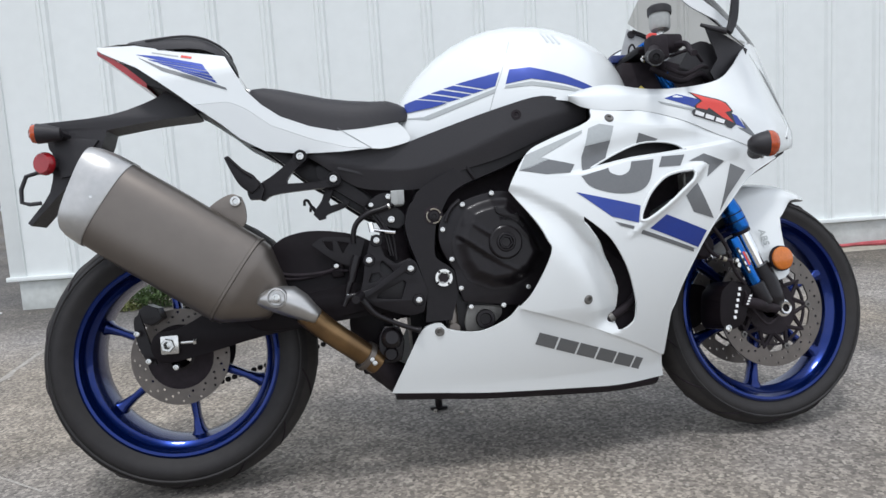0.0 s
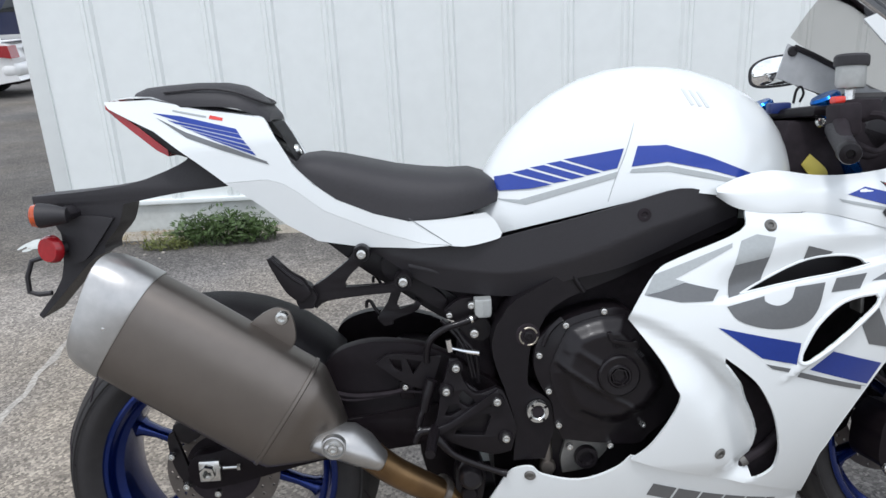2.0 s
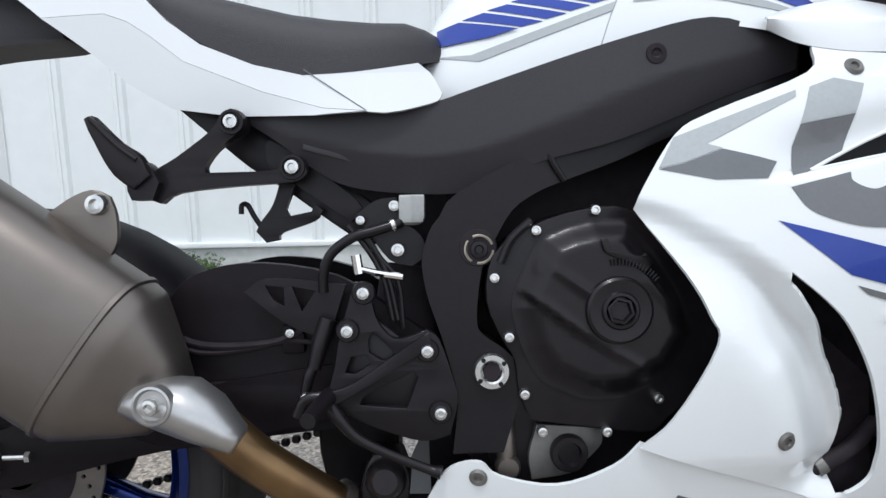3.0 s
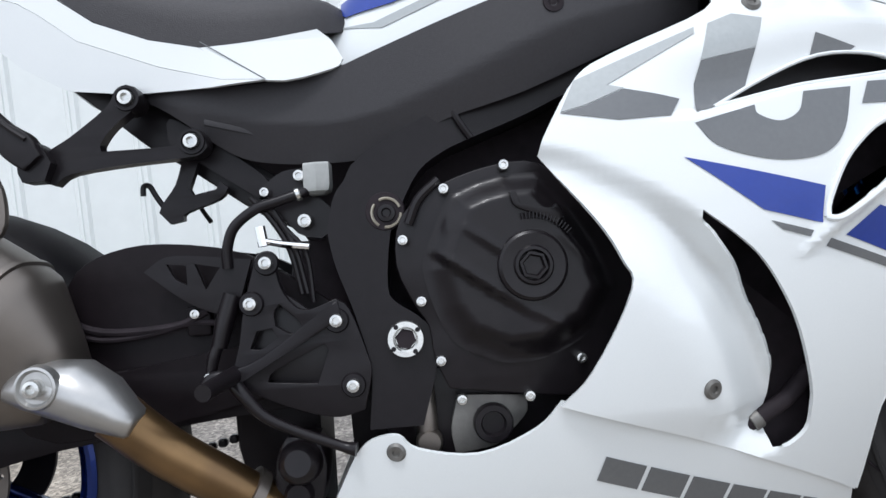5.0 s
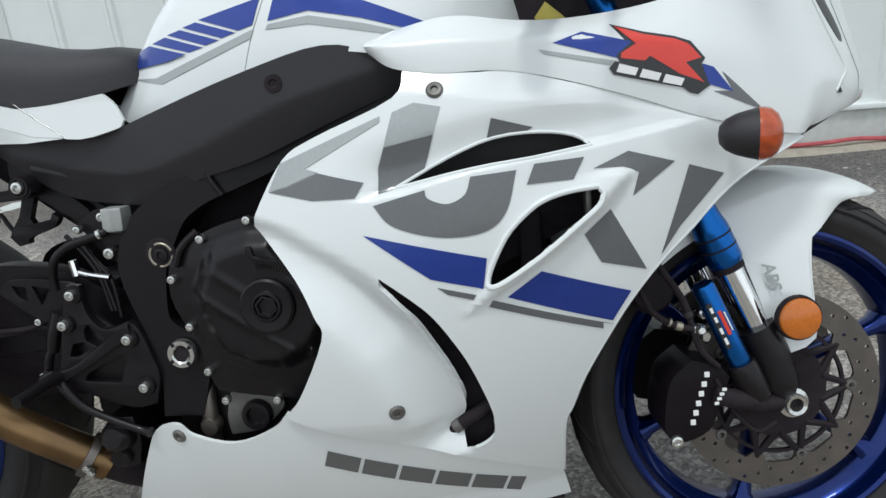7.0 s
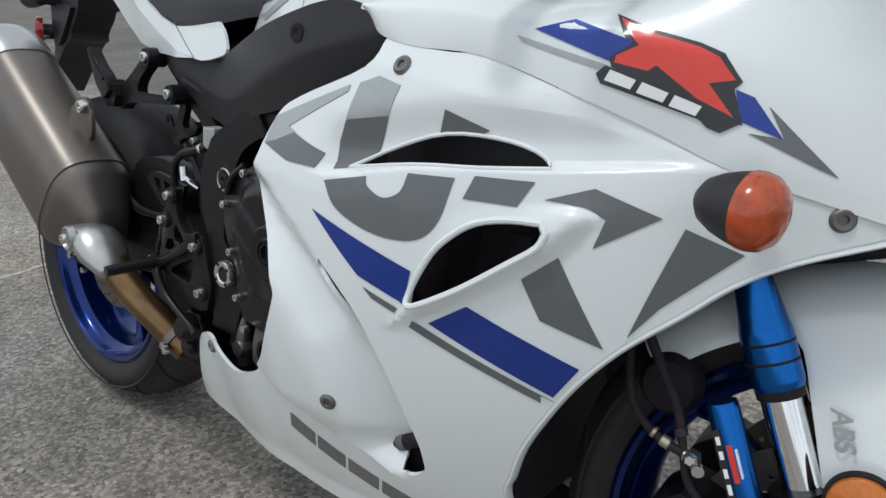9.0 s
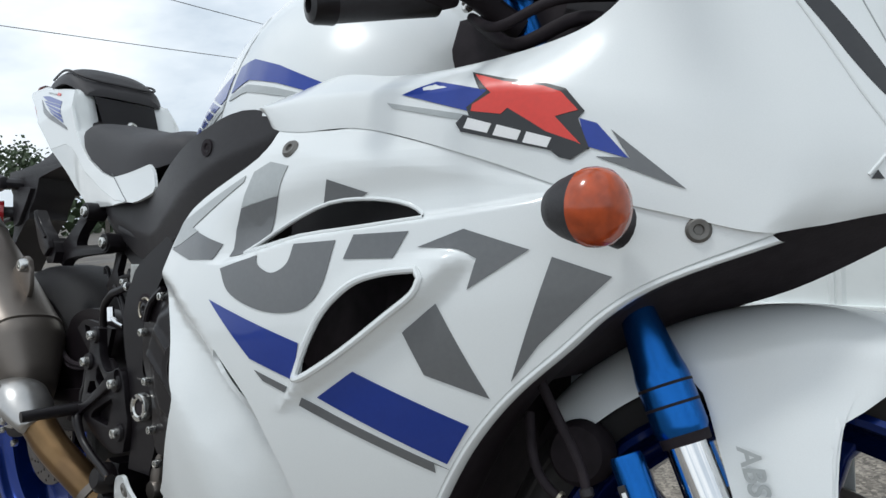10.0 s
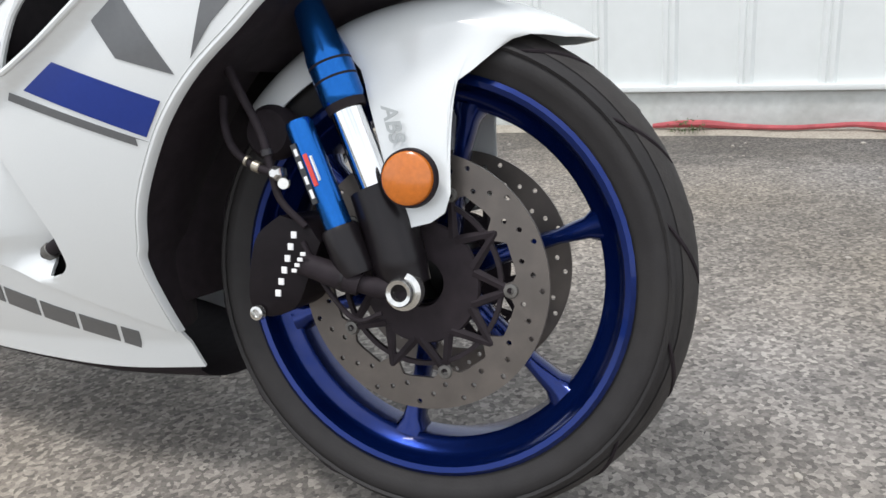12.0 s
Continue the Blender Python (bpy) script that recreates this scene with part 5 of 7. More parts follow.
def build_exhaust():
    a, b = Vector((-0.80, -0.192, 0.658)), Vector((-0.51, -0.186, 0.452))
    d = (b - a).normalized()
    up = (Vector((0, 0, 1)) - d * d.z).normalized()
    out = Vector((0, -1, 0))
    shape = []
    for k in range(48):
        c, q = math.cos(2 * math.pi * k / 48), math.sin(2 * math.pi * k / 48)
        shape.append(Vector((math.copysign(abs(c) ** 0.66, c), math.copysign(abs(q) ** 0.66, q))))
    def ring(at, sy, sz, tip=0.0):
        return [at + out * p.x * sy + up * p.y * sz + d * tip * p.y for p in shape]
    rows = [ring(a, 0.068, 0.098), ring(a.lerp(b, 0.3), 0.071, 0.101), ring(a.lerp(b, 0.86), 0.072, 0.101), ring(a.lerp(b, 0.94), 0.070, 0.097), ring(a.lerp(b, 0.97), 0.067, 0.090), ring(b + d * 0.035, 0.046, 0.058), ring(b + d * 0.06, 0.034, 0.038)]
    can = part("silencer", loft(rows), TITAN, bike, "brushed titanium silencer", sharp=62)
    part("weld_band", loft([ring(a.lerp(b, 0.875), 0.0705, 0.099), ring(a.lerp(b, 0.88), 0.0735, 0.1025), ring(a.lerp(b, 0.895), 0.0735, 0.1025), ring(a.lerp(b, 0.90), 0.0705, 0.099)], False), TITAN, can)
    rows = [ring(a + d * 0.014, 0.0702, 0.1002), ring(a + d * 0.010, 0.0712, 0.1015), ring(a - d * 0.025, 0.070, 0.0995, -0.003), ring(a - d * 0.050, 0.066, 0.094, -0.010), ring(a - d * 0.064, 0.060, 0.086, -0.016), ring(a - d * 0.067, 0.050, 0.074, -0.016), ring(a - d * 0.04, 0.042, 0.063, -0.012)]
    cap = part("end_cap", loft(rows, closed=True), ALU, can, "cast aluminium silencer end cap", sharp=40)
    part("outlet", loft([ring(a - d * 0.045, 0.040, 0.061, -0.012), ring(a - d * 0.02, 0.03, 0.05)]), DARK, can)
    for s in (-0.7, 0.0, 0.7):
        p = a + out * 0.068 * math.cos(s) + up * 0.1 * math.sin(s)
        part("rivet", lathe([(0, 0.003), (0.003, 0.0025), (0.004, 0), (0, 0)], p - d * 0.01, out * math.cos(s) + up * math.sin(s), 10), STEEL, can)
    part("mount_tab", prism([(-0.60, 0.63), (-0.572, 0.65), (-0.545, 0.66), (-0.525, 0.652), (-0.518, 0.63), (-0.518, 0.60), (-0.53, 0.58)], -0.178, -0.170, 0.002), TITAN, can, "riveted titanium mounting tab")
    bolt((-0.537, -0.179, 0.643), 0.0125, can)
    # silver heat sleeve, tinted pipe and the black lower pipe
    s = part("pipe_sleeve", loft([[Vector((x, -0.215 + 0.042 * min(1.0, k + 0.15) * math.cos(t), z)) + 0.034 * k * math.sin(t) * Vector((0.55, 0, 0.83)) for t in (2 * math.pi * i / 28 for i in range(28))] for x, z, k in ((-0.496, 0.434, 0.45), (-0.491, 0.433, 0.64), (-0.468, 0.430, 0.86), (-0.440, 0.423, 1.0), (-0.412, 0.407, 0.86), (-0.390, 0.390, 0.60), (-0.380, 0.383, 0.50), (-0.377, 0.381, 0.38))]), ALU, can, "brushed metal pipe clamp cover")
    part("bolt_dish", lathe([(0.0225, -0.008), (0.0205, 0.0018), (0.018, 0.0025), (0.0155, -0.0012), (0.0, -0.0012)], (-0.457, -0.2565, 0.431), (-0.05, -1, 0.02), 28), ALU, s)
    bolt((-0.457, -0.2585, 0.431), 0.0095, s)
    part("link_pipe", tube([(-0.405, -0.207, 0.394), (-0.36, -0.195, 0.35), (-0.30, -0.17, 0.30), (-0.26, -0.15, 0.265)], [0.027, 0.026, 0.026, 0.027], 20), BRONZE, bike, "heat-tinted exhaust link pipe")
    part("pipe_flange", lathe([(0.027, -0.008), (0.034, -0.006), (0.034, 0.006), (0.027, 0.008)], (-0.283, -0.158, 0.283), (0.75, 0.3, -0.6), 20), TITAN, bike)
    part("collector", tube([(-0.27, -0.145, 0.272), (-0.235, -0.105, 0.236), (-0.17, -0.05, 0.198), (0.0, 0.0, 0.185)], [0.028, 0.032, 0.04, 0.045], 20), DARK, bike, "black exhaust collector under the engine")
    part("exhaust_valve", join(lathe([(0, 0.026), (0.014, 0.026), (0.021, 0.02), (0.024, 0.01), (0.024, -0.02), (0, -0.02)], (-0.224, -0.165, 0.318), (0, -1, 0.15), 24), prism([(-0.25, 0.325), (-0.238, 0.345), (-0.205, 0.342), (-0.196, 0.31), (-0.205, 0.268), (-0.24, 0.262), (-0.254, 0.285)], -0.165, -0.11, 0.01), lathe([(0, 0.012), (0.012, 0.012), (0.016, 0.006), (0.016, -0.01), (0, -0.01)], (-0.228, -0.165, 0.284), (0, -1, 0), 18)), ENGINE, bike, "black exhaust valve housing")
    for x, z in ((-0.27, 0.278), (-0.265, 0.27)):
        bolt((x, -0.19, z), 0.006, bike)
    part("side_stand", tube([(-0.10, 0.12, 0.25), (-0.095, 0.24, 0.14), (-0.086, 0.352, 0.056)], 0.011, 10), FRAME, bike, "black side stand")
    part("stand_foot", box(-0.112, -0.062, 0.335, 0.372, 0.051, 0.059, 0.003), FRAME, bike)


def drilled_disc(r_out, r_in, lugs, origin):
    """Ring with drilled holes and, where lugs are asked for, fixing tabs on its inner edge."""
    bm = bmesh.new()

    def loop(points):
        vs = [bm.verts.new((x, -0.0025, z)) for x, z in points]
        for i, v in enumerate(vs):
            bm.edges.new((v, vs[i - 1]))

    loop([(math.cos(a) * r_out, math.sin(a) * r_out) for a in (2 * math.pi * i / 96 for i in range(96))])
    inner = []
    if lugs:
        for k in range(lugs):
            a = radians(-1 + 360 / lugs * k)
            tips = ((-0.15, 0), (-0.095, 0.004), (-0.055, 0.016), (0.0, 0.0195), (0.055, 0.016), (0.095, 0.004), (0.15, 0), (0.235, 0)) if k % 2 == 0 else ((-0.15, 0), (-0.13, 0.002), (-0.02, 0.017), (0.02, 0.017), (0.13, 0.002), (0.15, 0), (0.235, 0))
            inner += [(math.cos(a + q) * (r_in - e), math.sin(a + q) * (r_in - e)) for q, e in tips]
    else:
        inner = [(math.cos(a) * r_in, math.sin(a) * r_in) for a in (2 * math.pi * i / 72 for i in range(72))]
    loop(inner)
    for k in range(48):
        a = 2 * math.pi * k / 48
        r = r_out - (0.008, 0.0175, 0.027)[k % 3]
        loop([(math.cos(a) * r + math.cos(q) * 0.0031, math.sin(a) * r + math.sin(q) * 0.0031) for q in (2 * math.pi * i / 8 for i in range(8))])
    bmesh.ops.triangle_fill(bm, edges=bm.edges[:], use_beauty=True, use_dissolve=False)
    out = bmesh.ops.extrude_face_region(bm, geom=bm.faces[:])
    bmesh.ops.translate(bm, vec=(0, 0.005, 0), verts=[v for v in out["geom"] if isinstance(v, bmesh.types.BMVert)])
    bmesh.ops.recalc_face_normals(bm, faces=bm.faces[:])
    bmesh.ops.translate(bm, vec=origin, verts=bm.verts[:])
    return bm


def wheel(name, at, R, width, rim_w, spoke0, turn, tyre_label, disc_r, disc_y, rr, drive=False):
    """A six-spoke wheel with its tyre and brake discs; the axle lies along y."""
    o = Vector(at)
    hw = width / 2
    prof = []
    for t in lin(-1, 1, 25):
        a = t * radians(112)
        y = hw * math.sin(a) * (1.0 if abs(t) < 0.85 else 0.97)
        r = R - (R - rr - 0.012) * (1 - math.cos(a)) / (1 - math.cos(radians(112)))
        prof.append((r, y))
    prof = [(rr - 0.006, -rim_w / 2 + 0.004)] + prof + [(rr - 0.006, rim_w / 2 - 0.004)]
    half = [(rr + 0.004, -rim_w / 2 - 0.004), (rr - 0.001, -rim_w / 2 - 0.007), (rr - 0.007, -rim_w / 2 - 0.005), (rr - 0.010, -rim_w / 2 + 0.001), (rr - 0.012, -rim_w / 2 + 0.010), (rr - 0.017, -rim_w / 2 + 0.017), (rr - 0.027, -rim_w / 2 + 0.024), (rr - 0.032, -rim_w / 5)]
    rim = half + [(rr - 0.034, 0)] + [(r, -y) for r, y in half[::-1]] + [(rr - 0.012, rim_w / 4), (rr - 0.018, 0), (rr - 0.012, -rim_w / 4)]
    w = part(name, lathe(rim, o, (0, 1, 0), 72, True), BLUE, bike, "deep blue cast wheel rim", turn)
    part("tyre", lathe(prof, o, (0, 1, 0), 80), RUBBER, w, tyre_label, turn)
    # worn running surface; raised dark strips paint the shade of its slanted grooves
    def tyre_at(t, a, lift):
        b = t * radians(112)
        r = R - (R - rr - 0.012) * (1 - math.cos(b)) / (1 - math.cos(radians(112))) + lift
        return o + Vector((math.cos(a) * r, hw * math.sin(b) * (1 + lift / hw), math.sin(a) * r))
    band = [[tyre_at(t, 2 * math.pi * k / 80, 0.0007) for t in lin(-0.46, 0.46, 13)] for k in range(81)]
    part("tread", loft(band, closed=False), TREAD, w, "dusty worn tread", turn)
    for k in range(14):
        for s in (-1, 1):
            a = 2 * math.pi * (k + (0.5 if s > 0 else 0.0)) / 14
            part("groove_strip", tube([tyre_at(s * t, a + 0.42 * t + 0.1 * t * t, 0.0004) for t in lin(0.08, 0.62, 8)], [0.0012, 0.0022, 0.0026, 0.0028, 0.0028, 0.0026, 0.002, 0.0012], 6, 1), DARK, w, "", turn)
    # moulded ring lines of the tyre wall
    for f, y in ((0.35, 0.90), (0.62, 0.995)):
        r = rr + (R - rr) * f
        part("tyre_ring", lathe([(r - 0.003, -hw * y - 0.0), (r, -hw * y - 0.0022), (r + 0.003, -hw * y)], o, (0, 1, 0), 72), RUBBER, w, "", turn)
    part("hub", lathe([(0.025, -0.06), (0.042, -0.055), (0.048, -0.02), (0.048, 0.02), (0.042, 0.055), (0.025, 0.06)], o, (0, 1, 0), 32), ENGINE, w, "", turn)
    for k in range(6):
        a = radians(spoke0 + 60 * k)
        rad, tan = Vector((math.cos(a), 0, math.sin(a))), Vector((-math.sin(a), 0, math.cos(a)))
        rings = []
        for r, sw, sy, off in ((0.04, 0.017, 0.022, 0.0), (0.09, 0.011, 0.019, 0.0), (0.15, 0.009, 0.017, 0.0), (rr - 0.044, 0.013, 0.02, 0.0), (rr - 0.027, 0.024, 0.026, 0.0)):
            rings.append([o + rad * r + tan * sw * math.copysign(abs(math.cos(t)) ** 0.7, math.cos(t)) + Vector((0, 1, 0)) * (sy * math.copysign(abs(math.sin(t)) ** 0.7, math.sin(t)) + off) for t in (2 * math.pi * i / 12 for i in range(12))])
        part("spoke", loft(rings), BLUE, w, "", turn)
    for y in disc_y:
        oo = o + Vector((0, y, 0))
        s = -1 if y < 0 else 1
        hub_r = disc_r - 0.036
        d = part("brake_disc", drilled_disc(disc_r, hub_r, 0 if drive else 10, oo), DISC, w, "drilled steel brake disc", turn)
        if not drive:
            for k in range(10):
                a = radians(-1 + 36 * k)
                rad, tan = Vector((math.cos(a), 0, math.sin(a))), Vector((-math.sin(a), 0, math.cos(a)))
                tip = oo + rad * (hub_r - 0.006)
                for s2 in (-0.30, 0.26):
                    base = oo + (rad * math.cos(s2) + tan * math.sin(s2)) * 0.064
                    part("disc_arm", tube([base, tip], [0.0062, 0.0045], 6, 1), DARK, d, "", turn)
                if k % 2 == 0:
                    part("disc_bobbin", lathe([(0, 0.003), (0.003, 0.003), (0.004, 0.0055), (0.0075, 0.005), (0.0085, 0.003), (0.0085, -0.004), (0, -0.004)], tip, (0, s, 0), 16), CASE, d, "bright disc bobbin", turn)
                else:
                    part("disc_button", lathe([(0, 0.0036), (0.0022, 0.0036), (0.0026, 0.002), (0, 0.002)], tip, (0, s, 0), 8), DARK, d, "", turn)
            part("carrier_ring", lathe([(0.0905, -0.003), (0.0955, -0.003), (0.0955, 0.003), (0.0905, 0.003)], oo, (0, 1, 0), 48, True), DARK, d, "", turn)
            part("disc_carrier", lathe([(0.028, -0.004), (0.068, -0.004), (0.07, 0.0), (0.068, 0.004), (0.028, 0.004)], oo, (0, 1, 0), 40, True), DARK, d, "", turn)
        else:
            part("disc_carrier", lathe([(0.03, -0.003), (hub_r, -0.003), (hub_r, 0.003), (0.03, 0.003)], oo, (0, 1, 0), 40, True), DARK, d, "", turn)
    return w


def build_wheels():
    rear = wheel("rear_wheel", (-0.705, 0, 0.308), 0.308, 0.19, 0.155, 276, None, "wide black sport tyre", 0.11, [-0.055], 0.222, True)
    part("axle_block", box(-0.728, -0.688, -0.136, -0.12, 0.322, 0.364, 0.004), STEEL, bike, "zinc chain adjuster block")
    part("axle_nut", lathe([(0.009, 0.012), (0.014, 0.012), (0.0155, 0.009), (0.0155, 0.0), (0.009, 0)], (-0.71, -0.135, 0.343), (0, -1, 0), 6), STEEL, bike)
    part("adjuster_bolt", join(tube([(-0.685, -0.126, 0.345), (-0.655, -0.126, 0.345)], 0.0035, 8, 1), lathe([(0, 0.004), (0.007, 0.004), (0.007, -0.002), (0, -0.002)], (-0.656, -0.126, 0.345), (1, 0, 0), 6)), STEEL, bike)
    front = wheel("front_wheel", (0.716, 0, 0.298), 0.293, 0.114, 0.095, 20, STEER, "black sport tyre with a worn tread", 0.146, [-0.066, 0.066], 0.229)
    return rear, front


def build_swingarm():
    arm = [(-0.745, 0.318), (-0.752, 0.345), (-0.735, 0.37), (-0.68, 0.38), (-0.60, 0.425), (-0.5, 0.50), (-0.47, 0.545), (-0.43, 0.565), (-0.37, 0.57), (-0.28, 0.552), (-0.2, 0.50), (-0.15, 0.46), (-0.14, 0.42), (-0.17, 0.38), (-0.32, 0.365), (-0.5, 0.345), (-0.64, 0.315), (-0.72, 0.302)]
    sw = part("swingarm", prism(arm, -0.125, -0.095, 0.008), SHADE_BLACK, bike, "black braced swingarm")
    part("swingarm", flip(prism(arm, -0.125, -0.095, 0.008)), SHADE_BLACK, bike, "black braced swingarm")
    part("arm_bridge", box(-0.36, -0.28, -0.1, 0.1, 0.42, 0.52, 0.02), SHADE_BLACK, bike)
    part("arm_rib", prism([(-0.56, 0.400), (-0.467, 0.424), (-0.39, 0.433), (-0.30, 0.445), (-0.22, 0.452), (-0.20, 0.40), (-0.32, 0.374), (-0.5, 0.354)], -0.133, -0.12, 0.004), SHADE_BLACK, sw)
    part("cable_saddle", box(-0.345, -0.318, -0.138, -0.122, 0.462, 0.496, 0.003), SHADE_BLACK, sw)
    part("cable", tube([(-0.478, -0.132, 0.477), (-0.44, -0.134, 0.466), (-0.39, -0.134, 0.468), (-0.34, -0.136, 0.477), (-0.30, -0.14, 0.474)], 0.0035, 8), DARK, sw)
    # two plain blocks added to keep the underside dark where ground would show
    part("lower_fill", prism([(-0.312, 0.40), (-0.315, 0.32), (-0.29, 0.23), (-0.215, 0.22), (-0.212, 0.40)], -0.07, 0.07, 0.008), SHADE_BLACK, bike, "black filler block where the suspension linkage sits")
    part("rear_fill", prism([(-0.176, 0.42), (-0.172, 0.23), (-0.06, 0.21), (-0.06, 0.42)], -0.08, 0.08, 0.012), SHADE_BLACK, bike, "black filler block behind the engine")
    part("guard_plate", prism([(-0.385, 0.538), (-0.36, 0.553), (-0.32, 0.551), (-0.266, 0.543), (-0.286, 0.484), (-0.306, 0.485), (-0.341, 0.502)], -0.15, -0.142, 0.003, True, [[(-0.360, 0.545), (-0.338, 0.542), (-0.338, 0.520), (-0.351, 0.528)], [(-0.329, 0.543), (-0.301, 0.537), (-0.318, 0.513)]]), FRAME, bike, "black guard plate with triangular cut-outs")
    part("brake_line", tube([(-0.50, -0.13, 0.50), (-0.44, -0.135, 0.475), (-0.36, -0.135, 0.475), (-0.32, -0.14, 0.49)], 0.0045, 8), DARK, bike)
    # hugger over the rear tyre
    rows = []
    for k in range(15):
        a = radians(40 + 8 * k)
        r = 0.325
        rows.append([Vector((-0.71 + math.cos(a) * (r + 0.012 - 0.05 * abs(t) ** 3), 0.105 * t, 0.312 + math.sin(a) * (r + 0.012 - 0.05 * abs(t) ** 3))) for t in lin(-1, 1, 13)])
    bm = loft(rows[0:9], closed=False)
    bmesh.ops.solidify(bm, geom=bm.faces[:], thickness=0.003)
    part("rear_hugger", bm, SATIN, bike, "black rear wheel hugger")
    cal = part("rear_caliper", prism([(-0.782, 0.40), (-0.776, 0.425), (-0.758, 0.434), (-0.735, 0.424), (-0.728, 0.40), (-0.752, 0.386)], -0.105, -0.06, 0.008), ENGINE, bike, "black rear brake caliper")
    part("caliper_bracket", prism([(-0.775, 0.415), (-0.788, 0.40), (-0.782, 0.345), (-0.762, 0.305), (-0.745, 0.30), (-0.755, 0.34), (-0.767, 0.385)], -0.108, -0.098, 0.004), ENGINE, cal)
    for x, z in ((-0.778, 0.372), (-0.757, 0.310), (-0.70, 0.292)):
        bolt((x, -0.122, z), 0.007, cal)
    # chain on the far side
    links = []
    for x in [-0.70 + 0.016 * k for k in range(34)]:
        for z0, z1 in ((0.21, 0.36), (0.41, 0.44)):
            z = z0 + (z1 - z0) * (x + 0.70) / 0.55
            links.append(box(x, x + 0.013, 0.082, 0.096, z - 0.006, z + 0.006, 0.003, 1))
    tagged(part("chain", join(*links), FRAME, bike, "greasy drive chain"), kind="stuff")
    part("sprocket", lathe([(0.06, -0.003), (0.105, -0.003), (0.105, 0.003), (0.06, 0.003)], (-0.71, 0.09, 0.312), (0, 1, 0), 44, True), FRAME, bike)


FORK = Vector((0.716, 0, 0.298))


def along(k, y=0.0, ahead=0.0):
    """A point k metres up the fork from the axle."""
    return FORK + STEER_AXIS * k + Vector((0.919, 0, 0.394)) * ahead + Vector((0, y, 0))


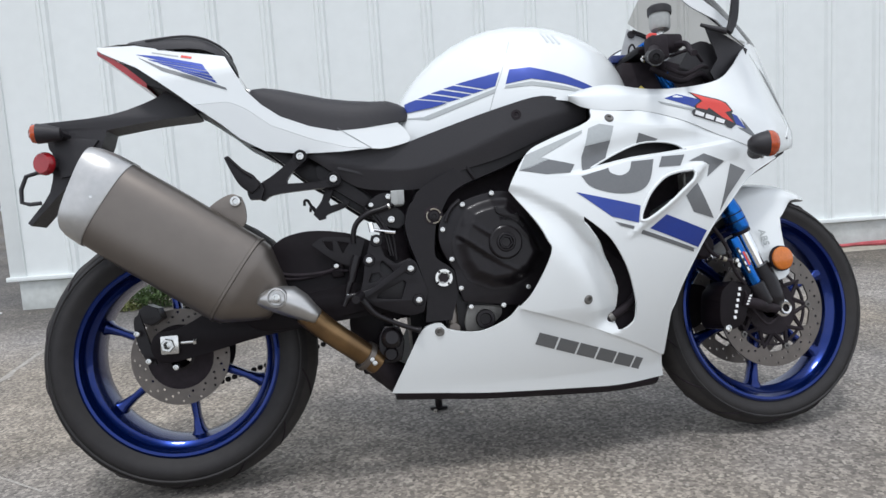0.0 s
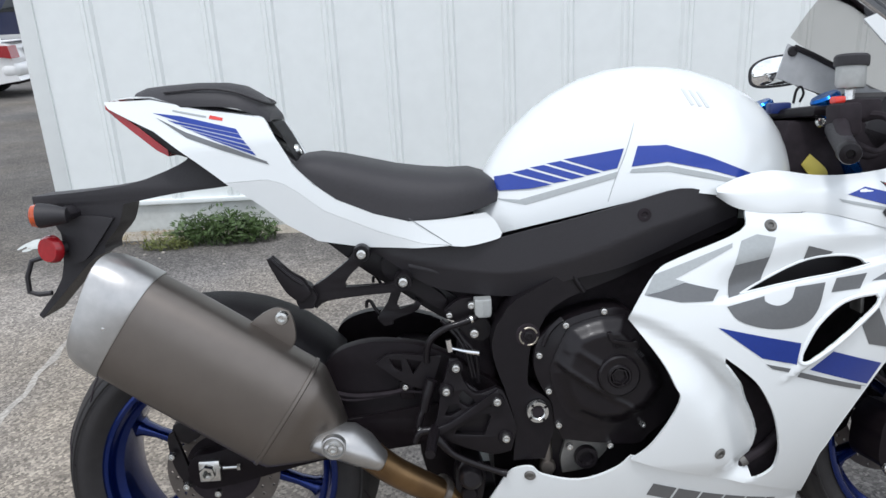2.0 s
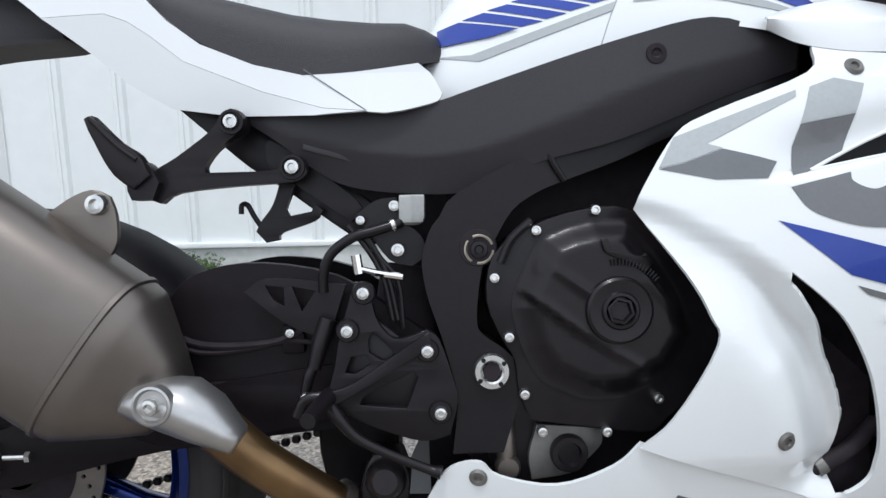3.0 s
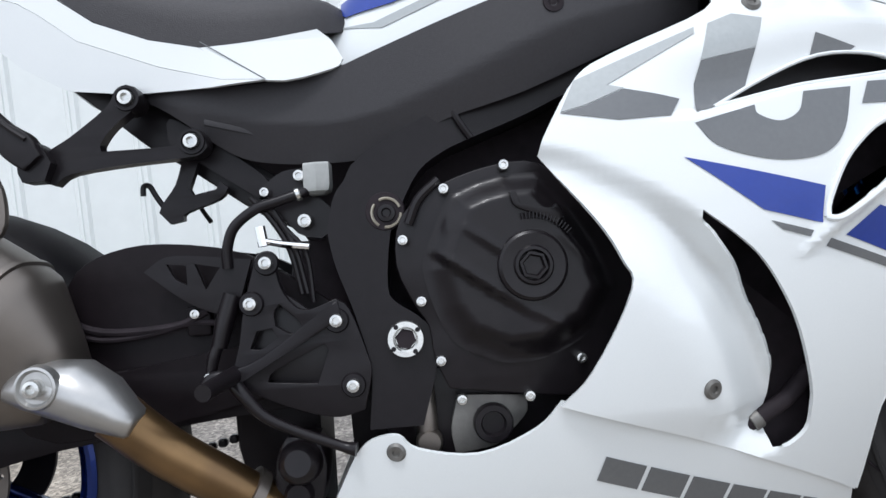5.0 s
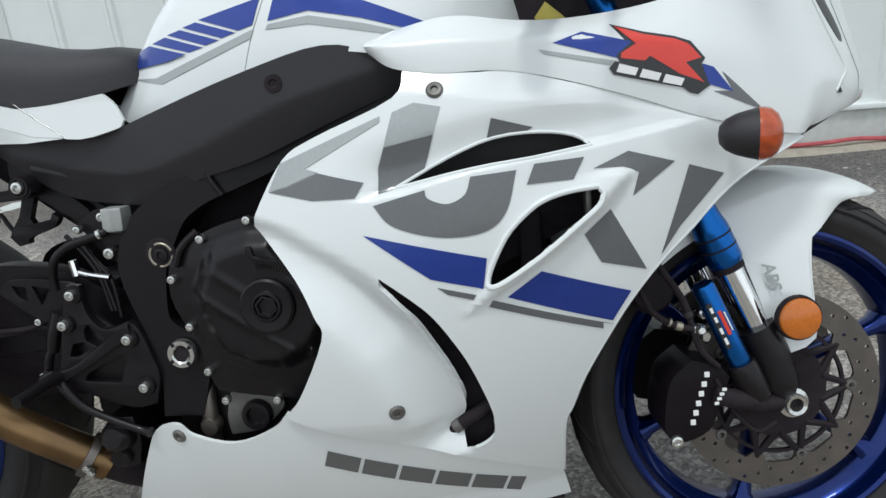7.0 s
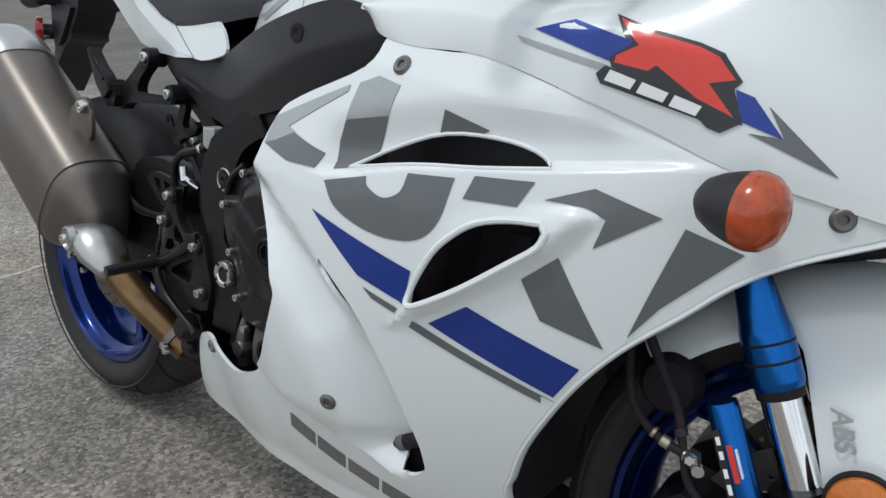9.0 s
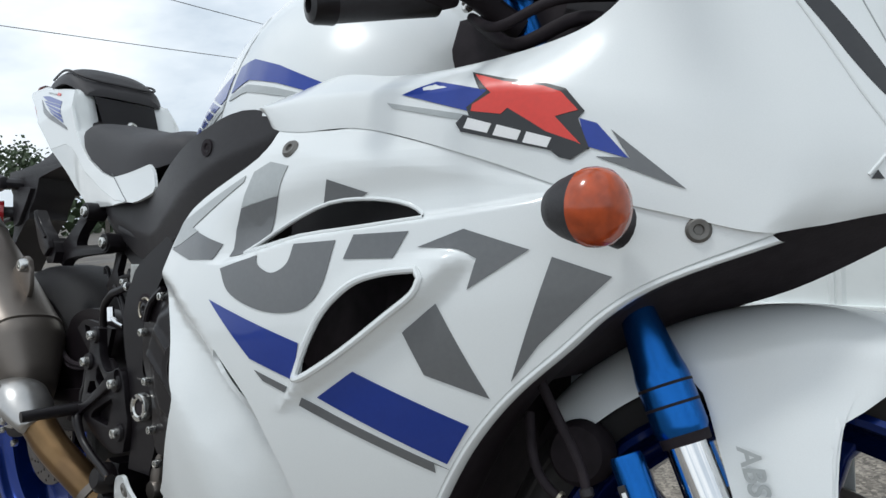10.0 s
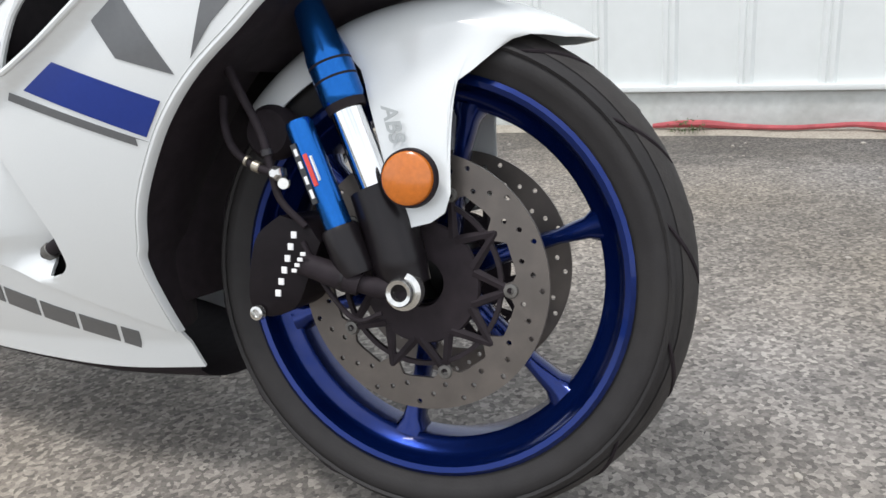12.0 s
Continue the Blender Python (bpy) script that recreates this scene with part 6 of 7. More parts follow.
def build_front():
    for s in (-1, 1):
        y = 0.092 * s
        leg = part("fork_leg", tube([along(0.0, y, -0.005), along(0.03, y, -0.005), along(0.07, y), along(0.115, y)], [0.026, 0.032, 0.031, 0.028], 20), ENGINE, bike, "black fork foot", STEER)
        part("chrome_tube", lathe([(0.0188, 0.10), (0.0188, 0.26)], along(0, y, 0.003), STEER_AXIS, 28), CHROME, leg, "chromed fork tube", STEER)
        part("fork_sleeve", lathe([(0.019, 0.212), (0.0225, 0.212), (0.0242, 0.216), (0.0246, 0.22), (0.0246, 0.262), (0.0240, 0.268), (0.0226, 0.274), (0.0205, 0.29), (0.0165, 0.325), (0.0125, 0.355), (0.0105, 0.385), (0.0105, 0.46), (0.0165, 0.50), (0.0165, 0.72), (0.0, 0.72)], along(0, y, 0.004), STEER_AXIS, 32), ANODISED, leg, "blue anodised fork sleeve", STEER)
        part("sleeve_ring", lathe([(0.019, 0.203), (0.022, 0.203), (0.0226, 0.212), (0.019, 0.212)], along(0, y, 0.004), STEER_AXIS, 28), DARK, leg, "", STEER)
        # dark rings on the collar paint the shade of its two grooves
        for k in (0.238, 0.256):
            part("groove_ring", lathe([(0.0240, k - 0.0016), (0.0249, k - 0.0012), (0.0249, k + 0.0012), (0.0240, k + 0.0016)], along(0, y, 0.004), STEER_AXIS, 28), DARK, leg, "", STEER)
        part("hose_guard", lathe([(0, 0.006), (0.026, 0.004), (0.032, -0.004), (0.032, -0.02), (0, -0.02)], (0.535, s * 0.085, 0.462), (0, s, 0), 28), DARK, leg, "", STEER)
        part("damper_can", lathe([(0.0, 0.1), (0.0148, 0.1), (0.0152, 0.104), (0.0152, 0.218), (0.014, 0.222), (0, 0.222)], along(-0.012, y * 1.28, -0.044), STEER_AXIS, 24), ANODISED, leg, "blue damper reservoir", STEER)
        part("can_cap", lathe([(0.0, 0.045), (0.02, 0.045), (0.021, 0.05), (0.021, 0.095), (0.019, 0.1), (0, 0.1)], along(-0.012, y * 1.28, -0.044), STEER_AXIS, 24), ENGINE, leg, "", STEER)
        part("can_foot", join(tube([Vector((0.600, s * 0.128, 0.322)), Vector((0.645, s * 0.126, 0.309)), Vector((0.668, s * 0.122, 0.302))], [0.0125, 0.014, 0.0135], 18), tube([Vector((0.664, s * 0.122, 0.303)), Vector((0.695, s * 0.112, 0.296))], [0.010, 0.012], 14, 1)), DARK, leg, "", STEER)
        part("foot_ring", lathe([(0.0135, -0.003), (0.0148, -0.002), (0.0148, 0.002), (0.0135, 0.003)], (0.652, s * 0.1245, 0.307), (0.95, 0, -0.28), 24), ENGINE, leg, "", STEER)
        # brake caliper behind the fork
        oo = along(0.02, y * 1.0, 0)
        out = [(0.532, 0.280), (0.536, 0.32), (0.545, 0.350), (0.573, 0.372), (0.606, 0.364), (0.623, 0.345), (0.606, 0.30), (0.593, 0.272), (0.562, 0.258), (0.540, 0.262)]
        bm = prism(out, -0.128, -0.045, 0.01)
        cal = part("brake_caliper", bm if s < 0 else flip(bm), SHADE_BLACK, leg, "black radial brake caliper", STEER)
        if s < 0:
            # six small pale marks stand for the maker's lettering
            for k in range(6):
                p = Vector((0.566, -0.1285, 0.281)) + Vector((0.0042, 0, 0.0132)) * k
                part("lettering_mark", box(p.x + 0.001, p.x + 0.008, p.y - 0.001, p.y + 0.001, p.z + 0.001, p.z + 0.0085, 0.0004, 1), D_WHITE, cal, "", STEER)
            for k in range(4):
                p = Vector((0.596, -0.1415, 0.313)) + Vector((0.0036, 0, 0.0062)) * k
                part("lettering_mark", box(p.x, p.x + 0.006, p.y - 0.001, p.y + 0.001, p.z, p.z + 0.004, 0.0003, 1), D_WHITE, cal, "", STEER)
            # sticker on the damper: a dark slanted strip with white and red marks
            def tilted(bx):
                bmesh.ops.rotate(bx, cent=(0, 0, 0), matrix=Matrix.Rotation(radians(-23.2), 3, "Y"), verts=bx.verts)
                return bx
            for u, v, x0, x1, z0, z1, m, d in ((0.165, -0.056, -0.0035, 0.0035, -0.034, 0.034, D_BLACK, 0.0), (0.165, -0.0555, -0.002, 0.002, -0.028, -0.018, D_WHITE, 0.0006), (0.165, -0.0555, -0.002, 0.002, -0.012, -0.003, D_WHITE, 0.0006), (0.165, -0.0555, -0.002, 0.002, 0.006, 0.014, D_WHITE, 0.0006), (0.165, -0.0555, -0.002, 0.002, 0.02, 0.028, D_WHITE, 0.0006), (0.166, -0.047, -0.0025, 0.0025, -0.018, 0.018, D_RED, 0.0004), (0.166, -0.0415, -0.001, 0.001, -0.014, 0.014, D_WHITE, 0.0004)):
                q = along(u - 0.012, y * 1.28 - 0.0152 - d, v + 0.004)
                bx = tilted(box(x0, x1, -0.0008, 0.003, z0, z1, 0.0003, 1))
                bmesh.ops.translate(bx, vec=q, verts=bx.verts)
                part("sticker", bx, m, leg, "", STEER)
            for p in ((0.546, -0.13, 0.262), (0.60, -0.10, 0.43)):
                part("bolt", lathe([(0, 0.004), (0.004, 0.004), (0.005, 0.007), (0.008, 0.006), (0.009, 0), (0, 0)], p, (0, -1, 0), 14), STEEL, cal, "", STEER)
            part("brake_hose", tube([(0.47, -0.115, 0.60), (0.507, -0.13, 0.544), (0.530, -0.135, 0.508), (0.559, -0.138, 0.461), (0.570, -0.138, 0.425), (0.581, -0.137, 0.39), (0.607, -0.13, 0.362)], [0.0052, 0.0052, 0.005, 0.0048, 0.0042, 0.0042, 0.004], 10), DARK, bike, "black rubber brake hose", STEER)
            line = part("brake_line", tube([(0.500, -0.12, 0.50), (0.508, -0.13, 0.470), (0.521, -0.135, 0.445), (0.547, -0.138, 0.427), (0.574, -0.139, 0.419)], 0.0046, 10), DARK, bike, "braided brake line with steel fittings", STEER)
            part("banjo_fitting", join(lathe([(0, 0.011), (0.0045, 0.011), (0.0075, 0.008), (0.0085, 0.004), (0.0085, -0.006), (0, -0.006)], (0.580, -0.139, 0.418), (0, -1, 0.1), 6), tube([(0.572, -0.139, 0.419), (0.580, -0.139, 0.418)], 0.006, 10, 1), lathe([(0, 0.004), (0.006, 0.004), (0.006, -0.004), (0, -0.004)], (0.587, -0.139, 0.408), (0.3, -1, 0), 12)), STEEL, line, "bright banjo bolt", STEER)
            part("ferrule", join(lathe([(0.005, -0.005), (0.0062, -0.004), (0.0062, 0.004), (0.005, 0.005)], (0.553, -0.138, 0.425), (0.95, 0, -0.3), 12), lathe([(0.005, -0.002), (0.0062, -0.0015), (0.0062, 0.0015), (0.005, 0.002)], (0.541, -0.1375, 0.431), (0.9, 0, -0.4), 12)), BRASS, line, "", STEER)
            part("hose_band", lathe([(0.005, -0.004), (0.0064, -0.003), (0.0064, 0.003), (0.005, 0.004)], (0.566, -0.138, 0.44), (0.3, 0, -0.95), 12), SATIN, line, "", STEER)
            part("sensor_wire", tube([(0.603, -0.13, 0.345), (0.625, -0.125, 0.30), (0.66, -0.12, 0.262), (0.69, -0.115, 0.27)], 0.003, 8), DARK, bike, "thin black sensor wire", STEER)
    # dark plug paints the shade inside the hollow axle
    part("axle_bore_shade", lathe([(0, 0.003), (0.0095, 0.003), (0.0095, -0.01), (0, -0.01)], (0.714, -0.112, 0.296), (0, -1, 0), 20), DARK, bike, "", STEER)
    part("front_axle", lathe([(0.009, -0.004), (0.0095, 0.014), (0.014, 0.016), (0.0155, 0.013), (0.0155, 0.006), (0.021, 0.004), (0.0215, -0.006), (0.009, -0.006)], (0.714, -0.112, 0.296), (0, -1, 0), 28), STEEL, bike, "bright hollow front axle with its nut", STEER)
    part("lower_clamp", box(0.50, 0.56, -0.14, 0.14, 0.66, 0.70, 0.012), DARK, bike, "", STEER)
    build_fender()


def build_fender():
    R0, o = 0.318, Vector((0.716, 0, 0.298))
    # the free edge of the side blade, from the front of the mudguard down beside the fork and up again
    low = [(0.812, 0.560), (0.797, 0.548), (0.775, 0.528), (0.754, 0.512), (0.754, 0.48), (0.757, 0.44), (0.760, 0.40), (0.755, 0.380), (0.740, 0.369), (0.718, 0.363), (0.704, 0.367), (0.697, 0.380), (0.687, 0.42), (0.672, 0.465), (0.655, 0.515), (0.642, 0.545)]
    a0, a1 = 68.0, 108.0
    angles = [56.5 + 1.15 * k for k in range(10)] + [a0 + (a1 - a0) * k / (2 * len(low) - 2) for k in range(2 * len(low) - 1)] + [108 + 2.2 * k for k in range(1, 15)]
    rows = []
    for deg in angles:
        a = radians(deg)
        rr = R0 + 0.004 * math.sin(2 * a)
        half = polyline([(56, 0.004), (59, 0.028), (65, 0.052), (74, 0.068), (90, 0.075), (130, 0.075), (165, 0.07)], deg)
        drop = polyline([(56, 0.0), (61, 0.018), (68, 0.034), (80, 0.052), (100, 0.06), (130, 0.06), (165, 0.055)], deg)
        u = min(1.0, max(0.0, (deg - a0) / (a1 - a0))) * (len(low) - 1)
        n = min(int(u), len(low) - 2)
        end = Vector(low[n]).lerp(Vector(low[n + 1]), u - n)
        half_row = []
        for t in lin(0, 1, 12):
            ph = t * radians(88)
            r = rr - drop * (1 - math.cos(ph))
            half_row.append(o + Vector((math.cos(a) * r, -half * math.sin(ph), math.sin(a) * r)))
        edge = half_row[-1]
        for t in lin(0, 1, 9)[1:]:
            if a0 <= deg <= a1 and end.y < edge.z:
                fall = (edge.z - end.y) * t
                half_row.append(Vector((edge.x + (end.x - edge.x) * t, edge.y - 0.006 * ramp01(0.0, 0.06, fall) - 0.11 * fall, edge.z - fall)))
            else:
                half_row.append(edge + Vector((0, 0, -0.0004 * t)))
        rows.append([Vector((p.x, -p.y, p.z)) for p in half_row[:0:-1]] + half_row)
    bm = loft(rows, closed=False)
    bmesh.ops.reverse_faces(bm, faces=bm.faces[:])
    bmesh.ops.solidify(bm, geom=bm.faces[:], thickness=0.003)
    fen = part("front_fender", bm, PAINT, bike, "white front mudguard with side blades", STEER, sharp=60)
    txt_at = Vector((0.682, -0.0990, 0.49))
    txt = bpy.data.curves.new("abs_letters", "FONT")
    txt.body, txt.size, txt.shear, txt.extrude = "ABS", 0.024, 0.2, 0.0004
    txt.offset = 0.0005
    ob = bpy.data.objects.new("abs_letters", txt)
    scene.collection.objects.link(ob)
    me = bpy.data.meshes.new_from_object(ob.evaluated_get(bpy.context.evaluated_depsgraph_get()))
    bpy.data.objects.remove(ob)
    tb = bmesh.new()
    tb.from_mesh(me)
    bmesh.ops.transform(tb, matrix=Matrix.Translation(txt_at) @ Matrix.Rotation(radians(74), 4, (0, 1, 0)) @ Matrix.Rotation(radians(90), 4, "X"), verts=tb.verts)
    part("lettering", tb, D_LIGHT, fen, "grey three-letter marking", STEER)
    for s in (-1, 1):
        base = part("reflector_base", lathe([(0.0, 0.004), (0.0305, 0.004), (0.0315, -0.004), (0.0, -0.006)], (0.722, s * 0.118, 0.416), (0, s, 0), 36), DARK, bike, "black backing of the reflector", STEER)
        part("front_reflector", lathe([(0, 0.011), (0.024, 0.0105), (0.0275, 0.008), (0.0285, 0.003), (0, 0.003)], (0.722, s * 0.118, 0.416), (0, s, 0), 40), REFLECTOR, base, "round amber reflector", STEER)
        part("reflector_stay", tube([(0.715, s * 0.118, 0.416), (0.70, s * 0.1, 0.40)], 0.008, 8, 1), DARK, base, "", STEER)


def build_indicators():
    a = Vector((0.642, -0.197, 0.675))
    b = Vector((0.641, -0.248, 0.686))
    fwd = Vector((0.98, -0.20, -0.03)).normalized()
    pod = join(tube([a, a.lerp(b, 0.5) - fwd * 0.012, b - fwd * 0.02], [0.018, 0.015, 0.015], 16), lathe([(0, -0.04), (0.010, -0.0385), (0.0175, -0.032), (0.023, -0.021), (0.0268, -0.008), (0.0285, 0.0), (0.029, 0.003), (0, 0.003)], b, fwd, 32))
    body = part("front_indicator", pod, SATIN, bike, "black indicator pod on a rubber foot")
    part("lens", lathe([(0.0295, 0.002), (0.0296, 0.008), (0.028, 0.015), (0.0225, 0.022), (0.012, 0.027), (0, 0.0282)], b, fwd, 36), AMBER, body, "amber indicator lens")


def build_cockpit():
    for s in (-1, 1):
        y = 0.103 * s
        part("clip_on", tube([along(0.64, y, 0.0), Vector((0.41, s * 0.17, 0.92)), Vector((0.348, s * 0.275, 0.866))], [0.013, 0.012, 0.012], 14, 4), DARK, bike, "black handlebar", STEER)
        grip = part("grip", tube([Vector((0.402, s * 0.175, 0.903)), Vector((0.385, s * 0.205, 0.892)), Vector((0.352, s * 0.270, 0.868))], [0.0185, 0.0175, 0.0165], 18, 1), SATIN, bike, "black rubber grip", STEER)
        part("bar_end", lathe([(0.0, 0.006), (0.006, 0.006), (0.0075, 0.012), (0.016, 0.010), (0.0175, 0.006), (0.0175, -0.012), (0, -0.012)], Vector((0.3475, s * 0.279, 0.8655)), (-0.5, s, -0.22), 24), FRAME, grip, "", STEER)
        part("switch_box", box(0.385, 0.43, s * 0.185 - 0.02, s * 0.185 + 0.02, 0.89, 0.945, 0.008), DARK, bike, "", STEER)
        part("lever", tube([Vector((0.44, s * 0.18, 0.925)), Vector((0.46, s * 0.22, 0.917)), Vector((0.445, s * 0.26, 0.885)), Vector((0.425, s * 0.305, 0.866))], [0.008, 0.0065, 0.006, 0.007], 8), DARK, bike, "", STEER)
        if s > 0:
            st = part("mirror_stalk", tube([(0.60, 0.17, 0.965), (0.588, 0.20, 0.982), (0.565, 0.235, 1.000)], [0.016, 0.014, 0.016], 12), SATIN, bike, "black mirror stalk")
            c, lift = Vector((0.538, 0.275, 1.022)), 0.008
        else:
            st = part("mirror_stalk", join(prism([(0.609, 0.967), (0.621, 0.957), (0.637, 0.99), (0.645, 1.04), (0.648, 1.09), (0.637, 1.092), (0.631, 1.04), (0.619, 0.987)], -0.178, -0.164, 0.004), tube([(0.56, -0.146, 0.990), (0.585, -0.155, 0.978), (0.615, -0.168, 0.965)], [0.004, 0.006, 0.008], 10), tube([(0.642, -0.171, 1.085), (0.640, -0.185, 1.105), (0.628, -0.21, 1.12)], [0.007, 0.008, 0.011], 10)), SATIN, bike, "black mirror stalk")
            c, lift = Vector((0.610, -0.25, 1.14)), -0.004
        U, N = (Vector((0.048, -0.053, 0)), Vector((-0.74, -0.67, 0))) if s > 0 else (Vector((0.028, -0.078, 0)), Vector((-1, 0, 0)))
        ring = []
        for t, q in ((0.03, 0.6), (0.018, 0.88), (0.0, 1.0), (-0.004, 0.98)):
            ring.append([c - N * t + U * (q * math.copysign(abs(math.cos(a)) ** 0.7, math.cos(a))) + Vector((0, 0, 0.036 * q * math.copysign(abs(math.sin(a)) ** 0.7, math.sin(a)) + lift * math.cos(a))) for a in (2 * math.pi * i / 28 for i in range(28))])
        part("mirror_shell", loft(ring), SATIN, st, "black mirror shell")
        part("mirror_glass", loft([[c + (v - c) * 0.88 + N * 0.0022 for v in ring[3]], [c + (v - c) * 0.84 + N * 0.0034 for v in ring[3]]]), MIRROR, st, "mirror glass")
        # wing of the upper cowl that holds the screen
        wing = [(0.493, 1.074), (0.47, 1.006), (0.52, 0.985), (0.578, 0.962), (0.632, 0.930), (0.668, 0.925), (0.70, 0.952), (0.64, 0.99), (0.58, 1.025)]
        if s < 0:
            wing = [(0.478, 1.092), (0.534, 1.037), (0.602, 0.998), (0.65, 0.962), (0.70, 0.945), (0.705, 0.958), (0.65, 0.99), (0.61, 1.018), (0.547, 1.066), (0.50, 1.10)]
        bm = skin(wing, lambda x, z: polyline([(0.46, 0.150), (0.6, 0.146), (0.66, 0.125), (0.71, 0.085)], x), [], 0.005, 0.02)
        # the far wing shows its inner side, so its shade is in the colour
        wg = part("screen_wing", bm if s < 0 else flip(bm), PAINT if s < 0 else INNER, bike, "upper cowl wing beside the screen")
        if s > 0:
            part("wing_screw", lathe([(0, 0.004), (0.009, 0.004), (0.011, 0.0), (0, 0)], (0.502, s * 0.143, 1.058), (0, -s, 0), 18), SATIN, wg)
            part("screen_strip", tube([(0.505, s * 0.141, 1.066), (0.545, s * 0.140, 1.047), (0.59, s * 0.138, 1.022), (0.64, s * 0.124, 0.992)], 0.006, 8, 3), SATIN, wg)
    part("cowl_lining", prism([(0.588, 0.992), (0.60, 0.995), (0.690, 0.934), (0.672, 0.902), (0.640, 0.870), (0.605, 0.852), (0.59, 0.885), (0.612, 0.915)], -0.116, -0.110, 0.002), SATIN, bike, "black inner lining of the cowl")
    cup = part("fluid_cup", lathe([(0, 0.0), (0.021, 0.0), (0.024, 0.006), (0.024, 0.036), (0, 0.036)], (0.436, -0.162, 0.970), (0.05, 0, 1), 28), GREY_CUP, bike, "translucent front brake fluid cup", STEER)
    part("cup_lid", lathe([(0.0, 0.0), (0.027, 0.0), (0.028, 0.004), (0.028, 0.016), (0.024, 0.02), (0, 0.02)], (0.438, -0.162, 1.006), (0.05, 0, 1), 28), SATIN, cup, "black lid", STEER)
    part("cup_stay", tube([(0.436, -0.162, 0.971), (0.433, -0.164, 0.953), (0.428, -0.17, 0.935)], 0.008, 8), STEEL, cup, "", STEER)
    part("master_cylinder", box(0.41, 0.47, -0.20, -0.15, 0.915, 0.95, 0.008), DARK, bike, "", STEER)
    part("dial_housing", prism([(0.52, 0.90), (0.56, 0.96), (0.60, 0.965), (0.66, 0.92), (0.66, 0.86), (0.56, 0.86)], -0.09, 0.09, 0.012), SATIN, bike, "black instrument housing")
    part("top_clamp", box(0.39, 0.48, -0.13, 0.13, 0.925, 0.945, 0.008), FRAME, bike, "", STEER)
    part("wire_loom", join(tube([(0.44, -0.12, 0.90), (0.5, -0.14, 0.86), (0.56, -0.12, 0.88), (0.6, -0.08, 0.87)], 0.007), tube([(0.46, -0.16, 0.89), (0.50, -0.17, 0.87), (0.55, -0.15, 0.89), (0.59, -0.1, 0.90)], 0.005), tube([(0.48, -0.14, 0.92), (0.53, -0.15, 0.93), (0.57, -0.12, 0.91)], 0.004)), DARK, bike, "black cables and wires")
    part("key_tag", prism([(0.408, 0.846), (0.423, 0.865), (0.453, 0.837), (0.457, 0.822), (0.427, 0.821)], -0.095, -0.092, 0.001), YELLOW, bike, "yellow paper tag")
    part("stop_switch", box(0.395, 0.415, -0.182, -0.164, 0.945, 0.957, 0.003), D_RED, bike, "red stop switch", STEER)
    part("fork_clamp", lathe([(0.0, 0.0), (0.024, 0.0), (0.026, 0.004), (0.026, 0.022), (0.022, 0.027), (0, 0.027)], (0.44, -0.103, 0.938), (-0.39, 0, 0.92), 28), ANODISED, bike, "blue fork top cap", STEER)
    part("fork_clamp", lathe([(0.0, 0.0), (0.024, 0.0), (0.026, 0.004), (0.026, 0.022), (0.022, 0.027), (0, 0.027)], (0.44, 0.103, 0.938), (-0.39, 0, 0.92), 28), ANODISED, bike, "blue fork top cap", STEER)
    fob = part("ignition_key", box(0.378, 0.418, -0.032, -0.008, 0.938, 0.958, 0.004), KEY_BLUE, bike, "dark blue key fob in the ignition")
    part("key_tag", box(0.40, 0.435, -0.05, -0.012, 0.930, 0.936, 0.002), TAG, fob, "pale paper key tag")
    part("key_ring", tube([(0.426, -0.02, 0.955 + 0.0), (0.431, -0.02, 0.978), (0.44, -0.02, 0.985), (0.445, -0.02, 0.972), (0.438, -0.02, 0.957)], 0.0025, 6), FRAME, fob)
    part("clip_bolt", lathe([(0, 0.004), (0.004, 0.004), (0.005, 0.007), (0.008, 0.006), (0.009, 0), (0, 0)], (0.41, -0.12, 0.915), (0, -1, 0.2), 14), STEEL, bike, "", STEER)
    # plain dark blocks and a panel added to fill the view between tank and cowl
    part("headstock", prism([(0.34, 0.80), (0.385, 0.925), (0.50, 0.925), (0.60, 0.89), (0.64, 0.80)], -0.09, 0.09, 0.01, False), DARK, bike)
    part("inner_cowl", prism([(0.30, 0.82), (0.36, 0.875), (0.52, 0.92), (0.63, 0.925), (0.68, 0.86), (0.66, 0.78)], 0.135, 0.142, 0.001, False), DARK, bike, "dark inner cowl lining")
    part("cockpit_floor", prism([(0.36, 0.83), (0.5, 0.82), (0.62, 0.83), (0.66, 0.88), (0.62, 0.78), (0.45, 0.76)], -0.13, 0.13, 0.005, False), DARK, bike)


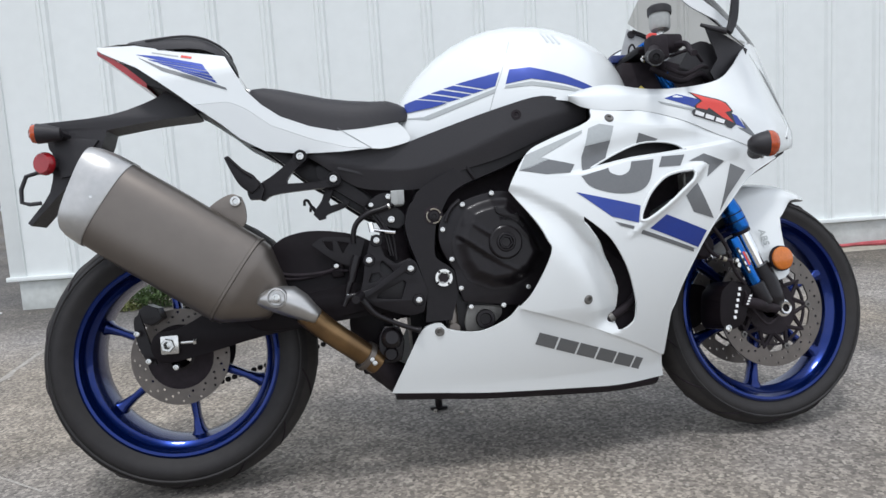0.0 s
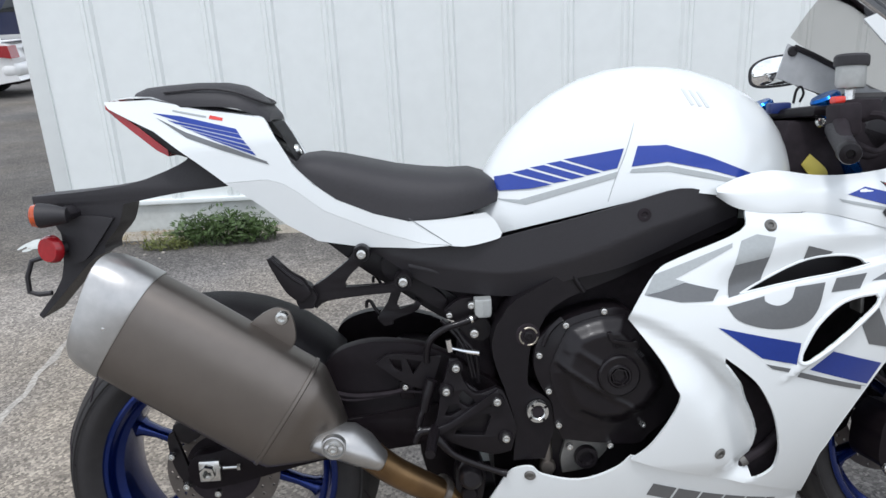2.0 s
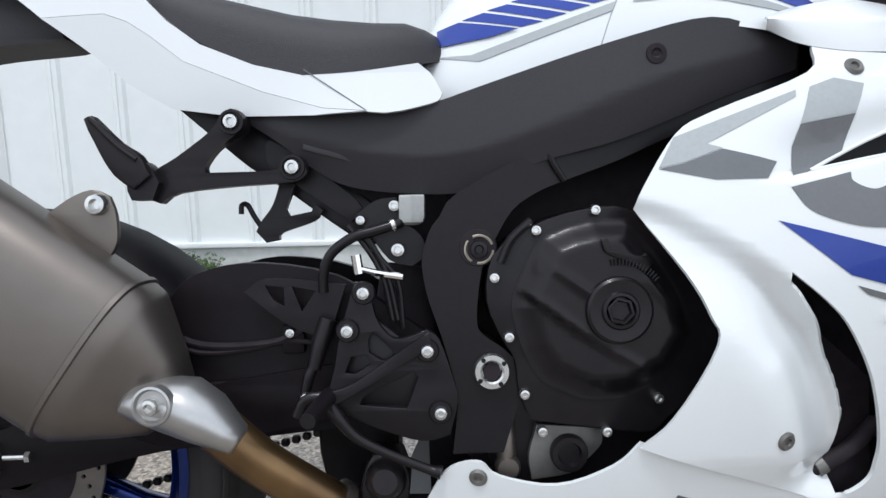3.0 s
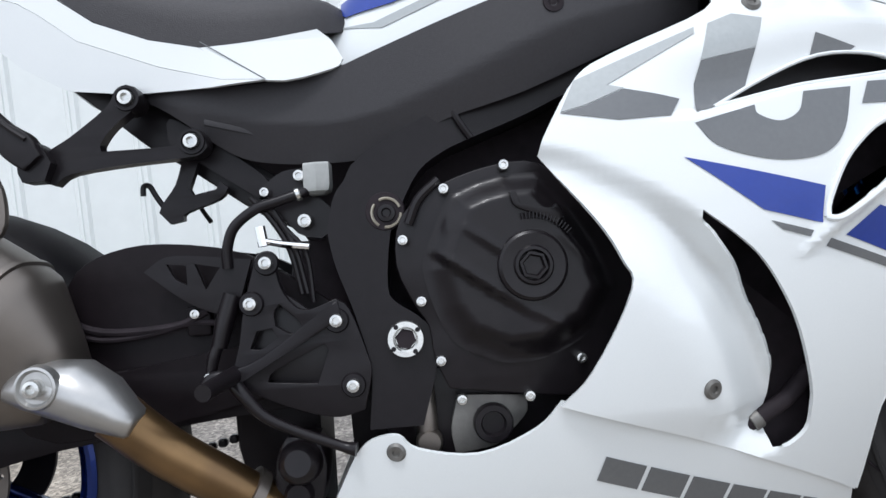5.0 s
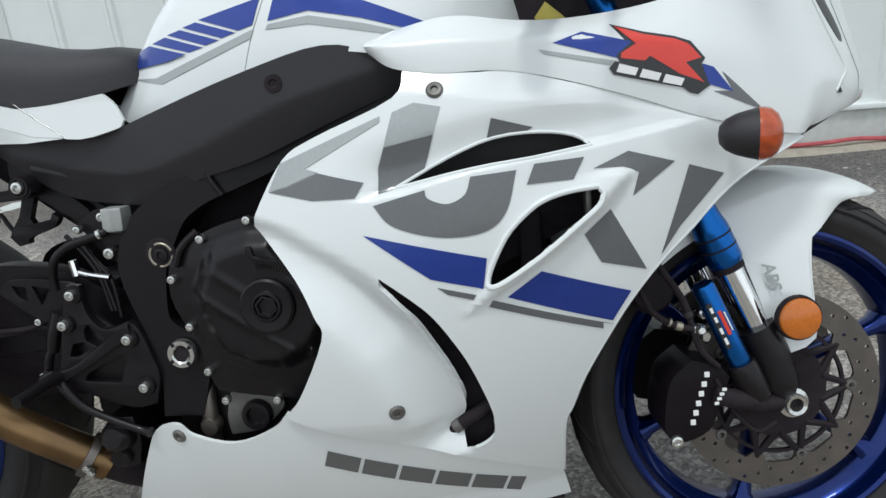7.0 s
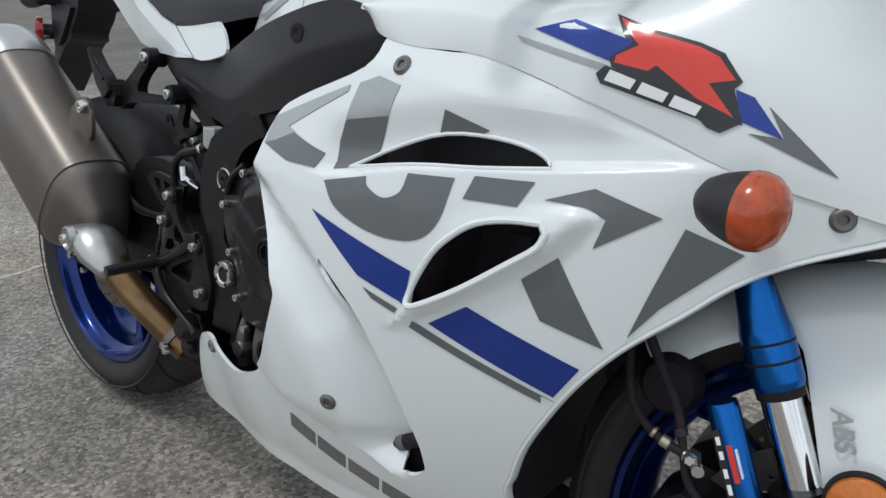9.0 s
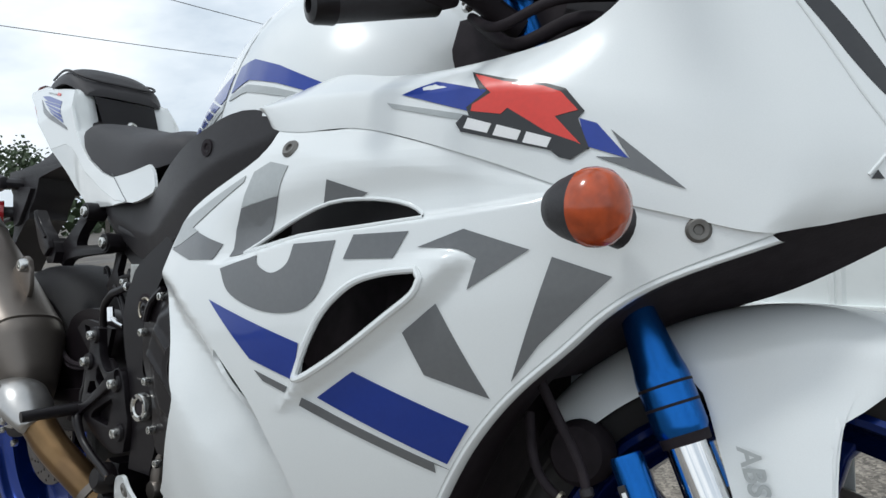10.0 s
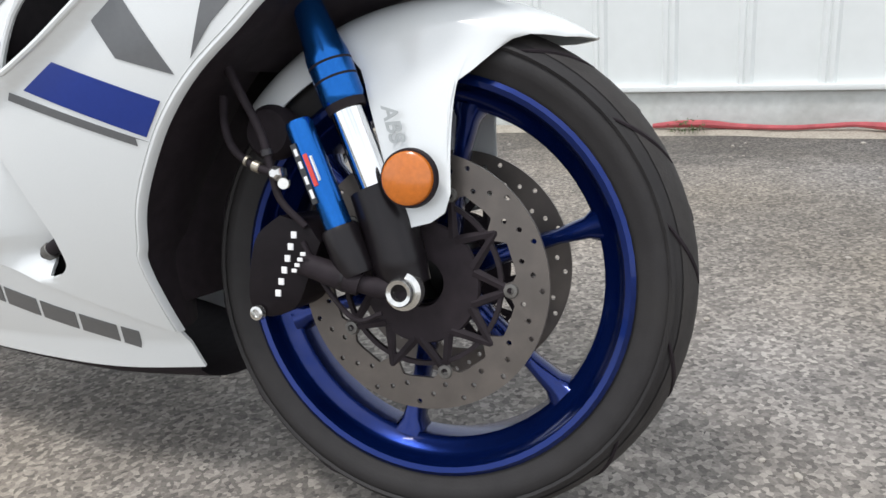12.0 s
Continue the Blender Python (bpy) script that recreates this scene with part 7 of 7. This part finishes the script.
def build_decals(side, belly, cowl):
    ts, tb, tc = tree_of(side), tree_of(belly), tree_of(cowl)
    for o in ([(0.075, 0.663), (0.092, 0.695), (0.22, 0.741), (0.219, 0.734), (0.124, 0.687), (0.14, 0.682), (0.10, 0.668)], [(0.235, 0.744), (0.261, 0.753), (0.292, 0.746), (0.281, 0.715), (0.222, 0.705)]):
        decal(o, ts, D_LIGHT, side, name="graphic")
    decal([(0.075, 0.662), (0.10, 0.667), (0.14, 0.681), (0.195, 0.666), (0.183, 0.649), (0.131, 0.649)], ts, D_GREY, side, name="graphic")
    decal([(0.222, 0.7045), (0.281, 0.7145), (0.267, 0.675), (0.228, 0.655), (0.211, 0.652), (0.213, 0.681)], ts, D_GREY, side, name="graphic")
    decal([(0.205, 0.639), (0.227, 0.644), (0.267, 0.653), (0.27, 0.643), (0.292, 0.635), (0.313, 0.644), (0.321, 0.664), (0.374, 0.667), (0.361, 0.623), (0.339, 0.601), (0.303, 0.595), (0.263, 0.6), (0.224, 0.615)], ts, D_GREY, side, smooth=True, name="graphic")
    for o in ([(0.349, 0.728), (0.396, 0.713), (0.389, 0.709), (0.342, 0.704)], [(0.395, 0.672), (0.453, 0.6745), (0.439, 0.65), (0.385, 0.649)], [(0.463, 0.66), (0.505, 0.676), (0.561, 0.658), (0.509, 0.623), (0.517, 0.65), (0.5, 0.659)], [(0.449, 0.583), (0.481, 0.61), (0.524, 0.529), (0.468, 0.546)], [(0.579, 0.652), (0.624, 0.636), (0.567, 0.578), (0.543, 0.545)], [(0.272, 0.536), (0.317, 0.523), (0.313, 0.517), (0.284, 0.526)], [(0.336, 0.514), (0.481, 0.461), (0.478, 0.453), (0.331, 0.506)]):
        decal(o, ts, D_GREY, side, name="graphic")
    for o in ([(0.190, 0.605), (0.333, 0.567), (0.326, 0.53), (0.265, 0.547)], [(0.396, 0.544), (0.504, 0.503), (0.480, 0.466), (0.354, 0.516)]):
        decal(o, ts, D_BLUE, side, name="stripe", step=0.01)
    # belly word mark: six slanted plain blocks
    a, d, up = Vector((0.088, 0.281)), Vector((0.0478, -0.0165)), Vector((0.010, 0.026))
    for k in range(6):
        p = a + d * k
        q = d * (0.90 if k < 5 else 0.42)
        decal([p, p + up, p + up + q, p + q], tb, D_GREY, belly, name="word_block", step=0.02)
    # red, blue and black emblem on the cowl
    decal([(0.425, 0.806), (0.459, 0.816), (0.515, 0.800), (0.5, 0.782)], tc, D_BLUE, cowl, name="stripe")
    decal([(0.598, 0.768), (0.612, 0.763), (0.637, 0.732), (0.604, 0.744)], tc, D_BLUE, cowl, name="stripe")
    decal([(0.408, 0.800), (0.507, 0.777), (0.503, 0.772), (0.415, 0.794)], tc, D_LIGHT, cowl, name="stripe")
    decal([(0.492, 0.822), (0.53, 0.810), (0.566, 0.802), (0.585, 0.795), (0.602, 0.774), (0.597, 0.768), (0.607, 0.741), (0.59, 0.742), (0.545, 0.762), (0.50, 0.778), (0.497, 0.786), (0.512, 0.797)], tc, D_BLACK, cowl, 0.0012, name="emblem")
    decal([(0.497, 0.819), (0.53, 0.807), (0.566, 0.799), (0.582, 0.792), (0.597, 0.775), (0.578, 0.771), (0.6, 0.746), (0.586, 0.748), (0.557, 0.768), (0.536, 0.782), (0.53, 0.777), (0.502, 0.782), (0.503, 0.788), (0.52, 0.797)], tc, D_RED, cowl, 0.0018, name="emblem")
    decal([(0.488, 0.772), (0.495, 0.779), (0.572, 0.758), (0.596, 0.748), (0.606, 0.742), (0.592, 0.733), (0.582, 0.736), (0.575, 0.742), (0.493, 0.764)], tc, D_BLACK, cowl, 0.0019, name="emblem")
    for k in range(3):
        p = Vector((0.496, 0.767)) + Vector((0.027, -0.0082)) * k
        decal([p, p + Vector((0.004, 0.009)), p + Vector((0.026, 0.002)), p + Vector((0.022, -0.006))], tc, D_WHITE, cowl, 0.0025, name="emblem")
    decal([(0.623, 0.757), (0.677, 0.707), (0.664, 0.712), (0.612, 0.735), (0.637, 0.733)], tc, D_GREY, cowl, name="stripe")
    # fairing screws
    for (x, z), w, ob in (((0.286, 0.765), side_width, side), ((0.204, 0.372), side_width, side), ((-0.119, 0.326), belly_width, belly), ((0.684, 0.6745), side_width, side)):
        part("screw", lathe([(0, 0.0005), (0.0035, 0.0005), (0.0045, 0.003), (0.008, 0.0035), (0.0105, 0.001), (0.0105, -0.003), (0, -0.003)], (x, -w(x, z), z), (-(w(x + 0.01, z) - w(x - 0.01, z)) / 0.02, -1, -(w(x, z + 0.01) - w(x, z - 0.01)) / 0.02), 20), CASE, ob)


side_ob, belly_ob = build_fairing()
cowl_ob = build_cowl()
build_tank()
build_seat()
build_tail()
build_frame()
build_engine()
build_hangers()
build_exhaust()
build_wheels()
build_swingarm()
build_front()
build_indicators()
build_cockpit()
build_decals(side_ob, belly_ob, cowl_ob)


# ---- along the foot of the wall ----
def build_weeds():
    rnd = random.Random(4)
    for cx, cy, n, spread, tall, mat, lab in ((-1.42, 2.47, 1200, 0.27, 0.2, LEAF, "green weeds with small leaves at the foot of the wall"), (-1.70, 2.38, 420, 0.13, 0.085, YOUNG, "low yellow-green tuft beside the taller weeds"), (-1.76, 2.54, 260, 0.32, 0.06, DRY, "low dry grass and dead leaves beside the plinth"), (0.50, 2.58, 60, 0.08, 0.09, LEAF, "small green weed against the plinth")):
        bm = bmesh.new()
        for k in range(n):
            a, r = rnd.uniform(0, 6.28), spread * math.sqrt(rnd.random())
            x, y = cx + math.cos(a) * r, cy + math.sin(a) * r * 0.33
            h = tall * rnd.uniform(0.25, 1.0) * (1 - 0.6 * (r / spread) ** 2)
            lean = Vector((rnd.uniform(-0.5, 0.5), rnd.uniform(-0.6, 0.3), 1)).normalized()
            tip = Vector((x, y, 0)) + lean * h
            side = lean.cross(Vector((rnd.uniform(-1, 1), rnd.uniform(-1, 1), 0.1))).normalized()
            size = rnd.uniform(0.006, 0.016) * (1.3 if tall > 0.1 else 0.6)
            d = Vector((rnd.uniform(-1, 1), rnd.uniform(-1, 0.6), rnd.uniform(-0.3, 0.7))).normalized()
            for q in (-size, size * 0.9):
                b0 = tip + side * q * 0.6
                vs = [bm.verts.new(b0), bm.verts.new(b0 + d * size + side * size * 0.45), bm.verts.new(b0 + d * size * 2.1), bm.verts.new(b0 + d * size - side * size * 0.45)]
                bm.faces.new(vs)
            if k % 3 == 0:
                s0 = side * 0.0012
                bm.faces.new([bm.verts.new(p) for p in (Vector((x, y, 0)) - s0, Vector((x, y, 0)) + s0, tip + s0, tip - s0)])
        ob = part("weed_clump", bm, mat)
        tagged(ob, lab, "weed", kind="stuff")
    # sandy litter strip
    rows = []
    for k in range(120):
        x = -2.1 + k * 0.06
        wob = 0.14 + 0.05 * noise.noise(Vector((x * 2.3, 0, 0)))
        rows.append([Vector((x, WALL_Y - 0.012, 0.018)), Vector((x, WALL_Y - 0.06, 0.014 + 0.006 * noise.noise(Vector((x * 9, 1, 0))))), Vector((x, WALL_Y - wob * 0.8, 0.008)), Vector((x, WALL_Y - wob, 0.001))])
    ob = part("sand_strip", loft(rows, closed=False), SAND)
    tagged(ob, "pale sandy litter along the foot of the wall", "sand", kind="stuff")
    hose = part("red_hose", tube([(0.35 + 0.11 * k, WALL_Y - 0.055 - 0.012 * math.sin(k * 1.7), 0.028 + 0.012 * max(0, math.sin(k * 1.1))) for k in range(26)], [0.010 + 0.007 * max(0, math.sin(k * 0.9)) for k in range(26)], 8, 3), RED_STRIP)
    tagged(hose, "faded red flat hose lying along the wall", "hose")
    # stones and litter on the yard
    bm = bmesh.new()
    for k in range(260):
        x, y = rnd.uniform(-2.6, 2.6), rnd.uniform(-0.6, 2.6)
        r = rnd.uniform(0.003, 0.009)
        if y > 2.2:
            r *= 1.4
        m = Matrix.Translation((x, y, r * 0.3)) @ Matrix.Rotation(rnd.uniform(0, 6), 4, "Z") @ Matrix.Diagonal((r, r * rnd.uniform(0.6, 1), r * 0.6, 1))
        bmesh.ops.create_icosphere(bm, subdivisions=1, radius=1, matrix=m)
    sp = bmesh.new()
    for k in range(9):
        a, r = rnd.uniform(0, 6.28), rnd.uniform(0.0, 0.07)
        m = Matrix.Translation((-2.47 + math.cos(a) * r, 2.52 + math.sin(a) * r * 1.6, 0.002)) @ Matrix.Diagonal((rnd.uniform(0.015, 0.05), rnd.uniform(0.03, 0.08), 0.002, 1))
        bmesh.ops.create_icosphere(sp, subdivisions=2, radius=1, matrix=m)
    tagged(part("paint_splash", sp, PLINTH), "pale splash of old paint on the asphalt", "stain", kind="stuff")
    ob = part("gravel", bm, PAVE)
    tagged(ob, "loose small stones scattered on the asphalt", "gravel", kind="stuff")
    # cracks in the asphalt: thin raised crumbled lines
    for pts in ([(-1.74, 1.75), (-1.70, 1.26), (-1.66, 0.85), (-1.625, 0.53), (-1.64, 0.34), (-1.65, 0.14), (-1.645, 0.02), (-1.67, -0.3)], [(-1.65, 0.2), (-1.53, 0.16), (-1.38, 0.06), (-1.285, 0.05), (-1.157, 0.0)], [(-1.62, 0.53), (-1.42, 0.29), (-1.27, 0.175), (-1.07, 0.02)]):
        line = spline([(x, y, 0) for x, y in pts], 14)
        rows = []
        for i, p in enumerate(line):
            w = (0.009 if len(pts) > 5 else 0.003) + 0.012 * abs(noise.noise(Vector((i * 0.37, p.x, p.y))))
            off = 0.02 * noise.noise(Vector((i * 0.21, 3, p.y)))
            rows.append([Vector((p.x - w + off, p.y, 0.0012)), Vector((p.x + off, p.y + 0.004, 0.002)), Vector((p.x + w + off, p.y, 0.0012))] if abs(pts[-1][1] - pts[0][1]) > 0.5 else [Vector((p.x, p.y - w + off, 0.0015)), Vector((p.x, p.y + off, 0.0035)), Vector((p.x, p.y + w + off, 0.0015))])
        ob = part("crack", loft(rows, closed=False), CRUMB)
        tagged(ob, "sand-filled crack in the asphalt", "crack", kind="structure")


CRUMB = material("crumbled_joint", (0.36, 0.335, 0.30), 0.95, 0, 0, 0.3, 90, 0.5, 200, 0.6, 14, (0.16, 0.145, 0.13))
SAND = material("pale_sand", (0.36, 0.325, 0.27), 0.95, 0, 0, 0.2, 120, 0.5, 200, 0.5, 20, (0.2, 0.175, 0.14))
build_weeds()


# ---- parked vehicles and distance ----
def build_car():
    car = thing("white_car", "white saloon car parked with its tail to the yard", "car", pose(-7.50, 10.62, 0, 0, 0, 186) @ Matrix.Scale(0.82, 4))
    # car space: x forward, y left, rear axle at the origin
    side = [(-1.06, 0.45), (-1.09, 0.72), (-1.04, 0.93), (-0.92, 0.965), (-0.3, 0.99), (0.1, 1.0), (2.45, 0.95), (3.4, 0.84), (3.62, 0.6), (3.6, 0.3), (3.2, 0.22), (-0.8, 0.26)]
    body = part("body", prism(side, -0.86, 0.86, 0.12), CAR_WHITE, car)
    part("cabin", prism([(-0.25, 0.97), (0.35, 1.30), (0.9, 1.37), (1.7, 1.33), (2.42, 0.95)], -0.70, 0.70, 0.1), CAR_GLASS, car, "dark glass cabin")
    part("roof_panel", prism([(0.32, 1.31), (0.9, 1.385), (1.7, 1.345), (1.7, 1.31), (0.9, 1.35), (0.36, 1.28)], -0.64, 0.64, 0.04), CAR_WHITE, car)
    for y in (-0.66, 0.66):
        part("window_pillar", tube([(-0.27, y * 1.08, 0.97), (0.05, y * 1.03, 1.17), (0.36, y, 1.31)], 0.05, 8), CAR_WHITE, car)
    # flat dark disc paints the shade of the open wheel arch
    part("arch_shade", lathe([(0.0, 0.005), (0.34, 0.005), (0.36, -0.02), (0, -0.02)], (0.0, 0.862, 0.33), (0, 1, 0), 28), DARK, car)
    part("badge_bar", box(-1.115, -1.08, -0.3, 0.3, 0.84, 0.87, 0.01), CAR_GLASS, car)
    for y in (-0.62, 0.62):
        part("tail_lamp", prism([(-1.11, 0.70), (-1.08, 0.92), (-0.8, 0.93), (-0.86, 0.74)], y - 0.26 if y < 0 else y - 0.06, y + 0.06 if y < 0 else y + 0.29, 0.03), RED_LENS, car, "red tail lamp")
    # dark block paints the shade of the number plate's recess
    part("plate_shade", box(-1.105, -1.06, -0.28, 0.28, 0.72, 0.84, 0.02), CAR_GLASS, car)
    part("spoiler", box(-1.1, -0.85, -0.7, 0.7, 0.985, 1.01, 0.01), CAR_WHITE, car)
    part("bumper", box(-1.16, -0.85, -0.88, 0.88, 0.36, 0.62, 0.1, 3), CAR_WHITE, car)
    part("bumper_skirt", box(-1.1, -0.8, -0.82, 0.82, 0.24, 0.38, 0.04), DARK, car)
    for x in (0.0, 2.75):
        for y in (-0.82, 0.82):
            w = part("wheel", lathe([(0.18, -0.1), (0.3, -0.1), (0.32, -0.06), (0.32, 0.06), (0.3, 0.1), (0.18, 0.1)], (x, y, 0.32), (0, 1, 0), 32, True), RUBBER, car)
            part("rim", lathe([(0.0, 0.06), (0.07, 0.07), (0.18, 0.05), (0.19, -0.02), (0, -0.02)], (x, y * 1.04, 0.32), (0, 1 if y > 0 else -1, 0), 24), SILVER, w)


def build_truck():
    van = thing("blue_pickup", "dark blue pickup with a silver lower band, parked behind", "pickup", pose(-11.1, 20.0, 0, 0, 0, 6))
    part("body", prism([(-3.6, 0.55), (-3.6, 1.15), (-1.3, 1.18), (-0.9, 1.2), (-0.35, 1.85), (1.1, 1.9), (1.6, 1.3), (1.7, 1.2), (2.1, 1.15), (2.1, 0.55)], -0.95, 0.95, 0.1), CAR_BLUE, van)
    part("side_window", prism([(-0.6, 1.25), (-0.2, 1.75), (0.95, 1.8), (1.3, 1.28)], -0.965, -0.94, 0.01), CAR_GLASS, van)
    part("lower_band", box(-3.6, 2.1, -1.0, 1.0, 0.38, 0.7, 0.06), SILVER, van)
    for x in (-2.6, 1.0):
        part("wheel", lathe([(0.2, -0.1), (0.34, -0.1), (0.37, 0.0), (0.34, 0.1), (0.2, 0.1)], (x, -0.9, 0.37), (0, 1, 0), 28, True), RUBBER, van)
    stop = part("parking_block", box(-2.6, 2.6, -0.13, 0.13, 0, 0.14, 0.03), PAVE, turn=pose(-8.8, 17.8, 0, 0, 0, 101))
    tagged(stop, "pale concrete kerb block before the parked pickup", "kerb", kind="structure")


def build_tree(x, y, h, seed, lab, bare=False):
    rnd = random.Random(seed)
    t = thing("tree", lab, "tree", pose(x, y, 0), "trees behind the yard")
    limbs = [tube([(0, 0, 0), (0.05 * h * rnd.uniform(-1, 1), 0, h * 0.35), (0.08 * h * rnd.uniform(-1, 1), 0.03 * h, h * 0.75)], [0.03 * h, 0.022 * h, 0.007 * h], 8, 3)]
    tips = []
    for k in range(9):
        a, z = rnd.uniform(0, 6.28), h * rnd.uniform(0.3, 0.7)
        r = h * rnd.uniform(0.15, 0.34)
        tip = Vector((math.cos(a) * r, math.sin(a) * r, z + h * rnd.uniform(0.08, 0.25)))
        tips.append(tip)
        limbs.append(tube([(0, 0, z), tuple(tip * 0.5 + Vector((0, 0, z * 0.5))), tuple(tip)], [0.012 * h, 0.008 * h, 0.003 * h], 6, 2))
    part("trunk", join(*limbs), BARK, t)
    bm = bmesh.new()
    for k in range(1100 if not bare else 320):
        c = rnd.choice(tips)
        p = c + Vector((rnd.gauss(0, 0.1 * h), rnd.gauss(0, 0.1 * h), rnd.gauss(0, 0.075 * h)))
        s = h * rnd.uniform(0.012, 0.03)
        u = Vector((rnd.gauss(0, 1), rnd.gauss(0, 1), rnd.gauss(0, 1))).normalized()
        v = u.orthogonal().normalized()
        bm.faces.new([bm.verts.new(p + q) for q in (u * s, v * s * 0.7, -u * s, -v * s * 0.7)])
    tagged(part("crown", bm, WOODS, t), kind="stuff")


def build_distance():
    for k, (x, y, h) in enumerate(((-17, 31, 8), (-21, 33, 9), (-14.5, 34, 8), (-25, 31, 8.5), (-19, 38, 10), (-11, 36, 9), (-29, 36, 9), (-16.5, 27, 5.5), (-20, 27, 5))):
        build_tree(x, y, h, k + 20, "leafy tree with a thin pale trunk beyond the parked cars", k > 6)
    for k, (x, y, h) in enumerate(((-33, 23.5, 4.6), (-42, 14, 5.2), (-45, 20, 4.8), (-50, 9, 5.5), (-48, 2, 5.0), (-40, -6, 5.2), (-52, 26, 6), (-38, 31, 6.5))):
        build_tree(x, y, h, k + 50, "low leafy tree on the far side of the road")
    rnd = random.Random(9)
    bm = bmesh.new()
    for k in range(5200):
        a = rnd.uniform(1.9, 4.2)
        r = rnd.uniform(56, 62)
        z = 2.6 * rnd.random() ** 0.7 * (0.7 + 0.6 * noise.noise(Vector((a * 6, 0, 0))))
        p = Vector((math.cos(a) * r, math.sin(a) * r, max(0.05, z)))
        u = Vector((rnd.gauss(0, 1), rnd.gauss(0, 1), rnd.gauss(0, 1))).normalized()
        v = u.orthogonal().normalized()
        s = rnd.uniform(0.2, 0.5)
        bm.faces.new([bm.verts.new(p + q) for q in (u * s, v * s, -u * s, -v * s)])
    tagged(part("hedge", bm, WOODS), "far green hedge along the road", "hedge", kind="stuff")
    pole = thing("utility_pole", "weathered timber utility pole beside the road", "pole", pose(-12.9, 21.4, 0))
    part("post", tube([(0, 0, 0), (0, 0, 5), (0, 0, 9)], [0.14, 0.12, 0.1], 12, 1), BARK, pole)
    part("crossarm", box(-0.9, 0.9, -0.05, 0.05, 8.4, 8.52, 0.01), BARK, pole)
    sign = thing("road_sign", "white road sign with a red mark on a post", "sign", pose(-14.9, 24.6, 0, 0, 0, 28))
    part("post", tube([(0, 0.03, 0), (0, 0.03, 1.9)], 0.03, 8, 1), STEEL, sign)
    part("panel", box(-0.35, 0.35, -0.01, 0.01, 1.2, 1.9, 0.01), D_WHITE, sign)
    part("mark", prism([(-0.2, 1.4), (0.2, 1.4), (0.0, 1.72)], -0.016, -0.011, 0, False), D_RED, sign)
    for a, b in WIRES:
        a, b = Vector(a), Vector(b)
        pts = [a.lerp(b, t) - Vector((0, 0, 0.35 * math.sin(math.pi * t))) for t in lin(0, 1, 13)]
        w = part("power_line", tube(pts, 0.013, 6, 1), DARK)
        tagged(w, "thin dark overhead power line", "power line", "overhead power lines")


WIRES = [((-12.0, -20.0, 7.8), (-29.9, 45.0, 7.8)), ((-19.0, -20.0, 6.7), (-26.1, 45.0, 6.7))]
build_car()
build_truck()
build_distance()
